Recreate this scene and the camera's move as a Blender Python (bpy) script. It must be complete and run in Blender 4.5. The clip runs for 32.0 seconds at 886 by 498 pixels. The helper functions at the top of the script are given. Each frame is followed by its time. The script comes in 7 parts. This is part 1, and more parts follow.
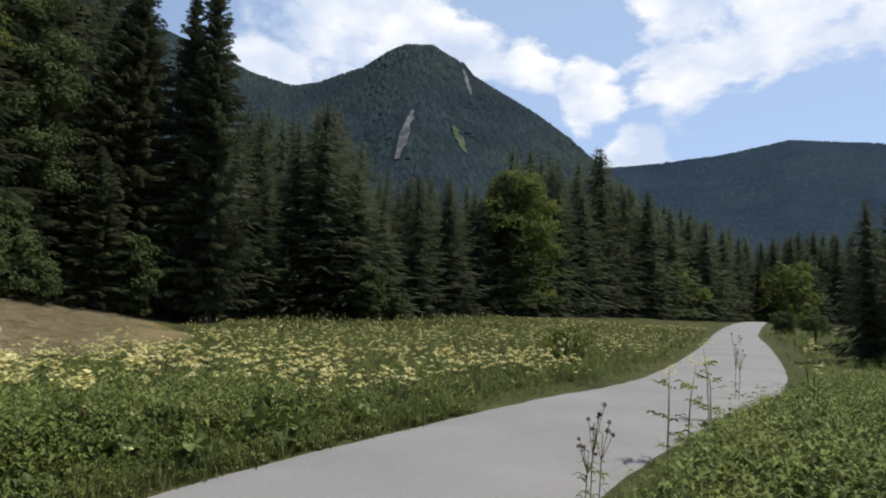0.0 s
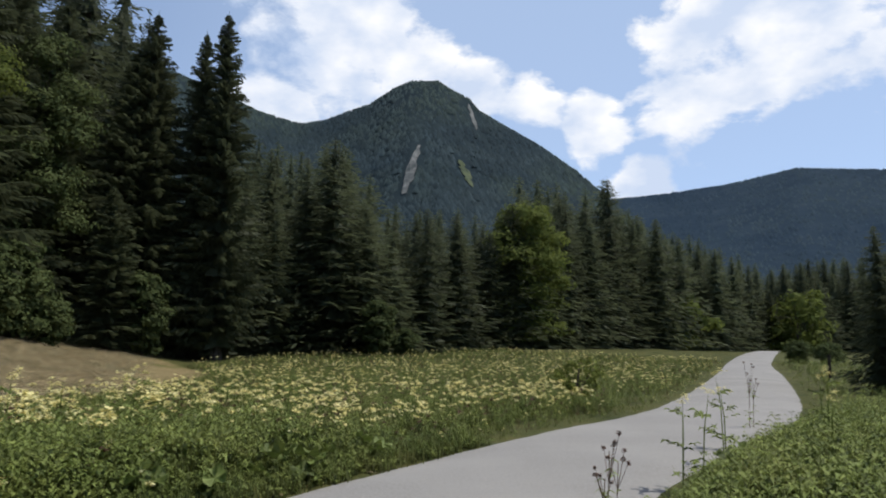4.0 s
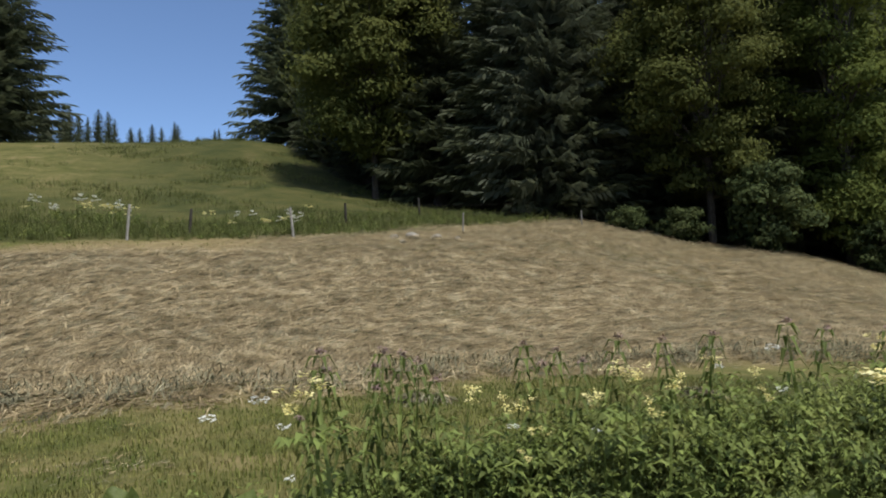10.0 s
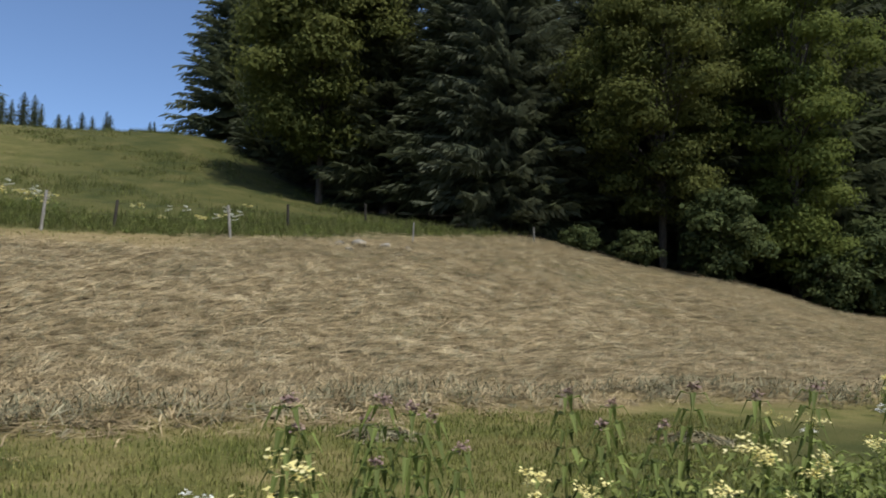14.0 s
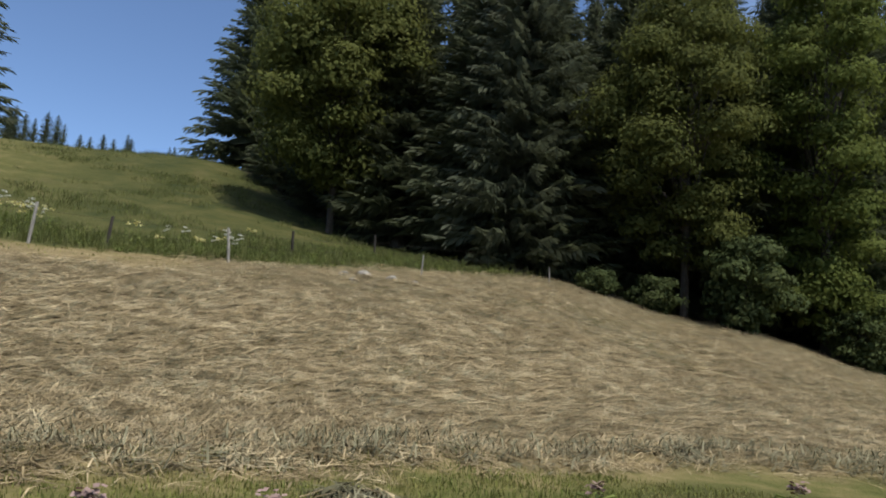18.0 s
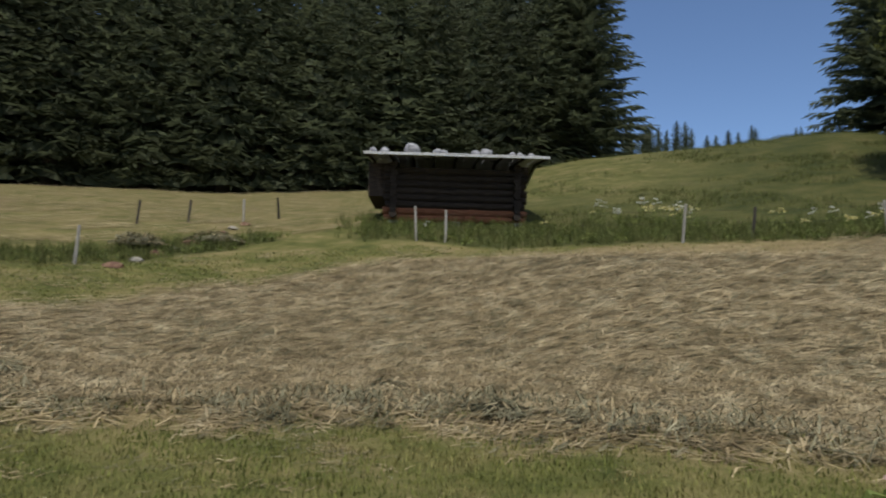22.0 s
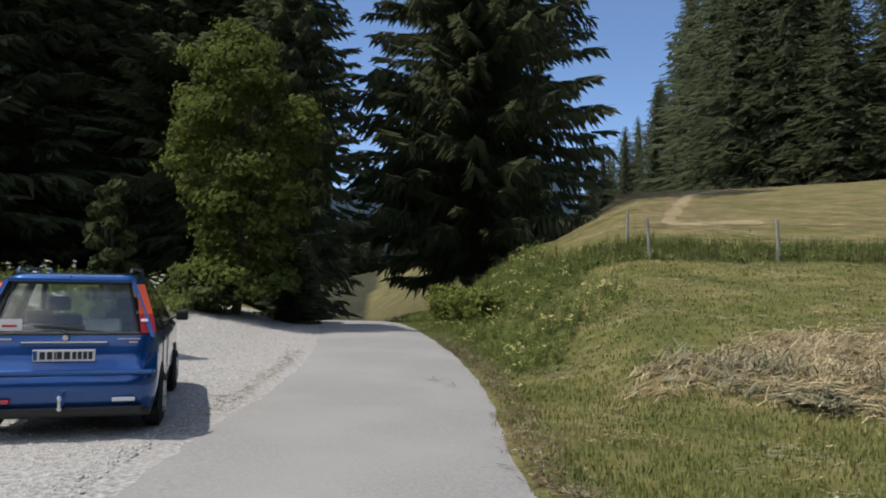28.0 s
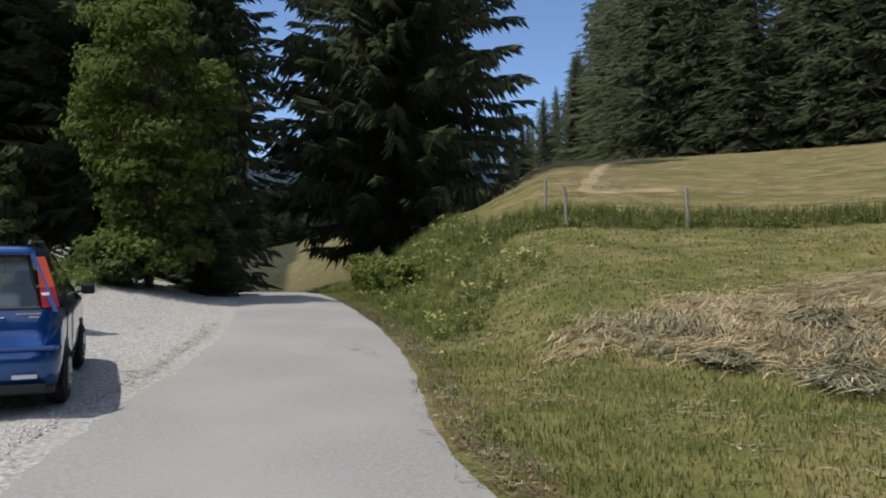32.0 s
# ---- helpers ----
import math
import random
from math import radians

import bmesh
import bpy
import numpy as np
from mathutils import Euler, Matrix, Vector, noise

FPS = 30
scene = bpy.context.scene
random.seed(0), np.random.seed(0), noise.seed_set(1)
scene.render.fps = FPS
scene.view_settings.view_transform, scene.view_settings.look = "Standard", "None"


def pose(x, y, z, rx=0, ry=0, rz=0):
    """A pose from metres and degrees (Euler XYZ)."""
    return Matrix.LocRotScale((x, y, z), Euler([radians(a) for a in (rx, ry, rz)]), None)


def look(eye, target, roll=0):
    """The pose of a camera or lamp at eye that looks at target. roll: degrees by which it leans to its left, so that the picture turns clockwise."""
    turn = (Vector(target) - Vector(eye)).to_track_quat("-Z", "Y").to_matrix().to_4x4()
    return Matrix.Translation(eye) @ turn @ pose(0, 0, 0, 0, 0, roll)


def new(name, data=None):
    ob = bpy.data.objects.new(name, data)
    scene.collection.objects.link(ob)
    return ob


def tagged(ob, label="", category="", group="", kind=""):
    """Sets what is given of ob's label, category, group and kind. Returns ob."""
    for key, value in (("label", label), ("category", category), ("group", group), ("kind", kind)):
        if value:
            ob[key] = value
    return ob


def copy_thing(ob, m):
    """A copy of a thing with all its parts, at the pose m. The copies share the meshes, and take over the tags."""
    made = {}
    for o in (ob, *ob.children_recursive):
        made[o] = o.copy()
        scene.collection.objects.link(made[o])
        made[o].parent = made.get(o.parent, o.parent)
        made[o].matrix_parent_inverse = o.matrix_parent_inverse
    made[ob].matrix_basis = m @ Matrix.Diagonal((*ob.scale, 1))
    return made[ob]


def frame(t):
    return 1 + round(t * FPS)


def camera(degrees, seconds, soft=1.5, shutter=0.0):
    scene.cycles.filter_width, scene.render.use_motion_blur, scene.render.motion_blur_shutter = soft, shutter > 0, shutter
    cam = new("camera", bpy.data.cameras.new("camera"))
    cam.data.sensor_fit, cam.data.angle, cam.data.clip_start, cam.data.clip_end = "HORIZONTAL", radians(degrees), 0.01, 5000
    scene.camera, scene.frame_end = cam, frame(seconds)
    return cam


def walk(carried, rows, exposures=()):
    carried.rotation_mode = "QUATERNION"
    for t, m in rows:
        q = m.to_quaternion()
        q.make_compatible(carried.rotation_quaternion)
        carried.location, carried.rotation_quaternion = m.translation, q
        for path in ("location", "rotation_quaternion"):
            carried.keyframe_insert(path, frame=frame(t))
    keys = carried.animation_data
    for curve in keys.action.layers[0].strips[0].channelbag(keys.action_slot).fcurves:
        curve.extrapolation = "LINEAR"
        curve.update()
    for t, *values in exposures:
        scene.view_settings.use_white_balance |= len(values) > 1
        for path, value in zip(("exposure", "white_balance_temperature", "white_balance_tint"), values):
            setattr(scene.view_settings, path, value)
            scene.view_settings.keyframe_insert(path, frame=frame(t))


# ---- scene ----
# bearings are degrees counter-clockwise from +y, round the spot where the walk goes
HUB = Vector((-2.4, 0.5))
EYE = 1.5
PATH = [
    (0, 0.000, 0.000, 0.000, -0.00, 4.64, -1.25),
    (0.5, -0.033, -0.013, -0.002, 3.85, 5.20, -2.05),
    (1, -0.086, -0.055, -0.004, 10.07, 6.06, -2.55),
    (1.5, -0.098, -0.053, -0.014, 11.84, 6.41, -2.30),
    (2, -0.110, -0.100, -0.010, 11.24, 6.20, -0.09),
    (2.5, -0.079, -0.112, -0.008, 8.53, 7.12, -0.58),
    (3, -0.045, -0.103, -0.018, 4.59, 8.01, -0.82),
    (3.5, -0.030, -0.125, -0.015, 1.93, 7.77, -0.49),
    (4, -0.042, -0.139, -0.020, 0.73, 7.26, -0.33),
    (4.5, -0.010, -0.143, -0.032, -2.36, 6.42, -0.50),
    (6.5, -0.213, -0.551, 0.002, 3.14, 4.66, -0.22),
    (7, -0.255, -0.500, -0.008, 16.55, 2.90, 0.62),
    (7.5, -0.303, -0.486, -0.020, 29.14, 0.76, 1.77),
    (8, -0.423, -0.544, -0.013, 36.23, 1.58, 4.04),
    (8.5, -0.556, -0.647, -0.030, 46.28, -1.80, 4.43),
    (9, -0.675, -0.636, -0.058, 52.40, -2.73, 3.34),
    (9.5, -0.853, -0.553, -0.043, 59.64, 2.42, 1.36),
    (10, -1.024, -0.610, -0.050, 65.03, 3.85, 1.81),
    (10.5, -1.212, -0.685, -0.026, 62.62, 2.90, 1.78),
    (11, -1.413, -0.556, -0.031, 64.02, 4.39, 0.89),
    (11.5, -1.564, -0.500, 0.017, 64.50, 3.75, -0.29),
    (12, -1.819, -0.555, 0.029, 60.90, 4.86, -0.33),
    (12.5, -1.997, -0.479, 0.020, 60.69, 5.12, 0.23),
    (13, -2.257, -0.337, 0.008, 66.88, 3.06, 0.66),
    (13.5, -2.426, -0.382, 0.020, 63.26, 4.07, -0.46),
    (15.5, -3.114, -0.062, -0.009, 56.04, 5.37, -1.64),
    (16, -3.242, 0.079, -0.021, 57.46, 6.95, -6.37),
    (16.5, -3.407, 0.178, -0.011, 56.54, 5.82, -5.20),
    (17, -3.586, 0.241, 0.007, 51.24, 7.10, -5.09),
    (17.5, -3.689, 0.360, -0.000, 60.67, 10.44, -5.27),
    (18, -3.709, 0.481, 0.019, 60.69, 7.83, -3.86),
    (18.5, -3.786, 0.442, -0.007, 55.97, 7.69, -1.60),
    (19, -3.791, 0.454, -0.010, 55.57, 2.60, -0.56),
    (19.5, -3.788, 0.445, -0.010, 58.30, 0.61, -0.22),
    (20, -3.777, 0.428, -0.005, 66.01, 3.53, -0.62),
    (20.5, -3.772, 0.377, 0.006, 81.62, 4.36, -0.39),
    (21, -3.808, 0.363, -0.004, 97.27, 5.99, 0.64),
    (21.5, -3.778, 0.264, -0.022, 104.24, 4.46, -0.67),
    (22, -3.719, 0.193, -0.012, 107.95, 4.65, -1.56),
    (22.5, -3.612, 0.122, -0.001, 116.52, 4.63, -1.81),
    (23, -3.583, -0.011, -0.004, 123.39, 5.20, -1.02),
    (23.5, -3.543, -0.165, -0.013, 132.25, 4.31, 0.95),
    (24, -3.544, -0.235, -0.017, 139.46, 5.26, -0.74),
    (24.5, -3.542, -0.194, 0.001, 144.99, 5.50, -0.46),
    (26.5, -3.476, -0.151, 0.011, 159.34, 4.50, -0.56),
    (27, -3.433, -0.180, 0.014, 167.98, 4.32, -0.31),
    (27.5, -3.397, -0.197, 0.013, 174.12, 3.38, -0.18),
    (28, -3.386, -0.200, 0.010, 176.08, 2.57, -1.01),
    (28.5, -3.388, -0.207, 0.014, 176.83, 2.37, -1.17),
    (29, -3.377, -0.226, 0.005, 179.16, 2.34, -1.78),
    (29.5, -3.361, -0.229, 0.006, 182.89, 1.76, -1.63),
    (30, -3.354, -0.239, 0.003, 182.48, 1.03, -0.70),
    (30.5, -3.363, -0.240, -0.013, 179.78, 0.12, -0.40),
    (31, -3.392, -0.240, -0.009, 176.40, 0.10, 0.04),
    (31.5, -3.409, -0.249, -0.011, 172.09, 0.28, -0.76),
    (32, -3.411, -0.249, -0.015, 169.99, 0.31, -0.28),
]
cam = camera(62.04, 32.0, soft=1.9, shutter=0.3)
walk(cam, [(t, pose(x, y, EYE + z, 90 + p, r, yaw)) for t, x, y, z, yaw, p, r in PATH],
     exposures=[(0.0, -0.05), (6.5, -0.05), (9.0, 0.14), (13.0, 0.16), (17.0, 0.12), (19.5, 0.26), (21.5, -0.14), (24.5, -0.2), (27.5, 0.18), (32.0, 0.18)])

# ---- light ----
SUN_BEARING, SUN_HEIGHT = -84.0, 64.0
world = bpy.data.worlds.new("sky")
scene.world = world
world.use_nodes = True


def build_sky():
    nt = world.node_tree
    n, l = nt.nodes, nt.links
    n.clear()
    out = n.new("ShaderNodeOutputWorld")
    bg = n.new("ShaderNodeBackground")
    sky = n.new("ShaderNodeTexSky")
    sky.sky_type, sky.sun_disc = "NISHITA", False
    sky.sun_elevation, sky.sun_rotation = radians(SUN_HEIGHT), radians(-SUN_BEARING)
    sky.altitude, sky.air_density, sky.dust_density, sky.ozone_density = 1600, 0.85, 0.1, 4.0
    co = n.new("ShaderNodeTexCoord")
    sep = n.new("ShaderNodeSeparateXYZ")
    l.new(co.outputs["Generated"], sep.inputs[0])
    # heaped clouds: noise over the directions, a little flattened
    div = n.new("ShaderNodeMapping")
    div.inputs["Scale"].default_value = (1.0, 1.0, 1.7)
    div.inputs["Location"].default_value = (0.35, 0.1, 0.55)
    l.new(co.outputs["Generated"], div.inputs[0])
    nz = n.new("ShaderNodeTexNoise")
    nz.inputs["Scale"].default_value, nz.inputs["Detail"].default_value, nz.inputs["Roughness"].default_value = 6.5, 10, 0.58
    nz.inputs["Distortion"].default_value = 0.15
    l.new(div.outputs[0], nz.inputs["Vector"])
    # heaps of cloud stand over the valley to the north, (bearing, height, radius in degrees); elsewhere in view the sky
    # is clear
    heap = None
    for b, e, r in ((8.5, 23, 7.5), (3, 20.5, 5), (-2, 19.5, 4), (-6, 17.5, 4.2), (-11, 16.5, 3.8), (-18, 20.5, 7), (-26, 22, 8), (-33, 19, 8), (-14.5, 12.3, 2.6), (14, 17, 4), (-40, 26, 12), (18, 34, 10), (-12, 38, 12),
                    # high clouds out of view, added only to raise the fill light
                    (-60, 44, 26), (-22, 62, 22), (34, 58, 20), (-112, 40, 24), (-152, 52, 20), (70, 74, 16)):
        near = n.new("ShaderNodeVectorMath")
        near.operation = "DISTANCE"
        near.inputs[1].default_value = (-math.sin(radians(b)) * math.cos(radians(e)), math.cos(radians(b)) * math.cos(radians(e)), math.sin(radians(e)))
        l.new(co.outputs["Generated"], near.inputs[0])
        fall = n.new("ShaderNodeMapRange")
        fall.interpolation_type = "SMOOTHSTEP"
        fall.inputs["From Min"].default_value, fall.inputs["From Max"].default_value = radians(r) * 1.55, 0.0
        l.new(near.outputs["Value"], fall.inputs["Value"])
        if heap is None:
            heap = fall.outputs[0]
        else:
            top = n.new("ShaderNodeMath")
            top.operation = "MAXIMUM"
            l.new(heap, top.inputs[0])
            l.new(fall.outputs[0], top.inputs[1])
            heap = top.outputs[0]
    side = n.new("ShaderNodeMapRange")
    side.inputs["To Min"].default_value, side.inputs["To Max"].default_value = -0.26, 0.165
    l.new(heap, side.inputs["Value"])
    dirn = n.new("ShaderNodeVectorMath")
    dirn.operation = "DOT_PRODUCT"
    dirn.inputs[1].default_value = (0.55, 0.82, 0.12)
    l.new(co.outputs["Generated"], dirn.inputs[0])
    add = n.new("ShaderNodeMath")
    l.new(nz.outputs["Fac"], add.inputs[0])
    l.new(side.outputs[0], add.inputs[1])
    ramp = n.new("ShaderNodeValToRGB")
    ramp.color_ramp.elements[0].position, ramp.color_ramp.elements[1].position = 0.455, 0.545
    l.new(add.outputs[0], ramp.inputs[0])
    nz2 = n.new("ShaderNodeTexNoise")
    nz2.inputs["Scale"].default_value, nz2.inputs["Detail"].default_value = 8.5, 7
    l.new(div.outputs[0], nz2.inputs["Vector"])
    shade = n.new("ShaderNodeValToRGB")
    shade.color_ramp.elements[0].position, shade.color_ramp.elements[0].color = 0.40, (4.3, 5.0, 6.3, 1)
    shade.color_ramp.elements[1].position, shade.color_ramp.elements[1].color = 0.64, (7.3, 7.3, 7.4, 1)
    l.new(nz2.outputs["Fac"], shade.inputs[0])
    mix = n.new("ShaderNodeMix")
    mix.data_type = "RGBA"
    l.new(ramp.outputs[0], mix.inputs[0])
    # thin veil paling the blue under the clouds
    veil = n.new("ShaderNodeMapRange")
    veil.inputs["From Min"].default_value, veil.inputs["From Max"].default_value = 0.2, 0.75
    veil.inputs["To Max"].default_value = 0.55
    l.new(dirn.outputs["Value"], veil.inputs["Value"])
    pale = n.new("ShaderNodeMix")
    pale.data_type = "RGBA"
    pale.inputs[7].default_value = (4.3, 5.4, 7.2, 1)
    l.new(veil.outputs[0], pale.inputs[0])
    l.new(sky.outputs[0], pale.inputs[6])
    l.new(pale.outputs[2], mix.inputs[6])
    l.new(shade.outputs[0], mix.inputs[7])
    l.new(mix.outputs[2], bg.inputs["Color"])
    bg.inputs["Strength"].default_value = 0.15
    l.new(bg.outputs[0], out.inputs[0])


build_sky()
sun = new("sun", bpy.data.lights.new("sun", "SUN"))
sun.data.energy, sun.data.angle, sun.data.color = 3.7, radians(0.53), (1.0, 0.95, 0.86)
_b, _h = radians(SUN_BEARING), radians(SUN_HEIGHT)
sun.matrix_world = look((-math.sin(_b) * 60 * math.cos(_h), math.cos(_b) * 60 * math.cos(_h), 60 * math.sin(_h)), (0, 0, 0))


# ---- materials ----
def material(name, stops, scale=4.0, rough=0.9, bump=0.0, bump_scale=40.0, detail=6.0, spec=0.3, big=None, island=0.0,
             through_light=0.0, stretch=None, metal=0.0, per_object=0.0, coord="Object"):
    """A material whose colour runs over the stops by noise; big = (scale, colour, amount) is a second, larger pattern."""
    m = bpy.data.materials.new(name)
    m.use_nodes = True
    nt = m.node_tree
    n, l = nt.nodes, nt.links
    bsdf = n["Principled BSDF"]
    bsdf.inputs["Roughness"].default_value = rough
    bsdf.inputs["Specular IOR Level"].default_value = spec
    bsdf.inputs["Metallic"].default_value = metal
    co = n.new("ShaderNodeTexCoord")
    src = co.outputs[coord]
    if stretch:
        mp = n.new("ShaderNodeMapping")
        mp.inputs["Scale"].default_value = stretch
        l.new(src, mp.inputs[0])
        src = mp.outputs[0]
    nz = n.new("ShaderNodeTexNoise")
    nz.inputs["Scale"].default_value, nz.inputs["Detail"].default_value = scale, detail
    nz.inputs["Roughness"].default_value = 0.65
    l.new(src, nz.inputs["Vector"])
    ramp = n.new("ShaderNodeValToRGB")
    e = ramp.color_ramp.elements
    while len(e) < len(stops):
        e.new(0.5)
    for k, c in enumerate(stops):
        e[k].position = 0.30 + 0.40 * k / max(1, len(stops) - 1)
        e[k].color = (*c, 1)
    l.new(nz.outputs["Fac"], ramp.inputs[0])
    col = ramp.outputs[0]
    if big:
        nb = n.new("ShaderNodeTexNoise")
        nb.inputs["Scale"].default_value, nb.inputs["Detail"].default_value = big[0], 4
        l.new(co.outputs[coord], nb.inputs["Vector"])
        rb = n.new("ShaderNodeValToRGB")
        rb.color_ramp.elements[0].position, rb.color_ramp.elements[1].position = 0.42, 0.62
        rb.color_ramp.elements[1].color = (big[2],) * 3 + (1,)
        l.new(nb.outputs["Fac"], rb.inputs[0])
        mx = n.new("ShaderNodeMix")
        mx.data_type = "RGBA"
        l.new(rb.outputs[0], mx.inputs[0])
        l.new(col, mx.inputs[6])
        mx.inputs[7].default_value = (*big[1], 1)
        col = mx.outputs[2]
    for amount, node, socket in ((island, "ShaderNodeNewGeometry", "Random Per Island"), (per_object, "ShaderNodeObjectInfo", "Random")):
        if amount:
            g = n.new(node)
            hs = n.new("ShaderNodeHueSaturation")
            mr = n.new("ShaderNodeMapRange")
            mr.inputs["To Min"].default_value, mr.inputs["To Max"].default_value = 1 - amount, 1 + amount
            l.new(g.outputs[socket], mr.inputs["Value"])
            l.new(mr.outputs[0], hs.inputs["Value"])
            l.new(col, hs.inputs["Color"])
            col = hs.outputs[0]
    l.new(col, bsdf.inputs["Base Color"])
    if bump:
        bz = n.new("ShaderNodeTexNoise")
        bz.inputs["Scale"].default_value, bz.inputs["Detail"].default_value = bump_scale, 5
        l.new(src, bz.inputs["Vector"])
        bp = n.new("ShaderNodeBump")
        bp.inputs["Strength"].default_value, bp.inputs["Distance"].default_value = bump, 0.03
        l.new(bz.outputs["Fac"], bp.inputs["Height"])
        l.new(bp.outputs[0], bsdf.inputs["Normal"])
    if through_light:
        tr = n.new("ShaderNodeBsdfTranslucent")
        l.new(col, tr.inputs["Color"])
        ms = n.new("ShaderNodeMixShader")
        ms.inputs[0].default_value = through_light
        l.new(bsdf.outputs[0], ms.inputs[1])
        l.new(tr.outputs[0], ms.inputs[2])
        l.new(ms.outputs[0], n["Material Output"].inputs["Surface"])
    return m


def paint(name, colour, rough=0.5, metal=0.0, spec=0.5, coat=0.0, emit=None):
    m = bpy.data.materials.new(name)
    m.use_nodes = True
    b = m.node_tree.nodes["Principled BSDF"]
    b.inputs["Base Color"].default_value = (*colour, 1)
    b.inputs["Roughness"].default_value, b.inputs["Metallic"].default_value = rough, metal
    b.inputs["Specular IOR Level"].default_value, b.inputs["Coat Weight"].default_value = spec, coat
    b.inputs["Coat Roughness"].default_value = 0.06
    return m


M_SPRUCE = material("spruce_needles", [(0.062, 0.076, 0.042), (0.090, 0.105, 0.057), (0.120, 0.135, 0.073)], 0.35, 0.6, spec=0.2, island=0.18, through_light=0.5, per_object=0.22)
M_SPRUCE_GREY = material("grey_spruce_needles", [(0.072, 0.086, 0.054), (0.102, 0.116, 0.072), (0.132, 0.144, 0.090)], 0.5, 0.6, spec=0.25, island=0.2, through_light=0.46)
M_BEECH = material("beech_leaves", [(0.096, 0.110, 0.030), (0.132, 0.146, 0.042), (0.166, 0.176, 0.054)], 0.25, 0.75, spec=0.1, island=0.12, through_light=0.5, per_object=0.1)
M_MAPLE = material("maple_leaves", [(0.098, 0.126, 0.030), (0.138, 0.168, 0.042), (0.172, 0.198, 0.054)], 0.25, 0.75, spec=0.1, island=0.12, through_light=0.5, per_object=0.1)
M_SHRUB = material("shrub_leaves", [(0.052, 0.072, 0.026), (0.080, 0.102, 0.038), (0.110, 0.130, 0.050)], 0.4, 0.75, spec=0.1, island=0.16, through_light=0.38, per_object=0.15)
M_BARK = material("bark", [(0.035, 0.028, 0.022), (0.075, 0.062, 0.050), (0.125, 0.108, 0.09)], 6, 0.95, bump=0.6, bump_scale=20, stretch=(3, 3, 0.6))
# distance haze is painted into the mountain's base colours, greying the greens towards blue
M_HAZE_FAR_WOOD = material("hazy_far_woods", [(0.015, 0.025, 0.032), (0.023, 0.036, 0.044), (0.033, 0.048, 0.054)], 0.02, 0.95, spec=0.05, big=(0.012, (0.036, 0.052, 0.046), 0.75), detail=10, island=0.25)
M_HAZE_MOUNTAIN_FLOOR = material("hazy_mountain_floor", [(0.013, 0.022, 0.028), (0.020, 0.032, 0.039), (0.030, 0.043, 0.047)], 0.045, 0.95, spec=0.05, detail=14, big=(0.008, (0.028, 0.041, 0.043), 0.45))
# farther ridges carry a stronger blue haze tint in their base colours
M_HAZE_RIDGE_FLOOR = material("hazy_ridge_floor", [(0.014, 0.027, 0.046), (0.022, 0.039, 0.060), (0.033, 0.051, 0.070)], 0.02, 0.95, spec=0.05, detail=14, big=(0.004, (0.030, 0.048, 0.064), 0.45))
M_HAZE_RIDGE_WOOD = material("hazy_ridge_woods", [(0.015, 0.029, 0.047), (0.023, 0.040, 0.060), (0.034, 0.052, 0.068)], 0.012, 0.95, spec=0.05, big=(0.004, (0.040, 0.060, 0.068), 0.45), detail=10, island=0.12)
M_ASPHALT = material("asphalt", [(0.200, 0.192, 0.182), (0.248, 0.239, 0.228), (0.306, 0.296, 0.283)], 30, 0.92, bump=0.3, bump_scale=120, detail=12, big=(0.42, (0.295, 0.284, 0.270), 0.75), coord="Object")
M_GRAVEL = material("gravel", [(0.13, 0.124, 0.114), (0.33, 0.316, 0.298), (0.52, 0.50, 0.475)], 17, 0.95, bump=0.8, bump_scale=45, big=(0.8, (0.36, 0.34, 0.31), 0.5))


# ---- helpers for meshes ----
def mesh_object(name, verts, faces, mat, parent=None, smooth=False, label=""):
    me = bpy.data.meshes.new(name)
    me.from_pydata([tuple(v) for v in verts], [], [tuple(f) for f in faces])
    for m in (mat if isinstance(mat, (list, tuple)) else [mat]):
        me.materials.append(m)
    if smooth:
        me.polygons.foreach_set("use_smooth", [True] * len(me.polygons))
    ob = new(name, me)
    if parent:
        ob.parent = parent
    if label:
        ob["label"] = label
    return ob


def part(name, bm, mat, parent=None, label="", smooth=False):
    me = bpy.data.meshes.new(name)
    bm.to_mesh(me)
    bm.free()
    me.materials.append(mat)
    if smooth:
        me.polygons.foreach_set("use_smooth", [True] * len(me.polygons))
    ob = new(name, me)
    if parent:
        ob.parent = parent
    if label:
        ob["label"] = label
    return ob


def box(bm, x0, x1, y0, y1, z0, z1, bevel=0.0, m=None):
    """A box, with bevelled edges if asked, added to bm."""
    r = bmesh.ops.create_cube(bm, size=1.0)
    v = r["verts"]
    bmesh.ops.scale(bm, vec=(x1 - x0, y1 - y0, z1 - z0), verts=v)
    bmesh.ops.translate(bm, vec=((x0 + x1) / 2, (y0 + y1) / 2, (z0 + z1) / 2), verts=v)
    if bevel:
        es = list({e for w in v for e in w.link_edges})
        g = bmesh.ops.bevel(bm, geom=es, offset=bevel, segments=2, affect="EDGES", profile=0.6)
        v = list({w for f in g["faces"] for w in f.verts} | {w for w in v if w.is_valid})
    if m is not None:
        bmesh.ops.transform(bm, matrix=m, verts=[w for w in v if w.is_valid])
    return v


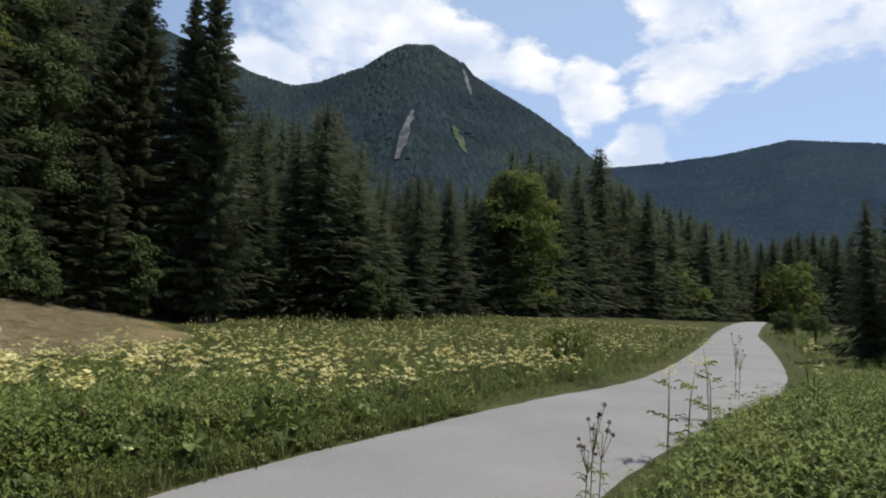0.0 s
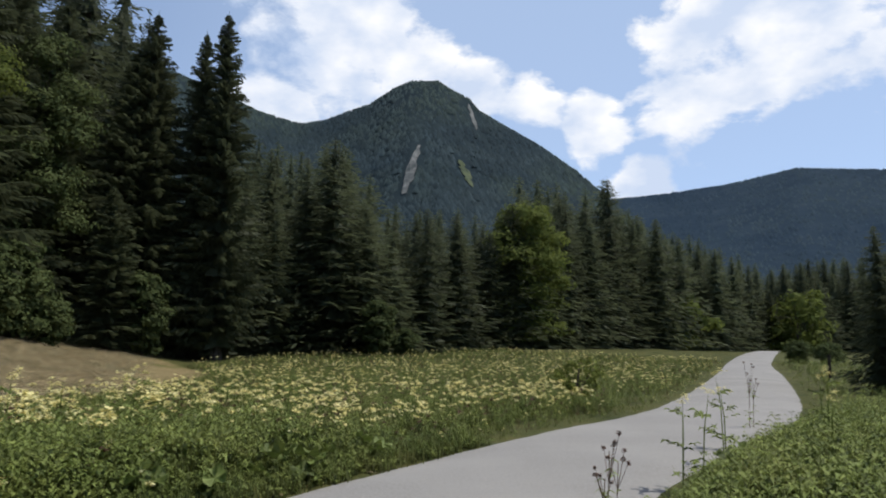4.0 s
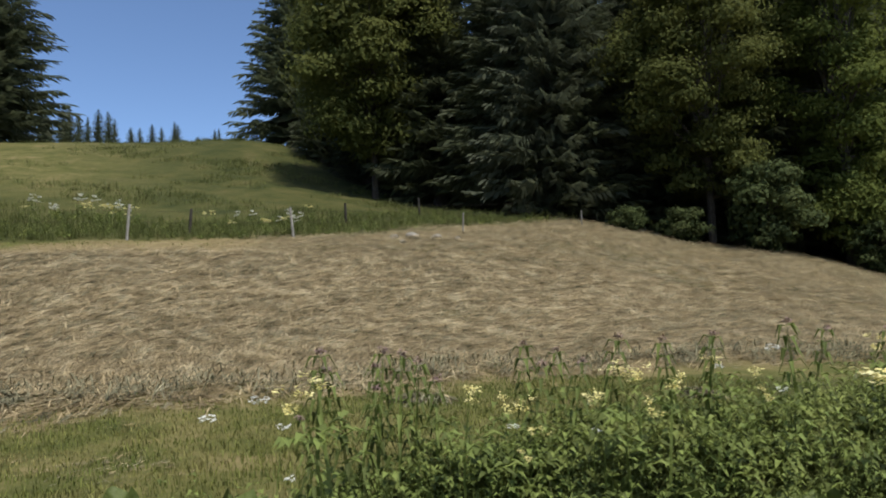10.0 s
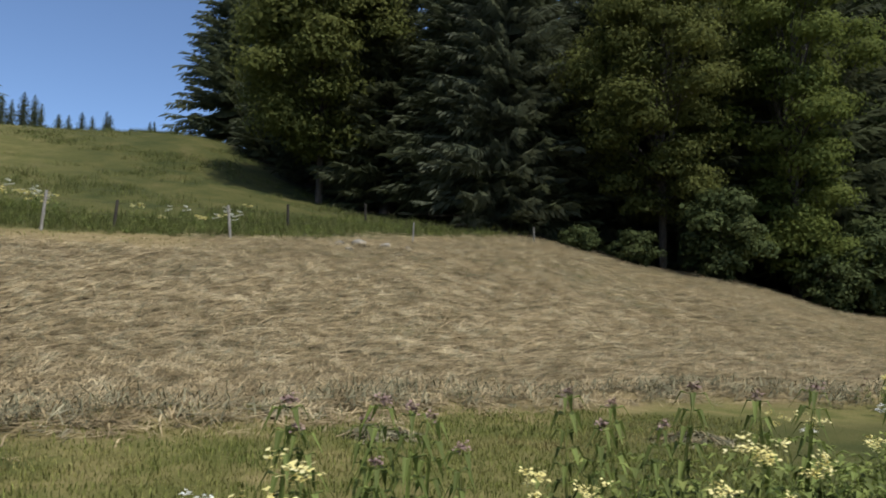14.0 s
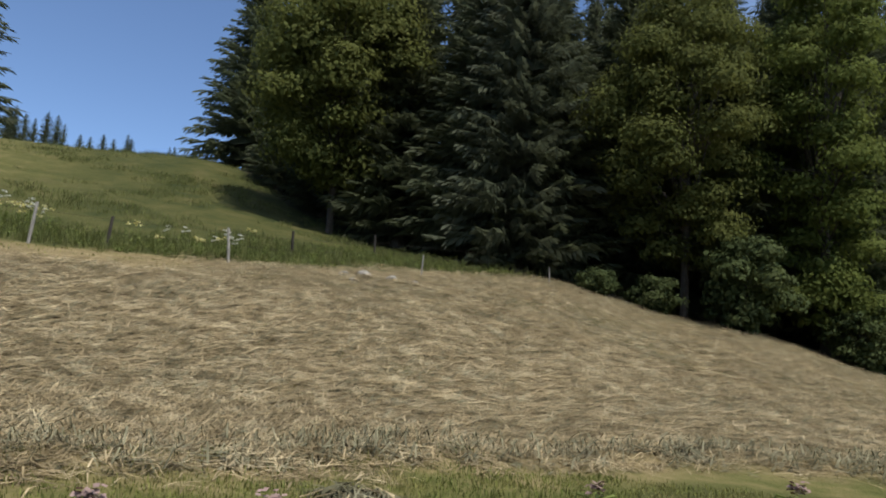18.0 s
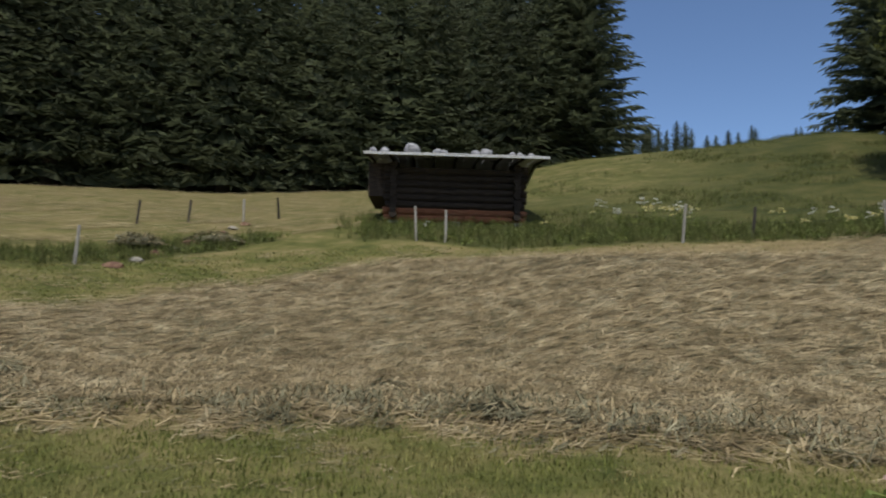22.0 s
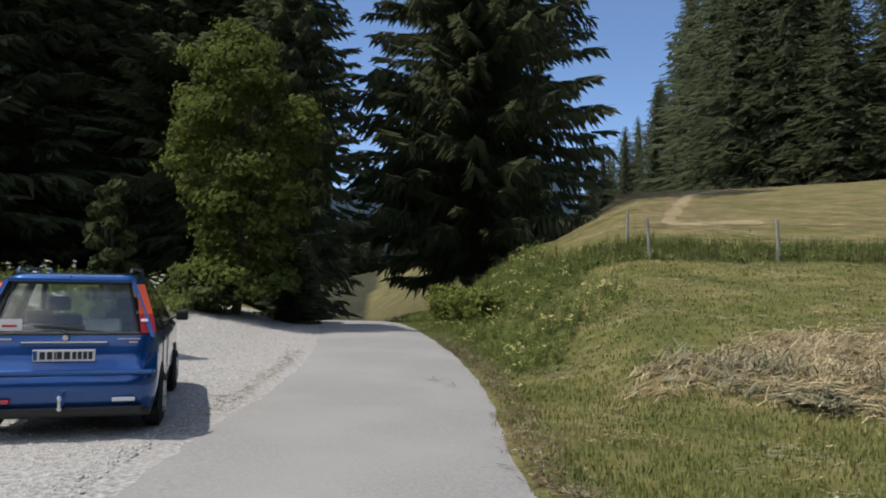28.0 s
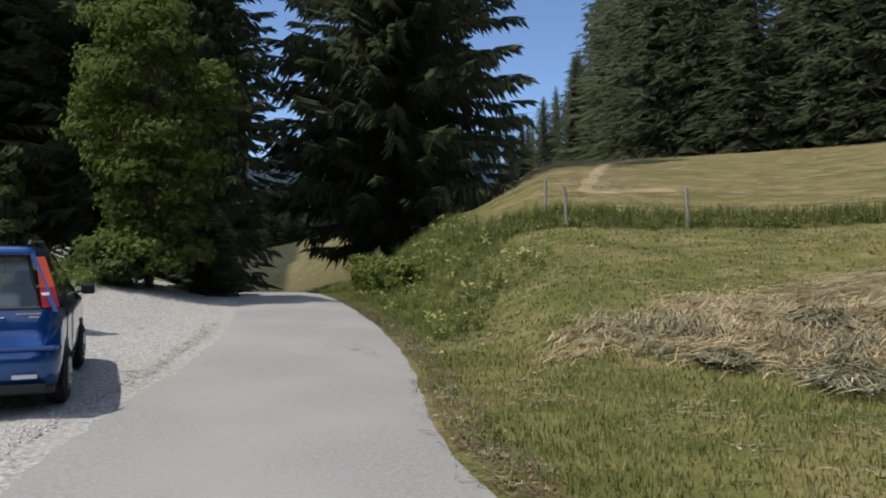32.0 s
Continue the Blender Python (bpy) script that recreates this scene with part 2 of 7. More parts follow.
def rod(bm, a, b, r0, r1=None, sides=8):
    """A tapered round bar from a to b."""
    a, b = Vector(a), Vector(b)
    r1 = r0 if r1 is None else r1
    q = (b - a).to_track_quat("Z", "Y").to_matrix()
    rings = []
    for c, r in ((a, r0), (b, r1)):
        rings.append([bm.verts.new(c + q @ Vector((r * math.cos(k * math.tau / sides), r * math.sin(k * math.tau / sides), 0))) for k in range(sides)])
    for k in range(sides):
        bm.faces.new((rings[0][k], rings[0][(k + 1) % sides], rings[1][(k + 1) % sides], rings[1][k]))
    bm.faces.new(rings[0][::-1])
    bm.faces.new(rings[1])


def smooth_step(a, b, x):
    t = np.clip((x - a) / (b - a), 0, 1)
    return t * t * (3 - 2 * t)


# ---- lie of the land: heights along bearings from the hub, at the distances RINGS ----
RINGS = (0.0, 7.0, 14.0, 22.0, 30.0, 42.0, 62.0, 100.0)
LAND = {
    -60: (0, 0, 0, 0, 0, 0, 0, 0),
    -25: (0, 0, 0, 0, 0, 0, 0.1, 0.3),
    -5: (0, 0, 0, 0, 0.1, 0.3, 0.8, 2.0),
    10: (0, 0, 0, 0, 0.0, 0.3, 1.2, 4.0),
    17: (0, 0, 0, 0, -0.05, 0.15, 1.4, 6.0),
    24: (0, 0, 0, 0.1, 0.35, 0.9, 3.4, 8.0),
    30: (0, 0, 0, 0.4, 1.0, 1.9, 5.0, 9.0),
    42: (0, 0, 0.1, 1.2, 2.7, 4.0, 7.5, 12.0),
    56: (0, 0, 0.2, 2.2, 4.3, 6.3, 10.5, 16.0),
    66: (0, 0, 0.5, 2.9, 4.7, 7.0, 12.4, 17.0),
    80: (0, 0, 0.7, 3.1, 4.9, 8.4, 15.2, 17.0),
    98: (0, 0, 0.8, 3.1, 4.9, 8.2, 14.2, 17.5),
    114: (0, 0, 0.7, 2.9, 5.0, 7.1, 11.4, 18.0),
    130: (0, 0, 0.7, 2.4, 4.3, 6.7, 10.3, 15.0),
    148: (0, 0, 0.9, 2.3, 3.7, 6.4, 9.4, 14.0),
    164: (0, 0, 1.0, 2.5, 4.4, 6.6, 8.6, 13.0),
    172: (0, 0, 0.4, 1.6, 2.9, 3.0, 4.4, 7.0),
    179: (0, 0, 0, 0.1, 0.1, -0.8, 2.8, 5.0),
    186: (0, 0, 0, 0.18, 0.0, -1.6, -0.7, 2.0),
    194: (0, 0, 0.05, 0.38, 0.55, -0.1, -0.3, 1.5),
    205: (0, 0, 0.1, 1.0, 1.6, 2.0, 3.0, 4.0),
    235: (0, 0, 0.1, 0.8, 1.2, 1.5, 2.0, 3.0),
    270: (0, 0, 0, 0, 0, 0.2, 0.5, 1.0),
}
_LB = np.array(sorted(LAND), float)
_LH = np.array([LAND[int(b)] for b in _LB], float)
_LB = np.concatenate([[_LB[-1] - 360], _LB, [_LB[0] + 360]])
_LH = np.vstack([_LH[-1], _LH, _LH[0]])
ROAD = [(44, 104), (32.2, 78), (22, 55.5), (14.4, 36.4), (6.7, 18.1), (2.65, 11.6), (-0.25, 6.6), (-1.5, 3.85), (-2.52, 1.3), (-2.95, -0.9), (-3.02, -2.8), (-2.98, -4.66), (-2.91, -6.07), (-3.04, -8.56), (-3.19, -10.66), (-3.11, -16.67), (-2.19, -26), (-0.03, -34.19), (5.12, -43.88)]
ROAD_HALF = 1.66


def spline(points, step=0.5):
    """Points along a smooth curve through the given ones."""
    p = [np.array(q, float) for q in points]
    p = [2 * p[0] - p[1]] + p + [2 * p[-1] - p[-2]]
    out = []
    for a, b, c, d in zip(p, p[1:], p[2:], p[3:]):
        k = max(2, int(np.linalg.norm(c - b) / step))
        for i in range(k):
            t = i / k
            out.append(0.5 * (2 * b + (c - a) * t + (2 * a - 5 * b + 4 * c - d) * t * t + (3 * b - a - 3 * c + d) * t ** 3))
    out.append(p[-2])
    return np.array(out)


ROAD_LINE = spline(ROAD)


def road_gap(x, y):
    """Distance from the road's middle line."""
    x, y = np.atleast_1d(x).ravel(), np.atleast_1d(y).ravel()
    best = np.full(len(x), 1e9)
    for k in range(0, len(x), 20000):
        s = slice(k, k + 20000)
        d = (x[s, None] - ROAD_LINE[None, :, 0]) ** 2 + (y[s, None] - ROAD_LINE[None, :, 1]) ** 2
        best[s] = np.sqrt(d.min(1))
    return best


def fbm(x, y, s, seed=0.0):
    """Cheap smooth unevenness, about -1 to 1."""
    return (np.sin(x * s * 1.0 + seed) * np.cos(y * s * 1.13 + 2 * seed) + 0.5 * np.sin(x * s * 2.3 - y * s * 1.7 + seed * 3) + 0.3 * np.sin(x * s * 4.1 + y * s * 3.7 + seed)) / 1.8


SOUTH_HUB, SOUTH_TURN = Vector((-3.715, -0.033)), 2.05


def south_share(b):
    """0 for the bearings of the north and west, 1 for those that are counted from the southern hub."""
    return smooth_step(90, 108, b) * (1 - smooth_step(236, 262, b))


def bearing_range(x, y):
    """Bearing and distance from the hub; the hub glides south-westward for the southern bearings."""
    b = (np.degrees(np.arctan2(HUB.x - x, y - HUB.y)) + 60) % 360 - 60
    for _ in range(4):
        w = south_share(b)
        dx, dy = x - HUB.x - w * (SOUTH_HUB.x - HUB.x), y - HUB.y - w * (SOUTH_HUB.y - HUB.y)
        b = (np.degrees(np.arctan2(-dx, dy)) + w * SOUTH_TURN + 60) % 360 - 60
    return b, np.hypot(dx, dy)


def polar(bearing, r):
    w = south_share(bearing)
    a = np.radians(bearing - w * SOUTH_TURN)
    return HUB.x + w * (SOUTH_HUB.x - HUB.x) - r * np.sin(a), HUB.y + w * (SOUTH_HUB.y - HUB.y) + r * np.cos(a)


_ct, _st = math.cos(radians(SOUTH_TURN)), math.sin(radians(SOUTH_TURN))


def south(x, y):
    """A place of the southern plan, which is drawn about its own hub, in the world."""
    u, v = x - HUB.x, y - HUB.y
    return SOUTH_HUB.x + _ct * u + _st * v, SOUTH_HUB.y - _st * u + _ct * v


def south_plan(x, y):
    """The other way round: a place of the world in the southern plan."""
    u, v = x - SOUTH_HUB.x, y - SOUTH_HUB.y
    return HUB.x + _ct * u - _st * v, HUB.y + _st * u + _ct * v


def base_height(x, y):
    b, r = bearing_range(x, y)
    j = np.clip(np.searchsorted(_LB, b) - 1, 0, len(_LB) - 2)
    t = (b - _LB[j]) / (_LB[j + 1] - _LB[j])
    t = t * t * (3 - 2 * t) * 0.5 + t * 0.5
    # along each bearing a monotone-looking smooth curve through the ring heights
    rr = np.minimum(r, 100.0)
    k = np.clip(np.searchsorted(np.array(RINGS), rr) - 1, 0, len(RINGS) - 2)
    R_ = np.array(RINGS)
    u = (rr - R_[k]) / (R_[k + 1] - R_[k])

    def at(row):
        h = _LH[row]
        n_ = len(RINGS)
        sl = np.gradient(h, R_, axis=1)
        i = np.arange(len(rr))
        h0, h1 = h[i, k], h[i, k + 1]
        w = R_[k + 1] - R_[k]
        m0, m1 = sl[i, k] * w, sl[i, np.minimum(k + 1, n_ - 1)] * w
        return h0 * (2 * u ** 3 - 3 * u ** 2 + 1) + m0 * (u ** 3 - 2 * u ** 2 + u) + h1 * (-2 * u ** 3 + 3 * u ** 2) + m1 * (u ** 3 - u ** 2)

    h = at(j) * (1 - t) + at(j + 1) * t
    far = smooth_step(100, 400, r)
    return h * (1 - 0.75 * far)


HAY_IN = [(14, 30), (16, 24), (19, 19), (22, 16.8), (28, 14.8), (35, 13.8), (47, 12.6), (61, 10.3), (80, 9.0), (100, 8.4), (125, 8.3), (145, 9.0), (158, 9.2), (166, 9.6)]
HAY_OUT = [(14, 31), (16, 38), (19, 44), (24, 45), (30, 42), (42, 36), (48, 35.5), (58.5, 31.5), (66, 27.6), (78, 24.8), (91.5, 24.0), (101, 23.4), (112, 21.8), (122, 19.6), (130, 18.8), (142, 15.8), (150, 13.0), (158, 11.6), (166, 9.6)]
WOODS_IN = [(-35, 150), (-28, 134), (-20, 104), (-10, 75), (0, 55), (6, 52), (12, 49), (16, 47), (20, 45), (24, 44), (30, 40), (42, 34.5), (52, 32.5), (60, 33), (66, 38.5), (74, 49.5), (80, 66), (84, 85), (95, 85),
            (97, 66), (105, 62), (115, 60), (130, 59), (140, 60), (150, 64), (158, 75), (166, 84), (176, 140), (183, 90), (185, 31), (190, 31), (200, 32), (215, 30), (240, 30), (270, 60), (300, 150)]
FENCE = [(-30.5, 24.0), (-29.3, 17.0), (-28.2, 11.5), (-27.2, 8.3), (-26.65, 5.6), (-26.6, 0.2), south(-25.9, -7.8), south(-25.2, -10.4)]
TRACK = [south(*p) for p in [(-14.6, -26.4), (-11.8, -25.4), (-11.1, -26.0), (-13.1, -30.6), (-15.6, -36.0), (-19.7, -41.9)]]
FENCE_SOUTH = [south(*p) for p in [(-22.6, -14.2), (-17.9, -15.7), (-14.4, -17.3), (-11.4, -18.5), (-8.3, -19.4), (-6.0, -21.5)]]


def table(rows, b):
    return np.interp(b, [q[0] for q in rows], [q[1] for q in rows])


def hay_weight(x, y):
    """1 where the mown hay lies, 0 outside, with a soft uneven edge."""
    b, r = bearing_range(x, y)
    w = 0.5 * fbm(x, y, 1.3, 4.0) + 0.3 * fbm(x, y, 3.1, 1.0)
    a = smooth_step(-0.5, 0.5, r - table(HAY_IN, b) + w) * smooth_step(-0.6, 0.6, table(HAY_OUT, b) - r + w)
    return a * (b > 14) * (b < 166)


def line_gap(x, y, pts):
    """Signed distance from a polyline, plus on the far side as seen from the hub."""
    best = np.full(len(x), 1e9)
    sign = np.ones(len(x))
    for (ax, ay), (bx, by) in zip(pts, pts[1:]):
        ux, uy = bx - ax, by - ay
        t = np.clip(((x - ax) * ux + (y - ay) * uy) / (ux * ux + uy * uy), 0, 1)
        d = np.hypot(x - ax - t * ux, y - ay - t * uy)
        side = np.sign((x - ax) * uy - (y - ay) * ux) * np.sign((ax - HUB.x) * uy - (ay - HUB.y) * ux)
        sign = np.where(d < best, side, sign)
        best = np.minimum(best, d)
    return best * sign


def east_of_road(x, y):
    """Plus on the east side of the lane."""
    i = np.array([np.argmin((ROAD_LINE[:, 0] - p) ** 2 + (ROAD_LINE[:, 1] - q) ** 2) for p, q in zip(x, y)])
    i = np.clip(i, 1, len(ROAD_LINE) - 2)
    t = ROAD_LINE[i + 1] - ROAD_LINE[i - 1]
    return -(t[:, 0] * (y - ROAD_LINE[i, 1]) - t[:, 1] * (x - ROAD_LINE[i, 0])) * -1


def height(x, y):
    """Ground height; near the road it eases into the road's own level."""
    x, y = np.atleast_1d(np.asarray(x, float)).ravel(), np.atleast_1d(np.asarray(y, float)).ravel()
    h = base_height(x, y)
    b, r = bearing_range(x, y)
    h = h + 0.05 * fbm(x, y, 0.55, 1.0) * smooth_step(4, 12, r) + 0.12 * fbm(x, y, 0.11, 2.0) * smooth_step(25, 60, r)
    hw = hay_weight(x, y)
    ridge = np.exp(-((r - table(HAY_IN, b) - 0.7) / 0.55) ** 2)
    h = h + hw * (0.014 * fbm(x, y, 2.9, 5.0) + 0.006 * fbm(x, y, 6.1, 3.0) + ridge * (0.12 + 0.06 * fbm(x, y, 2.2, 7.0)))
    g = road_gap(x, y)
    k = smooth_step(ROAD_HALF + 0.2, ROAD_HALF + 2.4, g)
    return h * k + road_level(x, y) * (1 - k) - 0.03 * (1 - smooth_step(ROAD_HALF - 0.2, ROAD_HALF + 0.3, g))


def road_level(x, y):
    x, y = south_plan(x, y)
    up = 0.05 * smooth_step(-12, -24, y) - 1.6 * smooth_step(-25.5, -40, y)
    return up + 0.6 * smooth_step(45, 85, y)


def ground_z(x, y):
    return float(height(x, y)[0])


# ---- ground ----
def ground_material():
    m = bpy.data.materials.new("meadow_ground")
    m.use_nodes = True
    nt = m.node_tree
    n, l = nt.nodes, nt.links
    bsdf = n["Principled BSDF"]
    bsdf.inputs["Roughness"].default_value, bsdf.inputs["Specular IOR Level"].default_value = 0.95, 0.15
    co = n.new("ShaderNodeTexCoord")
    zone = n.new("ShaderNodeVertexColor")
    zone.layer_name = "zone"
    sep = n.new("ShaderNodeSeparateColor")
    l.new(zone.outputs[0], sep.inputs[0])

    def tint(stops, scale, detail=8, stretch=None):
        src = co.outputs["Object"]
        if stretch:
            mp = n.new("ShaderNodeMapping")
            mp.inputs["Scale"].default_value = stretch
            mp.inputs["Rotation"].default_value = (0, 0, 0.25)
            l.new(src, mp.inputs[0])
            src = mp.outputs[0]
        t = n.new("ShaderNodeTexNoise")
        t.inputs["Scale"].default_value, t.inputs["Detail"].default_value, t.inputs["Roughness"].default_value = scale, detail, 0.7
        l.new(src, t.inputs["Vector"])
        r = n.new("ShaderNodeValToRGB")
        e = r.color_ramp.elements
        while len(e) < len(stops):
            e.new(0.5)
        for k, c in enumerate(stops):
            e[k].position, e[k].color = 0.32 + 0.36 * k / (len(stops) - 1), (*c, 1)
        l.new(t.outputs["Fac"], r.inputs[0])
        return r.outputs[0], t.outputs["Fac"]

    def blend(a, b, fac):
        x = n.new("ShaderNodeMix")
        x.data_type = "RGBA"
        l.new(fac, x.inputs[0])
        l.new(a, x.inputs[6])
        l.new(b, x.inputs[7])
        return x.outputs[2]

    mown, f1 = tint([(0.052, 0.064, 0.016), (0.098, 0.101, 0.029), (0.156, 0.138, 0.052), (0.24, 0.19, 0.09)], 0.75, 13)
    hay, f2 = tint([(0.062, 0.048, 0.022), (0.15, 0.115, 0.055), (0.26, 0.205, 0.105), (0.42, 0.345, 0.195)], 7.5, 14, (1.9, 0.5, 1.0))
    hay_b, f5 = tint([(0.10, 0.078, 0.036), (0.22, 0.168, 0.08), (0.34, 0.272, 0.145)], 1.1, 14, (1.2, 0.8, 1.0))
    hay_mix = n.new("ShaderNodeMix")
    hay_mix.data_type = "RGBA"
    hay_mix.inputs[0].default_value = 0.3
    l.new(hay, hay_mix.inputs[6])
    l.new(hay_b, hay_mix.inputs[7])
    hay = hay_mix.outputs[2]
    lush, f3 = tint([(0.030, 0.039, 0.011), (0.052, 0.059, 0.017), (0.076, 0.077, 0.024), (0.112, 0.096, 0.040)], 0.5, 12)
    floor, f4 = tint([(0.020, 0.020, 0.010), (0.040, 0.038, 0.020), (0.055, 0.060, 0.022)], 0.8, 10)
    patch = n.new("ShaderNodeTexNoise")
    patch.inputs["Scale"].default_value, patch.inputs["Detail"].default_value = 0.45, 9
    l.new(co.outputs["Object"], patch.inputs["Vector"])
    pr = n.new("ShaderNodeMapRange")
    pr.inputs["From Min"].default_value, pr.inputs["From Max"].default_value = 0.52, 0.64
    pr.inputs["To Max"].default_value = 0.7
    l.new(patch.outputs["Fac"], pr.inputs["Value"])
    hay = blend(hay, mown, pr.outputs[0])
    c = blend(mown, lush, sep.outputs[1])
    c = blend(c, hay, sep.outputs[0])
    c = blend(c, floor, sep.outputs[2])
    l.new(c, bsdf.inputs["Base Color"])
    bz = n.new("ShaderNodeTexNoise")
    bz.inputs["Scale"].default_value, bz.inputs["Detail"].default_value = 16, 10
    l.new(co.outputs["Object"], bz.inputs["Vector"])
    bp = n.new("ShaderNodeBump")
    bp.inputs["Strength"].default_value, bp.inputs["Distance"].default_value = 0.9, 0.05
    l.new(bz.outputs["Fac"], bp.inputs["Height"])
    l.new(bp.outputs[0], bsdf.inputs["Normal"])
    return m


M_GROUND = ground_material()


def zones(x, y):
    """Weights of hay, lush grass and forest floor."""
    b, r = bearing_range(x, y)
    hay = hay_weight(x, y)
    w = 0.8 * fbm(x, y, 0.7, 2.0)
    woods = smooth_step(-0.8, 1.2, r - table(WOODS_IN, b) + w)
    gap = line_gap(x, y, FENCE)
    south = line_gap(x, y, FENCE_SOUTH)
    lush = smooth_step(-0.5, 0.2, gap + 0.3 * w) * (b > 40) * smooth_step(119, 114, b) * (1 - 0.75 * smooth_step(6, 22, gap) * smooth_step(84, 96, b))
    lush = np.maximum(lush, smooth_step(-0.5, 0.2, south + 0.3 * w) * (1 - smooth_step(2.0, 3.2, south + 0.4 * w)) * smooth_step(114, 119, b) * (b < 180))
    north = smooth_step(24, 18, b) * smooth_step(3, 8, r) + smooth_step(62, 45, b) * smooth_step(1.0, -1.0, r - table(HAY_IN, b) + 2.0 + w) * smooth_step(3, 5, r)
    lush = np.maximum(lush, np.clip(north, 0, 1))
    east = smooth_step(166, 175, b) * smooth_step(10, 16, r) * smooth_step(190, 184, b) * smooth_step(60, 45, r)
    lush = np.maximum(lush, np.maximum(east, smooth_step(196, 200, b)))
    # pale straw left in rows on the mown slope to the south
    straw = 0.62 * smooth_step(0.25, 0.9, fbm(x * 0.4, y, 0.9, 6.0)) * smooth_step(3.0, 4.5, south) * (b > 112) * (b < 170) * (1 - woods)
    straw = np.maximum(straw, 0.24 * smooth_step(3.0, 4.5, south) * (b > 116) * (b < 170) * (1 - woods))
    track = np.minimum(np.abs(line_gap(x, y, TRACK)), 9)
    straw = np.maximum(straw, 0.95 * smooth_step(0.9, 0.3, track + 0.25 * w) * (1 - woods))
    beyond = smooth_step(177, 179, b) * smooth_step(196, 188, b) * smooth_step(38, 46, r)
    woods = np.maximum(woods, 0.2 * beyond)
    far_slope = 0.45 * smooth_step(178, 180, b) * smooth_step(196, 188, b) * smooth_step(40, 50, r)
    return np.clip(np.maximum(np.maximum(hay, straw), far_slope), 0, 1), np.clip(lush * (1 - hay), 0, 1), woods


def build_ground():
    n = 600
    radii = list(np.geomspace(0.7, 7.5, 26)) + list(np.linspace(7.7, 30, 110)) + list(np.linspace(30.4, 80, 90)) + list(np.geomspace(82, 4200, 36))
    ang = np.linspace(0, math.tau, n, endpoint=False)
    rr = np.array(radii)
    X = np.r_[HUB.x, (HUB.x - np.outer(rr, np.sin(ang))).ravel()]
    Y = np.r_[HUB.y, (HUB.y + np.outer(rr, np.cos(ang))).ravel()]
    verts = np.c_[X, Y, height(X, Y)]
    faces = [(0, 1 + i, 1 + (i + 1) % n) for i in range(n)]
    for k in range(len(rr) - 1):
        a, b = 1 + k * n, 1 + (k + 1) * n
        faces += [(a + i, b + i, b + (i + 1) % n, a + (i + 1) % n) for i in range(n)]
    ob = mesh_object("ground", verts, faces, M_GROUND, smooth=True)
    hay, lush, woods = zones(X, Y)
    layer = ob.data.color_attributes.new("zone", "FLOAT_COLOR", "POINT")
    layer.data.foreach_set("color", np.c_[hay, lush, woods, np.ones(len(X))].astype(np.float32).ravel())
    tagged(ob, "rolling alpine meadow, partly mown with drying hay", "ground", kind="structure")


def build_road():
    pts = ROAD_LINE
    tan = np.gradient(pts, axis=0)
    tan /= np.linalg.norm(tan, axis=1)[:, None]
    nor = np.c_[-tan[:, 1], tan[:, 0]]
    verts, faces = [], []
    m = 7
    for i, (p, q) in enumerate(zip(pts, nor)):
        for k in range(m):
            w = -1 + 2 * k / (m - 1)
            edge = 0.02 * math.sin(i * 0.9) + 0.025 * math.sin(i * 2.3 + 1) if abs(w) == 1 else 0
            x, y = p + q * w * (ROAD_HALF + edge)
            z = float(road_level(np.array([x]), np.array([y]))[0]) + 0.03 * (1 - w * w) + (0.008 if abs(w) < 1 else -0.04)
            verts.append((x, y, z))
    for i in range(len(pts) - 1):
        for k in range(m - 1):
            a = i * m + k
            faces.append((a, a + 1, a + m + 1, a + m))
    tagged(mesh_object("road", verts, faces, M_ASPHALT, smooth=True), "narrow pale grey asphalt lane", "road", kind="structure")


def build_gravel():
    """The gravel bay east of the lane, laid on the ground."""
    verts, faces = [], []
    ys = np.arange(4.6, -27.5, -0.3)
    m = 22
    plan = np.stack(south_plan(ROAD_LINE[:, 0], ROAD_LINE[:, 1]), 1)
    for i, y in enumerate(ys):
        k = np.argmin(np.abs(plan[:, 1] - y))
        x0 = plan[k, 0] + ROAD_HALF * 0.72
        w = np.interp(y, [-27.5, -24, -18, -13, -9, -5, 1, 4.6], [1.4, 4.6, 4.4, 3.8, 3.7, 4.0, 3.0, 0.6]) + 0.12 * math.sin(y * 2.1) + 0.08 * math.sin(y * 5.3)
        for j in range(m):
            f = j / (m - 1)
            verts.append((*south(x0 + w * f, y), 0))
    v = np.array(verts)
    z = height(v[:, 0], v[:, 1])
    g = road_gap(v[:, 0], v[:, 1])
    v[:, 2] = np.maximum(z + 0.012, road_level(v[:, 0], v[:, 1]) - 0.012) + 0.008 * fbm(v[:, 0], v[:, 1], 7.0, 3.0)
    v[:, 2] -= 0.05 * (np.arange(len(v)) % m == m - 1)
    for i in range(len(ys) - 1):
        for j in range(m - 1):
            a = i * m + j
            faces.append((a, a + m, a + m + 1, a + 1))
    ob = mesh_object("gravel_bay", v, faces, M_GRAVEL, smooth=True)
    tagged(ob, "pale crushed-stone parking bay beside the lane", "gravel", kind="structure")


build_ground()
build_road()
build_gravel()
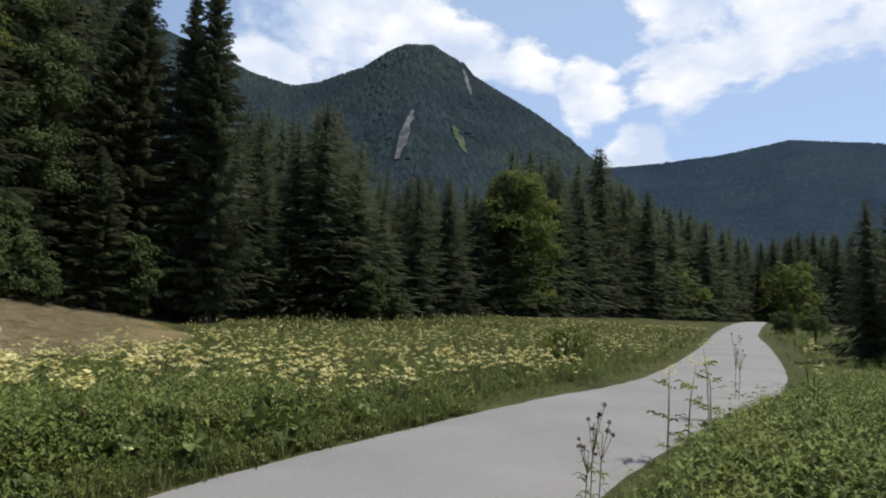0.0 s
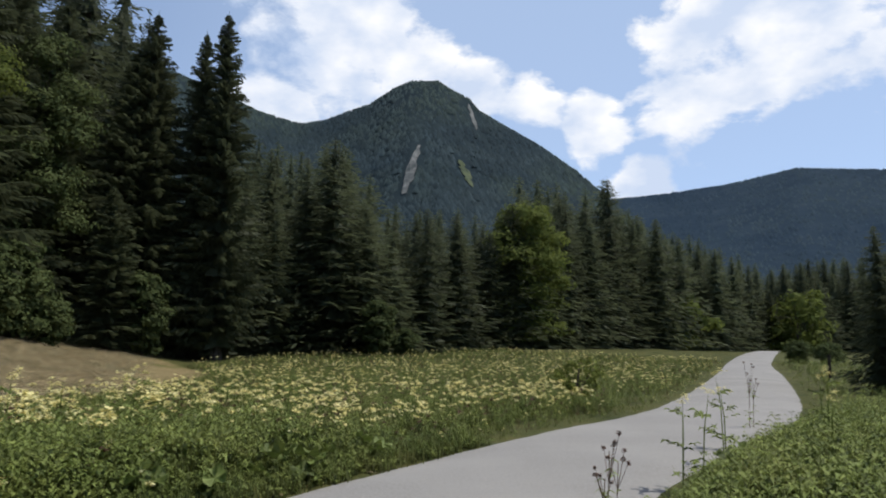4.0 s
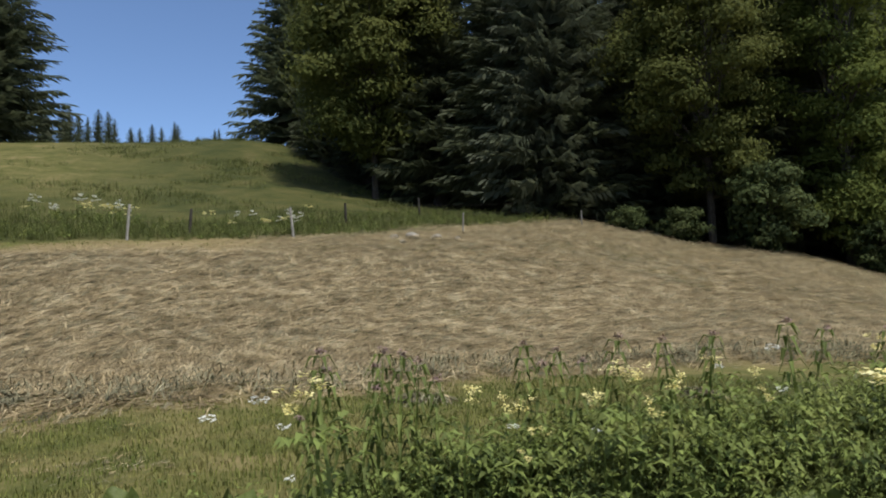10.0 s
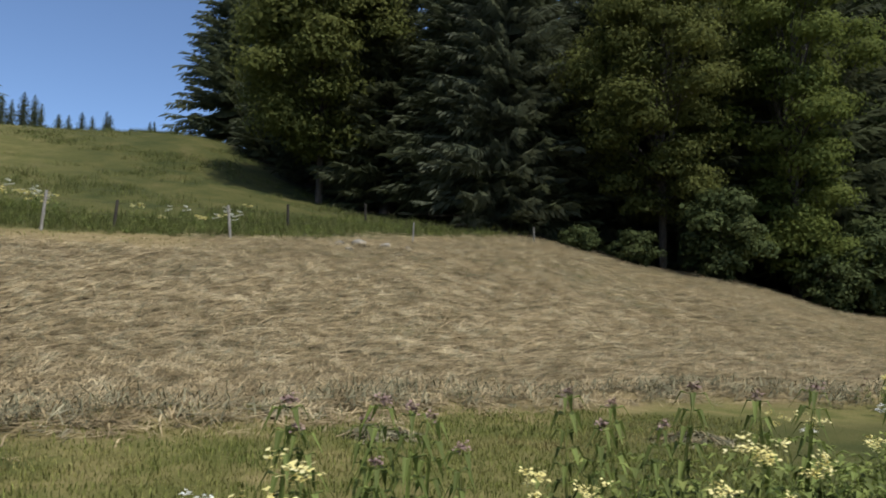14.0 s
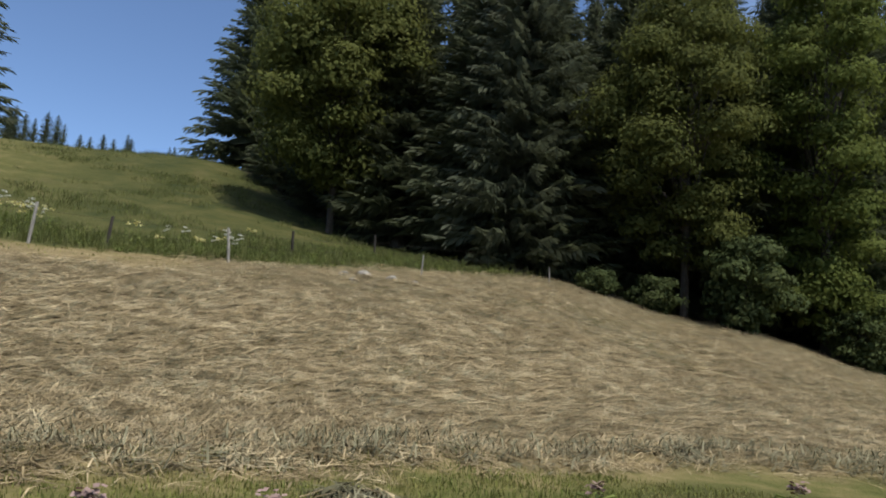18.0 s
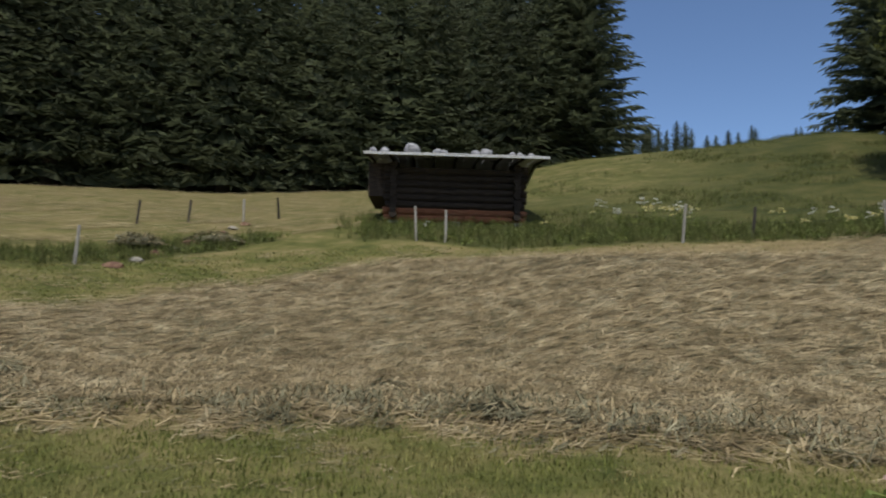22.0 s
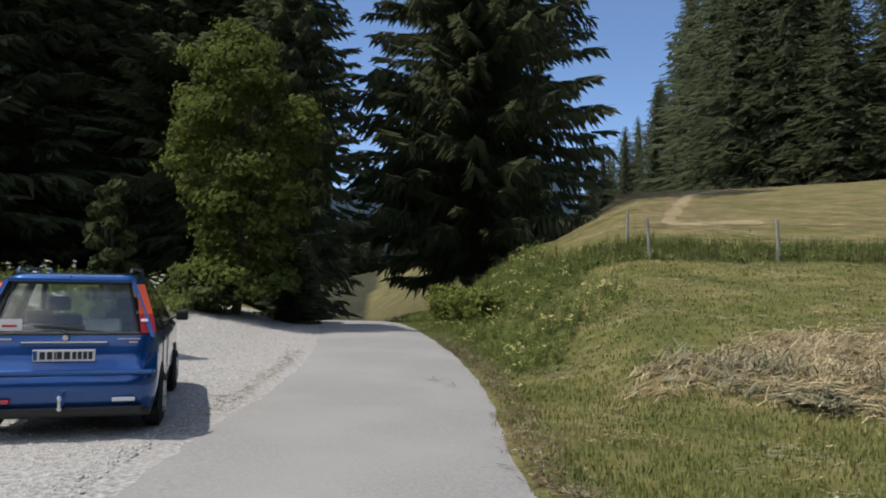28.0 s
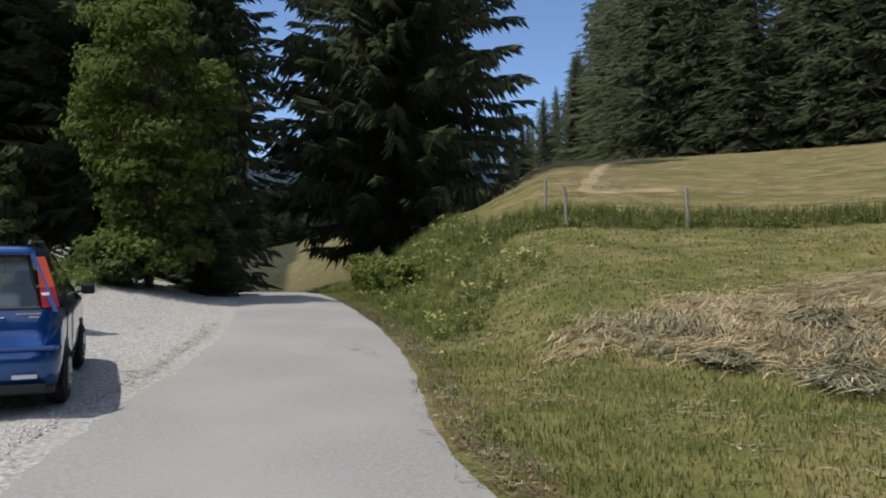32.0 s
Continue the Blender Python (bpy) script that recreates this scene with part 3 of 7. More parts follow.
# worn pale track over the mown slope
_p = spline(TRACK, 0.4)
_t = np.gradient(_p, axis=0)
_t /= np.linalg.norm(_t, axis=1)[:, None]
_n = np.c_[-_t[:, 1], _t[:, 0]]
_w = 0.34 + 0.10 * np.sin(np.arange(len(_p)) * 0.9) + 0.05 * np.sin(np.arange(len(_p)) * 2.3)
_v = np.concatenate([_p + _n * (_w * k)[:, None] for k in (-1, -.5, 0, .5, 1)])
_z = height(_v[:, 0], _v[:, 1]) + np.repeat((-.03, .035, .05, .035, -.03), len(_p))
_m = len(_p)
tagged(mesh_object("track", np.c_[_v, _z], [(k * _m + i, k * _m + i + 1, (k + 1) * _m + i + 1, (k + 1) * _m + i) for k in range(4) for i in range(_m - 1)],
                   material("track_earth", [(0.26, 0.20, 0.11), (0.36, 0.29, 0.17), (0.46, 0.38, 0.24)], 1.5, 0.95, bump=0.5, bump_scale=9), smooth=True), "pale worn track across the mown slope", "track", kind="structure")


# ---- trees ----
def spruce_mesh(h, radius, branches, seed, droop=0.35, base=0.04, seg=4, twigs=2, name="crown", spray=0.30, hang_by=1.0, skirt=0.62, fine=1.0):
    """A crown of drooping boughs: each bough a bent row of needle sprays hanging to both sides."""
    rng = np.random.default_rng(seed)
    up = np.array((0, 0, 1.0))
    f = ((np.arange(branches) + rng.random(branches)) / branches) ** 0.85
    z = h * (base + (1 - base) * f)
    env = (1 - f) ** 0.70 * (0.55 + 0.45 * np.minimum(1, (f + 0.02) / 0.12))
    L = radius * env * rng.uniform(0.55, 1.14, branches) + 0.10
    a = rng.uniform(0, math.tau, branches)
    dr = droop * (1 - 0.9 * f) * rng.uniform(0.5, 1.35, branches)
    u = np.linspace(0, 1, seg + 1)
    out = np.stack([np.cos(a), np.sin(a), 0 * a], 1)
    pts = out[:, None, :] * (L[:, None] * u)[:, :, None]
    pts[:, :, 2] = z[:, None] + L[:, None] * (0.22 * f[:, None] * u - dr[:, None] * u + 0.42 * dr[:, None] * u ** 3)
    side = np.stack([-np.sin(a), np.cos(a), 0 * a], 1)
    d = np.diff(pts, axis=1)
    um = (np.arange(seg) + 0.5) / seg
    w = L[:, None] * spray * (1 - 0.6 * um) + 0.06 + 0.012 * radius
    hang = hang_by * w * (0.35 + 0.9 * rng.random(w.shape))
    quads = []
    for t in range(twigs):
        for sg in (-1, 1):
            o = pts[:, :-1] + d * ((t + rng.random(w.shape)) / twigs)[:, :, None]
            fw = d * (fine * rng.uniform(0.5, 1.3, w.shape))[:, :, None]
            tip = o + fw + side[:, None, :] * (sg * w * rng.uniform(0.5, 1.3, w.shape))[:, :, None] - up * (hang * rng.uniform(0.3, 1.2, w.shape))[:, :, None]
            mid = (o + tip) / 2
            n_ = up * (w * 0.10)[:, :, None] + fw * 0.15
            quads.append(np.stack([o, mid + n_, tip, mid - n_], 2).reshape(-1, 4, 3))
    end = d[:, -1] * 0.5
    sl = side * (0.04 * L)[:, None]
    quads.append(np.stack([pts[:, -2] + sl, pts[:, -1], pts[:, -1] + end, pts[:, -2] - sl], 1))
    Q = np.concatenate(quads).reshape(-1, 3)
    V = Q.tolist()
    F = np.arange(len(Q)).reshape(-1, 4).tolist()

    def tri(p, q, r):
        k = len(V)
        V.extend((p, q, r))
        F.append((k, k + 1, k + 2))

    # dense inner twigs: ragged hanging skirts round the trunk
    for i in range(16):
        g = base + 0.02 + (0.93 - base) * (i / 16) ** 0.9
        R_ = radius * skirt * (1 - g) ** 0.85
        k = 11
        a0 = rng.uniform(0, 6.28)
        ring = []
        for q in range(k):
            b = a0 + q * math.tau / k
            e = R_ * (1.0 if q % 2 else 0.62) * rng.uniform(0.8, 1.15)
            ring.append((e * math.cos(b), e * math.sin(b), h * g - R_ * rng.uniform(0.15, 0.5)))
        for q in range(k):
            tri((0, 0, h * (g + 0.055)), ring[q], ring[(q + 1) % k])
    # leader
    tri((0.06, 0, h * 0.94), (0, 0, h * 1.02), (-0.06, 0, h * 0.94))
    tri((0, 0.06, h * 0.94), (0, 0, h * 1.02), (0, -0.06, h * 0.94))
    me = bpy.data.meshes.new(name)
    me.from_pydata(V, [], F)
    return me


def trunk_mesh(h, r, seed=0, lean=0.0):
    rng = np.random.default_rng(seed)
    V, F = [], []
    rings, sides = 9, 9
    for i in range(rings):
        f = i / (rings - 1)
        rr = r * (1 - f) ** 0.9 * (1 + 0.55 * max(0, 0.06 - f) / 0.06) + 0.012
        ox, oy = lean * math.sin(f * 3 + seed) * h * 0.02, lean * math.cos(f * 4 + seed) * h * 0.02
        for k in range(sides):
            a = k * math.tau / sides
            w = rr * (1 + 0.10 * math.sin(3 * a + seed))
            V.append((ox + w * math.cos(a), oy + w * math.sin(a), -0.3 + (h + 0.2) * f))
    for i in range(rings - 1):
        for k in range(sides):
            a, b = i * sides + k, i * sides + (k + 1) % sides
            F.append((a, b, b + sides, a + sides))
    me = bpy.data.meshes.new("trunk")
    me.from_pydata(V, [], F)
    me.polygons.foreach_set("use_smooth", [True] * len(F))
    me.materials.append(M_BARK)
    return me


def tree(name, crown, trunk, mat, label, category, group=""):
    """An empty at the foot with a trunk and a crown under it."""
    root = new(name)
    root.empty_display_size = 0.2
    t = new("trunk", trunk)
    t.parent = root
    c = new("crown", crown)
    if not crown.materials:
        crown.materials.append(mat)
    c.parent = root
    return tagged(root, label, category, group)


_rng = np.random.default_rng(11)
SPRUCE_NEAR = [(spruce_mesh(20, r, 700, s, droop=d, seg=5, twigs=5, spray=0.13, hang_by=1.5, skirt=0.5, fine=0.75), trunk_mesh(20, 0.30, s)) for r, s, d in ((3.4, 1, .45), (3.0, 2, .35), (3.8, 3, .5))]
SPRUCE_FAR = [(spruce_mesh(20, r, 480, s, droop=.45, seg=4, twigs=1, spray=0.24, hang_by=1.3, skirt=0.56, base=0.015), trunk_mesh(20, 0.28, s)) for r, s in ((3.2, 4), (2.8, 5), (3.6, 6), (3.0, 7))]
SPRUCE_BACK = [spruce_mesh(20, r, 230, s, droop=.45, seg=3, twigs=1, spray=0.30, hang_by=1.2, skirt=0.6, base=0.0) for r, s in ((3.3, 8), (2.9, 9))]


def join_back(spots, label):
    """The rear rows of a forest as one mesh."""
    rng = np.random.default_rng(len(spots))
    VV, FF, n = [], [], 0
    data = []
    for me in SPRUCE_BACK:
        v = np.zeros(len(me.vertices) * 3)
        me.vertices.foreach_get("co", v)
        data.append((v.reshape(-1, 3), [tuple(p.vertices) for p in me.polygons]))
    for x, y, h, wide in spots:
        v, f = data[int(rng.integers(2))]
        a, s = rng.uniform(0, 6.28), h / 20
        c, q = math.cos(a) * s * wide, math.sin(a) * s * wide
        VV.append(np.c_[x + v[:, 0] * c - v[:, 1] * q, y + v[:, 0] * q + v[:, 1] * c, ground_z(x, y) - .5 + v[:, 2] * s])
        FF += [tuple(i + n for i in t) for t in f]
        n += len(v)
    tagged(mesh_object("forest", np.vstack(VV).tolist(), FF, M_SPRUCE), label, "woods", kind="stuff")




def plant_spruce(x, y, h, near=False, wide=1.0, label="dark green spruce standing in the forest edge", group="spruces of the forest", which=None, sink=0.15):
    pool = SPRUCE_NEAR if near else SPRUCE_FAR
    k = int(_rng.integers(len(pool))) if which is None else which
    crown, trunk = pool[k]
    root = tree("spruce_tree", crown, trunk, M_SPRUCE, label, "tree", group)
    s = h / 20
    root.matrix_basis = pose(x, y, ground_z(x, y) - sink, 0, 0, float(_rng.uniform(0, 360))) @ Matrix.Diagonal((s * wide, s * wide, s, 1))
    return root


def lerp_table(rows, b):
    return float(np.interp(b, [r[0] for r in rows], [r[1] for r in rows]))


def forest_belt(b0, b1, dist, tops, rows, gap, seed, near=False, jitter=0.12, wide=1.0, label="dark green spruce standing in the forest edge", group="spruces of the forest", rowgap=5.0, hmin=0.78, front=2):
    """Rows of spruces along bearings b0 to b1; dist and tops are tables over the bearing (metres; height of the tops as a slope from the eye)."""
    global _rng
    _rng = np.random.default_rng(seed)
    back = []
    for row in range(rows):
        b = b0 + float(_rng.uniform(0, 1)) * gap / lerp_table(dist, b0) * 50
        while b < b1:
            r = lerp_table(dist, b) + row * rowgap + float(_rng.uniform(-1.4, 1.4))
            x, y = polar(b, r)
            h = (lerp_table(tops, b) * r + EYE - ground_z(x, y)) * float(_rng.uniform(hmin if row < rows - 1 else 0.94, 1.03))
            if row >= front:
                back.append((x, y, max(5.0, h), wide * float(_rng.uniform(0.85, 1.15))))
                b += math.degrees(gap / r) * float(_rng.uniform(0.75, 1.3))
                continue
            plant_spruce(x, y, max(5.0, h), near and row == 0, wide * float(_rng.uniform(0.78, 1.32)), label, group)
            b += math.degrees(gap / r) * float(_rng.uniform(0.75, 1.3))
    if back:
        join_back(back, "rear rows of dark spruces in the forest")


def leaf_crown(lobes, leaves, size, seed, name="crown"):
    """A broad-leaved crown: lobes are (x, y, z, radius); leaves sit mostly in their outer shells."""
    rng = np.random.default_rng(seed)
    V, F = [], []
    total = sum(q[3] ** 2 for q in lobes)
    for x, y, z, r in lobes:
        n = int(leaves * r * r / total)
        d = rng.normal(size=(n, 3))
        d /= np.linalg.norm(d, axis=1)[:, None]
        d[:, 2] = np.where(d[:, 2] < -0.5, -d[:, 2] * 0.6, d[:, 2])
        rad = r * rng.uniform(0.12, 1.08, n) ** 0.5 * (1 + 0.22 * np.sin(d[:, 0] * 6 + x) * np.cos(d[:, 2] * 7 + y))
        c = d * rad[:, None] * np.array((1, 1, 0.66)) + np.array((x, y, z))
        u = np.cross(d, rng.normal(size=(n, 3)))
        u /= np.linalg.norm(u, axis=1)[:, None] + 1e-6
        up = d * 0.9 + np.array((0, 0, 0.7)) + rng.normal(size=(n, 3)) * 0.32
        v = np.cross(up, u)
        v /= np.linalg.norm(v, axis=1)[:, None] + 1e-6
        s = size * rng.uniform(0.6, 1.35, n)[:, None]
        k0 = len(V)
        quad = np.stack([c - u * s, c + v * s * 0.55 - d * s * 0.12, c + u * s - np.array((0, 0, 0.25)) * s, c - v * s * 0.55], axis=1).reshape(-1, 3)
        V.extend(quad.tolist())
        F.extend([(k0 + 4 * i, k0 + 4 * i + 1, k0 + 4 * i + 2, k0 + 4 * i + 3) for i in range(n)])
    me = bpy.data.meshes.new(name)
    me.from_pydata(V, [], F)
    return me


def limb_mesh(h, r, lobes, seed):
    """Trunk with limbs reaching into the lobes."""
    bm = bmesh.new()
    rng = random.Random(seed)
    top = max(q[2] for q in lobes)
    rod(bm, (0, 0, -0.3), (0, 0, h * 0.35), r * 1.25, r, 9)
    rod(bm, (0, 0, h * 0.35), (0.1, 0.1, top), r, r * 0.12, 8)
    for x, y, z, q in lobes:
        z0 = h * rng.uniform(0.22, 0.6)
        rod(bm, (0, 0, min(z0, z - 0.2)), (x * 0.9, y * 0.9, z), r * 0.35, r * 0.06, 5)
    me = bpy.data.meshes.new("trunk")
    bm.to_mesh(me)
    bm.free()
    me.materials.append(M_BARK)
    return me


def make_lobes(h, w, n, seed, low=0.25):
    rng = np.random.default_rng(seed)
    out = []
    if low < 0.13 and h > 5:
        # low leafy boughs hiding the foot
        for i in range(8):
            a = i * 0.785 + rng.uniform(-0.3, 0.3)
            out.append((w * 0.5 * math.cos(a), w * 0.5 * math.sin(a), h * rng.uniform(0.07, 0.16), w * rng.uniform(0.28, 0.4)))
    for i in range(n):
        f = low + (1 - low) * (i + 0.5) / n
        env = math.sin(math.pi * min(1, max(0.08, (f - low * 0.6) / (1.08 - low * 0.6)))) ** 0.7
        a = i * 2.4 + rng.uniform(-0.5, 0.5)
        d = w * env * rng.uniform(0.3, 0.85)
        out.append((d * math.cos(a), d * math.sin(a), h * f * 0.93, w * rng.uniform(0.34, 0.5) * (0.6 + 0.4 * env) * min(1.0, 6.6 / n ** 0.5)))
    return out


def broadleaf(bearing, r, h, w, mat, seed, label, leaves=2600, size=0.24, lobes=16, name="beech_tree", low=0.2, category="tree", group=""):
    x, y = polar(bearing, r)
    lb = make_lobes(h, w, lobes, seed, low)
    crown = leaf_crown(lb, leaves, size, seed)
    crown.materials.append(mat)
    root = tree(name, crown, limb_mesh(h, 0.008 * h + 0.03, lb, seed), mat, label, category, group)
    root.matrix_basis = pose(x, y, ground_z(x, y) - 0.05)
    return root


# ---- the valley forest to the north ----
NORTH_DIST = [(-34, 150), (-28, 135), (-20, 105), (-10, 76), (0, 57), (6, 54), (12, 51), (16, 50)]
NORTH_TOPS = [(-34, .105), (-26.8, .105), (-24.6, .098), (-21.6, .121), (-19.2, .148), (-16.3, .164), (-14.6, .185), (-13.3, .223), (-11.6, .21), (-10.1, .208), (-9.2, .235), (-6.5, .228), (-5.6, .178), (-2.8, .19), (1.7, .197), (5.1, .238), (6.8, .279), (9.8, .277), (12.8, .275), (16, .30)]
forest_belt(-34, 15.5, NORTH_DIST, NORTH_TOPS, 5, 2.2, 21, label="dark spruce in the valley forest", group="spruces of the valley forest", wide=1.75, rowgap=4.5, hmin=0.72)
# ---- the forest above the hay meadow ----
WEST_DIST = [(19, 50), (23, 48), (28, 45), (42, 39), (50, 37), (58, 36.5), (66, 42), (74, 53), (79, 66)]
WEST_TOPS = [(19, .44), (25, .55), (60, .62), (70, .52), (79, .40)]
forest_belt(20.5, 75.5, WEST_DIST, WEST_TOPS, 4, 3.4, 22, near=True, rowgap=4.2, wide=1.2)
# ---- the forest behind the hut ----
SOUTH_DIST = [(97, 68), (105, 64), (115, 62), (130, 61), (140, 62), (150, 64), (158, 68), (160, 84), (168, 92)]
GAP = 148.6
SOUTH_TOPS = [(97, .44), (101, .52), (146, .55), (GAP - .7, .30), (GAP + .7, .30), (GAP + 2, .56), (152, .56), (158.2, .52), (159.5, .45), (160.5, .36), (161.7, .29), (163, .25), (165, .20), (167, .17), (168, .15)]
forest_belt(98, 168, SOUTH_DIST, SOUTH_TOPS, 4, 3.2, 23, rowgap=4.5, label="tall dense spruce in the forest behind the hut", group="spruces behind the hut", wide=1.3, hmin=0.85)
# ---- beside the lane ----
_g = spruce_mesh(42, 7.6, 1150, 33, droop=.5, seg=7, twigs=8, base=.045, spray=.085, hang_by=2.0, skirt=.05, fine=.6)
_t = tree("spruce_tree", _g, trunk_mesh(42, .5, 33), M_SPRUCE, "large wide spruce standing on the bank beside the lane", "tree", "lone spruces")
_x, _y = polar(176.0, 39.0)
_t.matrix_basis = pose(_x, _y, ground_z(_x, _y) - 0.1)
EAST_DIST = [(184, 36), (192, 36), (200, 38), (215, 36), (230, 34)]
forest_belt(191.8, 230, EAST_DIST, [(184, .75), (226, .8)], 3, 2.6, 24, near=True, label="dark spruce behind the gravel bay", group="spruces behind the bay", rowgap=4, wide=1.0)
# far trees seen through the gap over the lane's crest
forest_belt(176, 190, [(176, 112), (190, 104)], [(176, .13), (180, .10), (190, .12)], 3, 3.0, 25, label="distant spruce beyond the lane's crest", group="spruces beyond the crest", wide=1.4)
# small tops along the skyline of the hill
forest_belt(80.5, 97, [(80, 112), (97, 106)], [(80, .232), (82, .243), (84, .225), (85.5, .242), (88, .232), (90, .25), (94, .255), (97, .27)], 2, 2.6, 26, label="distant spruce on the skyline of the hill", group="spruces on the hilltop", wide=1.3, hmin=0.9)

_rng = np.random.default_rng(5)
plant_spruce(*polar(15.3, 47.0), 22.6, True, 0.95, "tall dark spruce at the corner of the hay meadow", which=1, group="lone spruces")
plant_spruce(*polar(17.0, 48.5), 21.6, True, 0.85, "tall dark spruce at the corner of the hay meadow", which=0, group="lone spruces")
plant_spruce(*polar(22.8, 44.5), 9.5, True, 1.5, "bushy young spruce at the foot of the forest", which=0, group="lone spruces")
plant_spruce(*polar(20.6, 48), 21.8, True, 0.9, "tall dark spruce at the corner of the hay meadow", which=2, group="lone spruces")
plant_spruce(*polar(190.6, 31.5), 26, True, 0.85, "slim dark spruce at the end of the gravel bay", which=1, group="lone spruces")
plant_spruce(*polar(77.0, 64), 20, True, 1.35, "broad dark spruce at the upper corner of the forest", which=2, group="lone spruces")
plant_spruce(*polar(98.4, 67), 24, True, 1.4, "broad dark spruce at the upper corner of the forest", which=0, group="lone spruces")
for b, r, h in ((-34.5, 29, 5.6), (-36, 31, 6.5), (-38, 29, 7.0), (-37, 36, 8.0), (-33.6, 42, 6.0)):
    plant_spruce(*polar(b, r), h, False, 1.5, "dark spruce beyond the roadside weeds", group="spruces east of the lane")
for b, r, h in ((190.6, 25, 3.6), (189.5, 25.6, 3.0)):
    plant_spruce(*polar(b, r), h, True, 1.6, "young bushy spruce under the forest edge", group="young spruces")
# a grey-green spruce in front of the others
_g = spruce_mesh(22, 4.2, 800, 31, droop=.62, seg=5, twigs=7, spray=.11, hang_by=1.6, skirt=.45, fine=.6)
_g.materials.append(M_SPRUCE_GREY)
_t = tree("spruce_tree", _g, trunk_mesh(22, .33, 31), M_SPRUCE_GREY, "grey-green spruce with hanging boughs at the forest edge", "tree", "lone spruces")
_x, _y = polar(56.5, 36.5)
_t.matrix_basis = pose(_x, _y, ground_z(_x, _y) - 0.1)

M_BUSH = material("bush_leaves", [(0.10, 0.125, 0.028), (0.15, 0.175, 0.042), (0.20, 0.22, 0.062)], 0.9, 0.8, spec=0.1, island=0.4, through_light=0.35)
# ---- broad-leaved trees and shrubs ----
broadleaf(44.4, 35.5, 16, 4.4, M_BEECH, 41, "yellow-green beech at the edge of the forest", leaves=52000, size=.105, lobes=58, low=.16)
broadleaf(35.2, 37.5, 19, 3.9, M_MAPLE, 42, "tall green beech at the edge of the forest", leaves=50000, size=.105, lobes=62, low=.05)
broadleaf(70.8, 43, 18, 6.0, M_BEECH, 43, "spreading yellow-green beech above the fence", leaves=52000, size=.14, lobes=60, low=.16)
broadleaf(29.0, 45, 18, 4.0, M_SHRUB, 44, "tall green beech at the edge of the forest", leaves=34000, size=.12, lobes=44, low=.05)
broadleaf(-7.6, 71, 14.5, 5.0, M_MAPLE, 45, "rounded broad-leaved tree among the spruces", leaves=20000, size=.19, lobes=36, low=.12)
broadleaf(-26, 120, 9, 6.0, M_MAPLE, 46, "low broad-leaved tree in the valley", leaves=1500, size=.45, lobes=14, low=.1)
broadleaf(-18, 100, 7, 5.0, M_MAPLE, 47, "low broad-leaved tree in the valley", leaves=1500, size=.45, lobes=14, low=.1)
broadleaf(194.4, 23.0, 9.2, 2.4, M_MAPLE, 48, "young leafy maple in front of the dark spruces", leaves=26000, size=.085, lobes=64, low=.1, name="maple_tree")
for k, (b, r, h, w) in enumerate(((40.5, 33.3, 4.2, 2.1), (30.6, 38.0, 4.6, 2.0), (28.6, 40.0, 5.2, 2.0), (20.2, 44.5, 5.0, 1.8), (33.0, 36.3, 2.6, 1.6), (26.4, 41.0, 2.4, 1.4), (46.5, 33.5, 1.6, 1.2), (50.5, 33.0, 1.2, 1.0),
                                  (-27.0, 62, 1.7, 1.2), (-29, 60, 1.6, 1.2), (3.2, 50, 4.0, 1.6), (1.0, 50.5, 2.0, 1.0), (203.5, 14.5, 3.3, 0.42), (196.4, 22.5, 1.3, 1.2))):
    broadleaf(b, r, h, w, M_SHRUB, 60 + k, "leafy grey-green shrub growing at the meadow's margin", leaves=int(3200 + 900 * min(h, 5)), size=.04 + .018 * min(h, 5), lobes=26, low=.05, name="shrub", category="shrub", group="shrubs of the margin")

for k, (b, r, h, w) in enumerate(((176.6, 22.0, 1.0, .9), (177.8, 23.8, 1.25, 1.0), (178.6, 25.6, 1.3, .9), (175.4, 20.6, .8, .7), (-16.6, 19.5, 1.15, .8))):
    broadleaf(b, r, h, w, M_BUSH, 90 + k, "bright leafy bush growing beside the lane", leaves=2600 if b > 0 else 900, size=.06, lobes=14, low=.08, name="shrub", category="shrub", group="bushes beside the lane")

# ---- mountains ----
SURFACES = []
# bare places on the first mountain: bearing, lower and upper end as shares of its height, half width, lean
BARE = ((3.1, .50, .69, .55, -1.1), (-1.2, .58, .67, .5, .9), (-1.7, .88, .975, .3, .6))


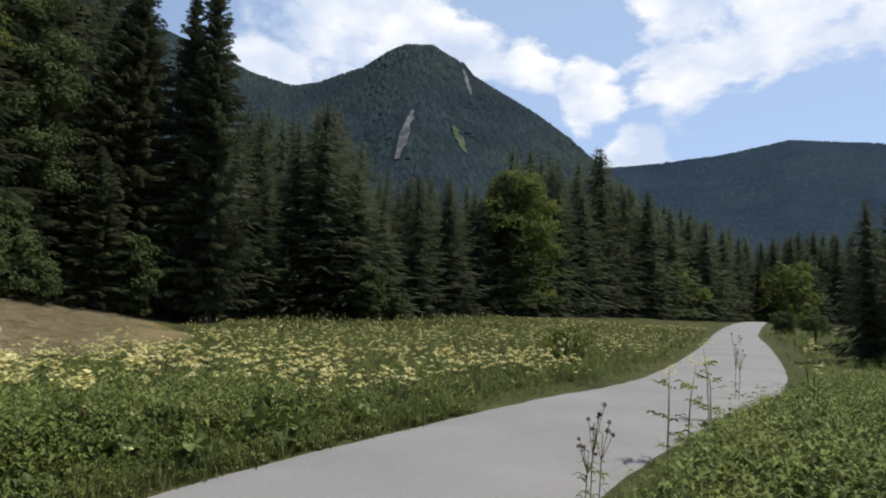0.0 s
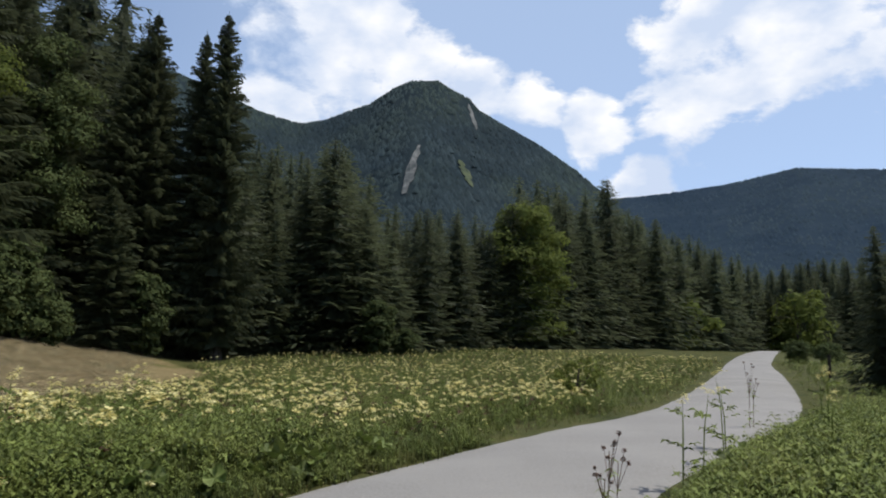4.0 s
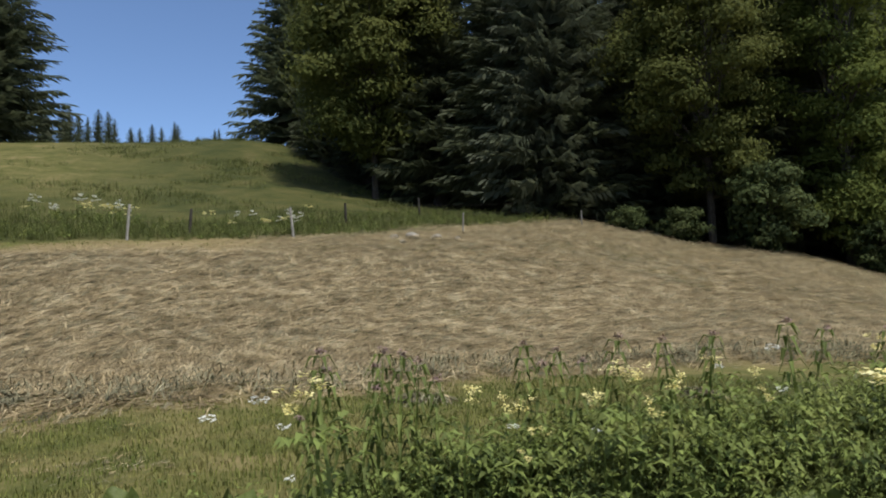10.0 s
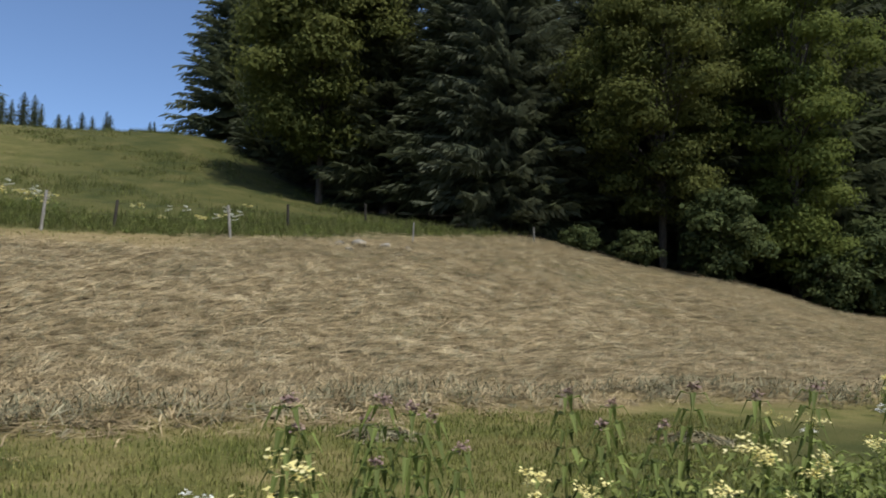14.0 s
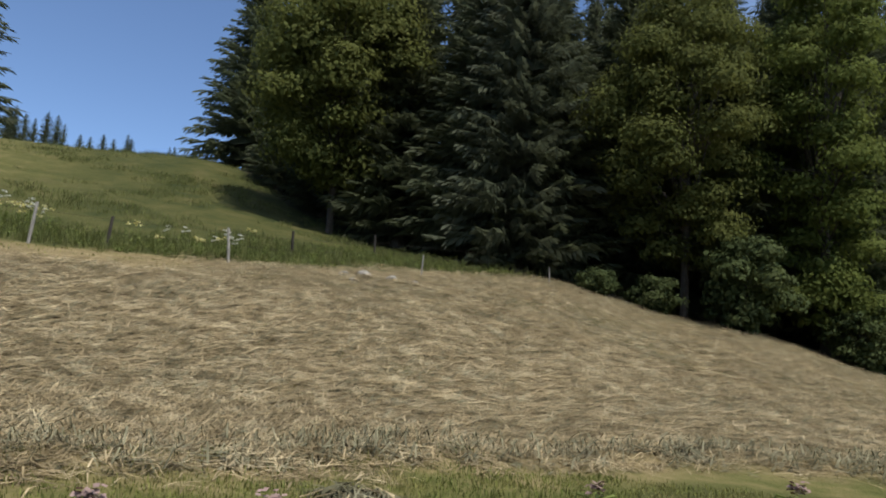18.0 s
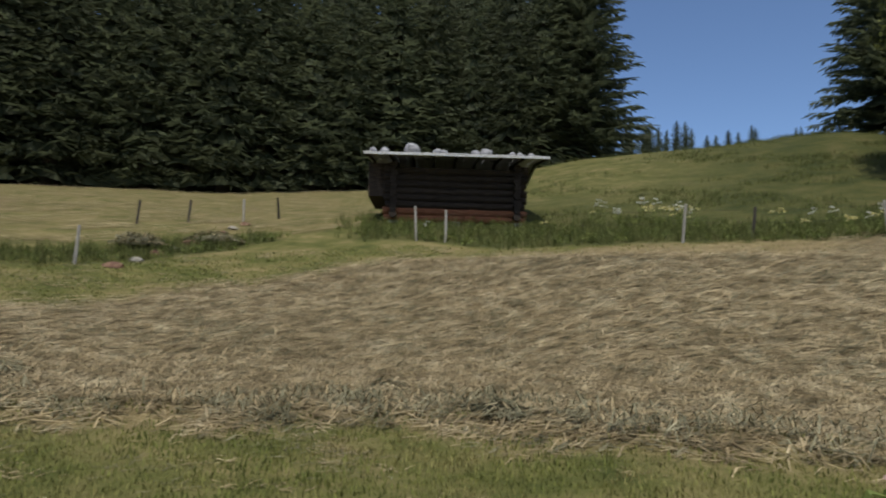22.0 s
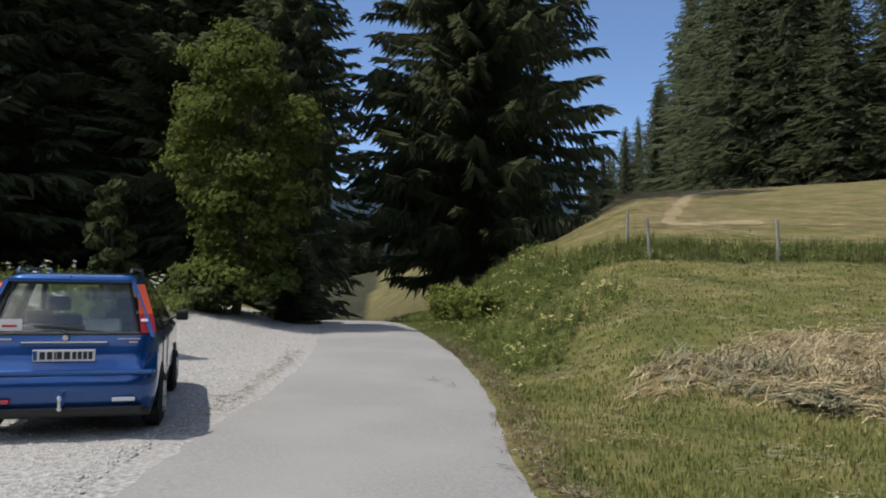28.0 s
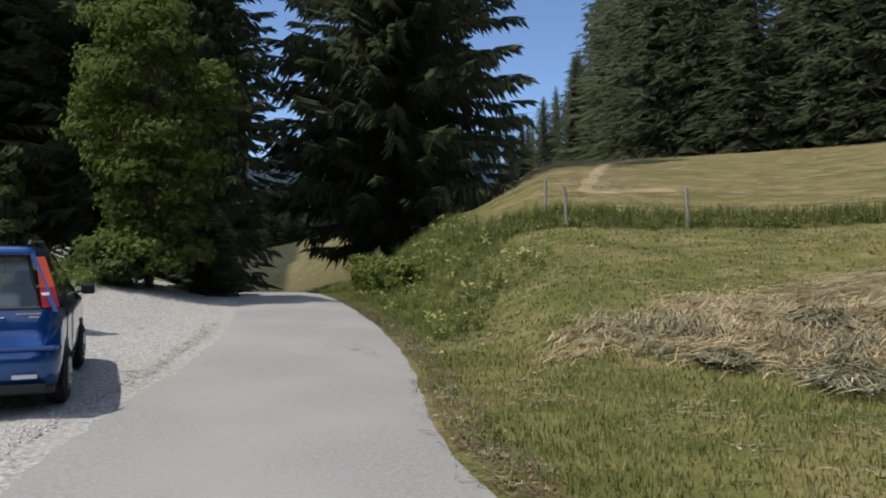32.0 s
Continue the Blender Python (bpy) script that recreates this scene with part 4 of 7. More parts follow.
def mountain(name, b0, b1, r, depth, prof, mat, label, trees, tree_h, seed, step=0.12, rugged=0.035, bare=()):
    """A wooded ridge: a slope of uneven ground and a stand of small conical trees all over it, thickest on the skyline."""
    rng = np.random.default_rng(seed)
    bs = np.arange(b0, b1 + step, step)
    fs = np.linspace(0, 1, 28)
    P = np.zeros((len(bs), len(fs), 3))
    for i, b in enumerate(bs):
        top = lerp_table(prof, b) * r + EYE
        for k, f in enumerate(fs):
            g = f ** 1.15
            bump_ = rugged * top * 2.2 * noise.fractal(Vector((b * r * 0.0175 / 90, f * depth * 1.3 / 90, seed)), 0.9, 2.1, 4) * math.sin(math.pi * f)
            rr = r - depth * (1 - f) + bump_ * 0.8
            P[i, k, :2] = polar(b, rr)
            P[i, k, 2] = -12 + (top + 12) * g + 0.25 * bump_
    V = P.reshape(-1, 3)
    m = len(fs)
    F = [(i * m + k, i * m + k + 1, (i + 1) * m + k + 1, (i + 1) * m + k) for i in range(len(bs) - 1) for k in range(m - 1)]
    ob = mesh_object(name, V, F, M_HAZE_MOUNTAIN_FLOOR if mat is M_HAZE_FAR_WOOD else M_HAZE_RIDGE_FLOOR, smooth=True)
    tagged(ob, label, "mountain", kind="structure")
    SURFACES.append((bs, fs, P))
    TV, TF = [], []
    for q in range(trees):
        i = int(rng.integers(len(bs) - 1))
        k = m - 1 if q % 5 == 0 else int(rng.integers(4, m - 1))
        u, v = rng.random(2)
        k2 = min(k + 1, m - 1)
        p = (P[i, k] * (1 - u) + P[i + 1, k] * u) * (1 - v) + (P[i, k2] * (1 - u) + P[i + 1, k2] * u) * v
        bq, fq = bs[i] + u * step, (k + v) / (m - 1)
        if any(abs(bq - c - lean * ((fq - f0) / (f1 - f0) - 0.5)) < w_ + 0.1 and f0 - 0.02 < fq < f1 + 0.02 for c, f0, f1, w_, lean in bare):
            continue
        p = p - np.array((0, 0, tree_h * 0.35))
        hh = tree_h * rng.uniform(0.5, 1.25) * (0.8 if k == m - 1 else 1.0)
        w = hh * rng.uniform(0.4, 0.75)
        k0 = len(TV)
        for a in range(5):
            TV.append((p[0] + w * math.cos(a * 1.2566 + q), p[1] + w * math.sin(a * 1.2566 + q), p[2] - hh * 0.15))
        TV.append((p[0], p[1], p[2] + hh * 0.85))
        TF += [(k0 + a, k0 + (a + 1) % 5, k0 + 5) for a in range(5)]
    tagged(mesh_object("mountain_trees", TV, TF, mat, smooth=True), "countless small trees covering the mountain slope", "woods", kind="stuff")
    return ob


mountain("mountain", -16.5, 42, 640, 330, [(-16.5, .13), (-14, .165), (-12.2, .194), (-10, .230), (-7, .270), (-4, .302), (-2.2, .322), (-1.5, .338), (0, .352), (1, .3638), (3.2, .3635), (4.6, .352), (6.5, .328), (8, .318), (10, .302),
          (12, .295), (15, .308), (18, .33), (26, .38), (42, .34)], M_HAZE_FAR_WOOD, "steep wooded mountain with a pale rock scar", 26000, 5.0, 3, rugged=0.024, bare=BARE)
mountain("hill", -60, -8, 1500, 700, [(-60, .17), (-45, .18), (-34, .195), (-31, .205), (-25.4, .2175), (-21, .204), (-16, .195), (-13, .192), (-11.5, .190), (-8, .18)], M_HAZE_RIDGE_WOOD, "long wooded ridge in the distance, coloured blue-green for haze", 16000, 8.0, 7, rugged=0.02)
mountain("mountain", 168, 205, 1200, 600, [(168, .16), (176, .15), (181, .13), (186, .12), (205, .16)], M_HAZE_RIDGE_WOOD, "mountain beyond the lane's crest, coloured blue-green for haze", 700, 14.0, 9, rugged=0.02)


def rock_face(bearing, f0, f1, w, mat, name, label, lean=0.0):
    """A pale outcrop or clearing lying on the first mountain's slope, from the height f0 to f1 of it."""
    rng = np.random.default_rng(abs(int(bearing * 10)) + 7)
    bs, fs, P = SURFACES[0]

    def spot(b, f):
        i = min(len(bs) - 2, max(0, int((b - bs[0]) / (bs[1] - bs[0]))))
        g = f * (len(fs) - 1)
        k = min(len(fs) - 2, int(g))
        return P[i, k] * (1 - g + k) + P[i, k + 1] * (g - k)

    V = []
    rows = 12
    for i in range(rows):
        f = i / (rows - 1)
        hw = w * math.sin(math.pi * (0.12 + 0.8 * f)) * rng.uniform(0.3, 1.2)
        for k in range(6):
            p = spot(bearing + lean * (f - 0.5) + 2 * hw * (k / 5 - 0.5), f0 + (f1 - f0) * f)
            back = np.array((HUB.x, HUB.y, 60.0)) - p
            V.append(p + back / np.linalg.norm(back) * rng.uniform(1.2, 2.0))
    F = [(i * 6 + k, i * 6 + k + 1, i * 6 + k + 7, i * 6 + k + 6) for i in range(rows - 1) for k in range(5)]
    tagged(mesh_object(name, V, F, mat), label, "rock" if name == "rock_face" else "clearing", kind="structure")


M_ROCK = material("limestone", [(0.045, 0.055, 0.056), (0.10, 0.108, 0.106), (0.22, 0.215, 0.21)], 0.16, 0.9, bump=0.5, bump_scale=0.5, detail=10)
M_CLEARING = material("mountain_meadow", [(0.035, 0.052, 0.042), (0.062, 0.080, 0.045), (0.095, 0.115, 0.054)], 0.14, 0.95, detail=9)

rock_face(*BARE[0][:4], M_ROCK, "rock_face", "pale limestone scar on the wooded mountain", BARE[0][4])
rock_face(*BARE[1][:4], M_CLEARING, "clearing", "light green clearing on the wooded mountain", BARE[1][4])
rock_face(*BARE[2][:4], M_ROCK, "rock_face", "grey crag below the summit", BARE[2][4])


# ---- low plants, made by scattering small patterns into joined meshes ----
M_LEAF = material("herb_leaves", [(0.092, 0.126, 0.034), (0.156, 0.194, 0.052), (0.232, 0.256, 0.076)], 0.8, 0.6, spec=0.2, island=0.5, through_light=0.28)
M_BLADE = material("grass_blades", [(0.066, 0.086, 0.022), (0.118, 0.134, 0.038), (0.180, 0.178, 0.064)], 2, 0.7, island=0.45, through_light=0.3)
M_STUBBLE = material("cut_grass", [(0.082, 0.114, 0.022), (0.165, 0.176, 0.046), (0.275, 0.23, 0.095)], 0.9, 0.8, island=0.5, through_light=0.2)
M_CREAM = material("cream_petals", [(0.64, 0.56, 0.19), (0.76, 0.69, 0.32), (0.80, 0.76, 0.48)], 4, 0.8, island=0.15, through_light=0.25)
M_WHITE = material("white_petals", [(0.62, 0.63, 0.58), (0.72, 0.73, 0.68), (0.80, 0.80, 0.76)], 4, 0.8, island=0.1, through_light=0.25)
M_PINK = material("dusky_pink_petals", [(0.20, 0.13, 0.115), (0.29, 0.20, 0.175), (0.37, 0.27, 0.235)], 6, 0.8, island=0.2)
M_PURPLE = material("purple_petals", [(0.13, 0.07, 0.16), (0.22, 0.13, 0.26)], 6, 0.8, island=0.2)
M_BROWN = material("dry_seed_heads", [(0.05, 0.025, 0.018), (0.11, 0.06, 0.04), (0.20, 0.13, 0.08)], 6, 0.9, island=0.3)
M_STRAW = material("hay_stalks", [(0.15, 0.116, 0.062), (0.31, 0.245, 0.140), (0.50, 0.42, 0.265)], 2, 0.9, spec=0.1, island=0.6, through_light=0.1)
M_HAY_GREY = material("half_dry_hay", [(0.078, 0.074, 0.044), (0.17, 0.16, 0.098), (0.31, 0.288, 0.188)], 2, 0.9, spec=0.1, island=0.45, through_light=0.1)
M_BUTTERBUR = material("butterbur_leaf", [(0.080, 0.112, 0.026), (0.118, 0.156, 0.038), (0.165, 0.200, 0.058)], 5, 0.55, bump=0.5, bump_scale=14, per_object=0.35, through_light=0.25)
M_DEAD_LEAF = material("leaf_underside", [(0.42, 0.46, 0.36), (0.54, 0.57, 0.47)], 6, 0.8, bump=0.3)
M_SEED_GRASS = material("seeding_grass", [(0.085, 0.070, 0.034), (0.140, 0.112, 0.056), (0.20, 0.160, 0.085)], 2, 0.8, island=0.4, through_light=0.2)
PLANT_MATS = [M_LEAF, M_BLADE, M_CREAM, M_WHITE, M_PINK, M_PURPLE, M_BROWN, M_STRAW, M_HAY_GREY, M_STUBBLE, M_SEED_GRASS]
LEAF, BLADE, CREAM, WHITE, PINK, PURPLE, BROWN, STRAW, GREY, STUB, PURPLE_GRASS = range(11)


class Pattern:
    """A small plant as triangles with a material number each."""

    def __init__(self):
        self.v, self.f, self.m = [], [], []

    def tri(self, a, b, c, m):
        k = len(self.v)
        self.v += [a, b, c]
        self.f.append((k, k + 1, k + 2))
        self.m.append(m)

    def fan(self, pts, m):
        k = len(self.v)
        self.v += pts
        for i in range(1, len(pts) - 1):
            self.f.append((k, k + i, k + i + 1))
            self.m.append(m)

    def leaf(self, base, way, length, width, m, droop=0.3):
        """A pointed leaf folded along its middle."""
        base, way = Vector(base), Vector(way).normalized()
        side = way.cross(Vector((0, 0, 1)))
        side = side.normalized() if side.length > 1e-3 else Vector((1, 0, 0))
        mid = base + way * length * 0.5
        tip = base + way * length - Vector((0, 0, droop * length))
        up = Vector((0, 0, width * 0.25))
        k = len(self.v)
        self.v += [tuple(base), tuple(mid + side * width / 2 + up), tuple(tip), tuple(mid - side * width / 2 + up), tuple(mid)]
        self.f += [(k, k + 1, k + 4), (k + 1, k + 2, k + 4), (k + 2, k + 3, k + 4), (k + 3, k, k + 4)]
        self.m += [m] * 4

    def blade(self, x, y, h, w, lean, a, m):
        dx, dy = math.cos(a), math.sin(a)
        sx, sy = -dy * w / 2, dx * w / 2
        k = len(self.v)
        self.v += [(x - sx, y - sy, 0), (x + sx, y + sy, 0), (x + dx * lean * 0.3 + sx * .8, y + dy * lean * 0.3 + sy * .8, h * 0.6), (x + dx * lean * 0.3 - sx * .8, y + dy * lean * 0.3 - sy * .8, h * 0.6),
                   (x + dx * lean, y + dy * lean, h)]
        self.f += [(k, k + 1, k + 2), (k, k + 2, k + 3), (k + 3, k + 2, k + 4)]
        self.m += [m] * 3

    def head(self, c, r, n, size, m, rng, flat=0.5):
        for _ in range(n):
            p = Vector(c) + Vector((rng.gauss(0, r * .55), rng.gauss(0, r * .55), rng.gauss(0, r * .55 * flat)))
            a = rng.uniform(0, 6.28)
            u = Vector((math.cos(a), math.sin(a), rng.uniform(-.5, .5))) * size
            v = Vector((-math.sin(a), math.cos(a), rng.uniform(-.5, .5))) * size
            k = len(self.v)
            self.v += [tuple(p - u), tuple(p - v), tuple(p + u), tuple(p + v)]
            self.f += [(k, k + 1, k + 2), (k, k + 2, k + 3)]
            self.m += [m, m]

    def arrays(self):
        return np.array(self.v, float), np.array(self.f, int), np.array(self.m, int)


def herb(seed, h=0.75, flower=None, leaves=15, size=0.13):
    rng = random.Random(seed)
    p = Pattern()
    stems = rng.randint(2, 3)
    for s in range(stems):
        ox, oy = rng.gauss(0, .07), rng.gauss(0, .07)
        lx, ly = rng.gauss(0, .10), rng.gauss(0, .10)
        hh = h * rng.uniform(.75, 1.08)
        p.blade(ox, oy, hh, .012, math.hypot(lx, ly), math.atan2(ly, lx), LEAF)
        for i in range(leaves // stems + 2):
            f = rng.uniform(.12, .97)
            a = rng.uniform(0, 6.28)
            q = size * (1.25 - .65 * f) * rng.uniform(.7, 1.3)
            p.leaf((ox + lx * f * f, oy + ly * f * f, hh * f), (math.cos(a), math.sin(a), rng.uniform(.0, .7)), q, q * .42, LEAF, rng.uniform(.1, .6))
        if flower is not None:
            p.head((ox + lx, oy + ly, hh), .065, 16, .026, flower, rng, .5)
    return p.arrays()


def tuft(seed, n=13, h=0.5, m=BLADE, spread=.06, w=.012):
    rng = random.Random(seed)
    p = Pattern()
    for _ in range(n):
        p.blade(rng.gauss(0, spread), rng.gauss(0, spread), h * rng.uniform(.5, 1.1), w * rng.uniform(.7, 1.3), h * rng.uniform(.1, .6), rng.uniform(0, 6.28), m)
    return p.arrays()


def hay_clump(seed, m=STRAW, n=12, length=.27, lift=.04, spread=.16, turn=.55):
    """Stalks lying mostly along local x."""
    rng = random.Random(seed)
    p = Pattern()
    for _ in range(n):
        a = rng.gauss(0, turn)
        L = length * rng.uniform(.5, 1.25)
        x, y, z = rng.gauss(0, spread), rng.gauss(0, spread * .7), abs(rng.gauss(0, lift * .5)) + .008
        w = rng.uniform(.004, .009)
        dx, dy = math.cos(a) * L / 2, math.sin(a) * L / 2
        bz = rng.uniform(0, lift)
        k = len(p.v)
        sx, sy = -math.sin(a) * w, math.cos(a) * w
        bend = rng.gauss(0, .05)
        p.v += [(x - dx - sx, y - dy - sy, z), (x - dx + sx, y - dy + sy, z), (x + bend * sx / w + sx, y + bend * sy / w + sy, z + bz), (x + bend * sx / w - sx, y + bend * sy / w - sy, z + bz),
                (x + dx, y + dy, max(.004, z + rng.gauss(0, .02)))]
        p.f += [(k, k + 1, k + 2), (k, k + 2, k + 3), (k + 3, k + 2, k + 4)]
        p.m += [m] * 3
    return p.arrays()


def scatter(name, patterns, pos, size, turn, label, category, pick_seed=0, tilt=None):
    """Join copies of the patterns at the given places into one mesh object of kind stuff."""
    rng = np.random.default_rng(pick_seed)
    which = rng.integers(len(patterns), size=len(pos))
    Vs, Fs, Ms, base = [], [], [], 0
    for k, (v, f, m) in enumerate(patterns):
        sel = np.where(which == k)[0]
        if not len(sel):
            continue
        c, s = np.cos(turn[sel]), np.sin(turn[sel])
        x = v[None, :, 0] * c[:, None] - v[None, :, 1] * s[:, None]
        y = v[None, :, 0] * s[:, None] + v[None, :, 1] * c[:, None]
        P = np.stack([x, y, np.broadcast_to(v[None, :, 2], x.shape)], 2) * size[sel][:, None, None]
        if tilt is not None:
            P[:, :, 2] += P[:, :, 0] * tilt[sel][:, None, 0] + P[:, :, 1] * tilt[sel][:, None, 1]
        P += pos[sel][:, None, :]
        Vs.append(P.reshape(-1, 3))
        Fs.append((f[None] + (np.arange(len(sel)) * len(v))[:, None, None] + base).reshape(-1, 3))
        Ms.append(np.tile(m, len(sel)))
        base += len(sel) * len(v)
    V, F, Mi = np.vstack(Vs), np.vstack(Fs), np.concatenate(Ms)
    me = bpy.data.meshes.new(name)
    me.vertices.add(len(V))
    me.vertices.foreach_set("co", V.astype(np.float32).ravel())
    me.loops.add(F.size)
    me.loops.foreach_set("vertex_index", F.astype(np.int32).ravel())
    me.polygons.add(len(F))
    me.polygons.foreach_set("loop_start", np.arange(0, F.size, 3, dtype=np.int32))
    used = np.unique(Mi)
    remap = np.zeros(11, int)
    for j, u in enumerate(used):
        me.materials.append(PLANT_MATS[u])
        remap[u] = j
    me.polygons.foreach_set("material_index", remap[Mi].astype(np.int32))
    me.update(calc_edges=True)
    me.validate()
    return tagged(new(name, me), label, category, kind="stuff")


def slope_of(x, y):
    e = 0.3
    return np.c_[(height(x + e, y) - height(x - e, y)) / (2 * e), (height(x, y + e) - height(x, y - e)) / (2 * e)]


def sprinkle(n, b0, b1, r0, r1, seed, keep):
    """Random places between two bearings and distances, kept by a weight from 0 to 1."""
    rng = np.random.default_rng(seed)
    b = rng.uniform(b0, b1, n)
    r = np.sqrt(rng.uniform(r0 * r0, r1 * r1, n))
    x, y = polar(b, r)
    ok = rng.random(n) < keep(x, y)
    x, y = x[ok], y[ok]
    return x, y, np.c_[x, y, height(x, y) - 0.01], rng.uniform(0, math.tau, len(x)), rng


def west_side(x, y):
    return (east_of_road(x, y) < 0).astype(float)


def verge_depth(y):
    """How far the tall herbs reach from the lane's west edge."""
    return np.interp(y, [-30, -22, -16, -12, -6, -1.2, -0.4, 0.4, 1.2, 2.0, 3.0, 4.6, 6.7, 10.0, 14.0, 20.0], [5.5, 5.0, 3.8, 1.6, 0.2, 0.25, 0.7, 1.1, 1.25, 1.35, 1.7, 2.2, 3.2, 6.0, 12.0, 26.0])


def herb_keep(x, y):
    g = road_gap(x, y) - ROAD_HALF
    b, r = bearing_range(x, y)
    w = 0.25 * fbm(x, y, 2.3, 1.0) + (0.9 * fbm(x, y, 0.9, 3.0) + 0.4 * fbm(x, y, 3.7, 2.0)) * (y < -9)
    inside = (g > 0.05 + 0.10 * fbm(x, y, 3.0, 2.0)) * smooth_step(0.25, np.where(y < -9, -1.6, -0.25), g + w - verge_depth(y)) * west_side(x, y) * (r < table(WOODS_IN, b) + 1)
    return inside * (1 - hay_weight(x, y)) 


def east_keep(x, y):
    g = road_gap(x, y) - ROAD_HALF
    w = 0.2 * fbm(x, y, 2.0, 3.0)
    return (g > 0.08) * (1 - west_side(x, y)) * smooth_step(3.7, 4.3, y - 0.25 * x + w) * smooth_step(9.0, 7.0, g)


HERBS = [herb(1, .70), herb(2, .75, leaves=18), herb(3, .6, leaves=20, size=.16), tuft(4, 12, .55), tuft(5, 10, .6), herb(6, .55, leaves=22, size=.11)]
HERBS_FLOWERY = HERBS[:3] * 2 + HERBS[5:6] * 2 + [tuft(14, 12, .55), tuft(17, 12, .6), tuft(18, 12, .5), tuft(21, 14, .62), herb(11, .85, CREAM), herb(16, .6, BROWN), tuft(15, 14, .62, PURPLE_GRASS), herb(7, .5, leaves=24, size=.15)]
FLOWERS = [herb(11, .85, CREAM), herb(12, .78, CREAM), herb(15, .75, CREAM, leaves=8), herb(13, .8, CREAM, leaves=6)]
HERBS_FAR = [herb(3, .6, leaves=16, size=.2), herb(2, .6, leaves=16, size=.2), tuft(19, 10, .6, w=.03), tuft(20, 10, .5, w=.03), tuft(22, 10, .55, w=.03), herb(8, .62, leaves=14, size=.2), herb(9, .75, CREAM, size=.16), tuft(23, 10, .6, PURPLE_GRASS, w=.025), tuft(24, 10, .5, w=.03), tuft(25, 10, .45, w=.03)]


def herbs(name, n, b0, b1, r0, r1, seed, keep, pats, s0, s1, label):
    x, y, pos, turn, rng = sprinkle(n, b0, b1, r0, r1, seed, keep)
    g = road_gap(x, y) - ROAD_HALF
    size = rng.uniform(s0, s1, len(x)) * (0.36 + 0.64 * smooth_step(0.1, 0.9, g)) * (0.56 + 0.46 * smooth_step(0.0, 1.6, y) * smooth_step(12.0, 8.0, y) + 0.30 * smooth_step(8.0, 12.0, y) + 0.6 * smooth_step(-9.0, -13.0, y))
    scatter(name, pats, pos, size, turn, label, "wild plants", seed)


herbs("verge_herbs", 6000, -25, 100, 1.5, 9, 101, herb_keep, HERBS, .7, 1.1, "tall green roadside herbs with cream flower heads")
herbs("verge_herbs", 9000, 0, 110, 1.8, 7, 151, lambda x, y: herb_keep(x, y) * smooth_step(.7, 1.5, y), HERBS, .75, 1.1, "tall dense green herbs beside the lane")
herbs("verge_herbs", 9000, -30, 75, 9, 18, 102, herb_keep, HERBS_FLOWERY, .5, .85, "tall green meadow herbs with cream flower heads")
herbs("meadow_flowers", 10500, -30, 40, 18, 34, 103, herb_keep, HERBS_FLOWERY, .42, .7, "unmown meadow thick with cream flowers")
herbs("meadow_flowers", 9000, -26, 24, 34, 62, 104, herb_keep, HERBS_FAR, .4, .65, "unmown meadow thick with cream flowers")
herbs("verge_herbs", 9500, -64, -18, 5, 18, 105, east_keep, HERBS * 5 + [herb(37, .45, leaves=26, size=.15), herb(38, .5, leaves=24, size=.13), tuft(39, 14, .5)], .62, 1.0, "rank green weeds along the lane's east edge")
herbs("verge_herbs", 2600, -50, -16, 18, 60, 106, east_keep, HERBS, .7, 1.0, "rank green weeds along the lane's east edge")
herbs("verge_herbs", 4200, -25, 100, 1.5, 9, 141, herb_keep, [tuft(26, 14, .5), tuft(27, 16, .42), herb(28, .45, leaves=20, size=.09), tuft(29, 12, .6)], .6, 1.0, "grasses between the roadside herbs")
clumps = lambda s: (lambda x, y: herb_keep(x, y) * smooth_step(0.0, 0.5, fbm(x, y, .9, s) + 0.6 * fbm(x, y, 2.7, s + 1)))
herbs("meadow_flowers", 330, -25, 28, 4, 9, 145, clumps(4.0), FLOWERS + [herb(33, .7, BROWN)], .75, 1.05, "cream flowers among the roadside herbs")
herbs("meadow_flowers", 1300, -30, 36, 8, 18, 142, clumps(3.0), FLOWERS, .55, .9, "clumps of cream flowers in the unmown meadow")
herbs("meadow_flowers", 2300, -30, 40, 18, 34, 143, clumps(5.0), FLOWERS, .5, .75, "clumps of cream flowers in the unmown meadow")
herbs("meadow_flowers", 2700, -26, 24, 34, 60, 144, clumps(7.0), FLOWERS, .5, .75, "clumps of cream flowers in the unmown meadow")
herbs("bank_herbs", 7500, 160, 186, 12, 34, 107, lambda x, y: herb_keep(x, y), HERBS * 3 + [herb(34, .5, CREAM, leaves=18)] + [herb(35, .5, leaves=24, size=.15)] * 2, .34, .62, "green weeds on the bank beside the lane")


def bay_keep(x, y):
    b, r = bearing_range(x, y)
    x, y = south_plan(x, y)
    return ((x > np.interp(y, [-27, -18, -13, -9, -5, 1], [4.2, 4.1, 3.8, 3.7, 3.9, 3.0])) * (b > 186)).astype(float)


herbs("bank_herbs", 3600, 187, 232, 9, 24, 108, bay_keep, HERBS * 3 + [herb(31, .7, WHITE)], .5, 1.0, "green weeds between the gravel bay and the forest")


# grass and small weeds at the very edge of the asphalt
def edge_keep(x, y):
    g = road_gap(x, y) - ROAD_HALF
    return (g > -.04 + .04 * fbm(x, y, 5.0, 1.0)) * smooth_step(.75, .3, g) * west_side(x, y)


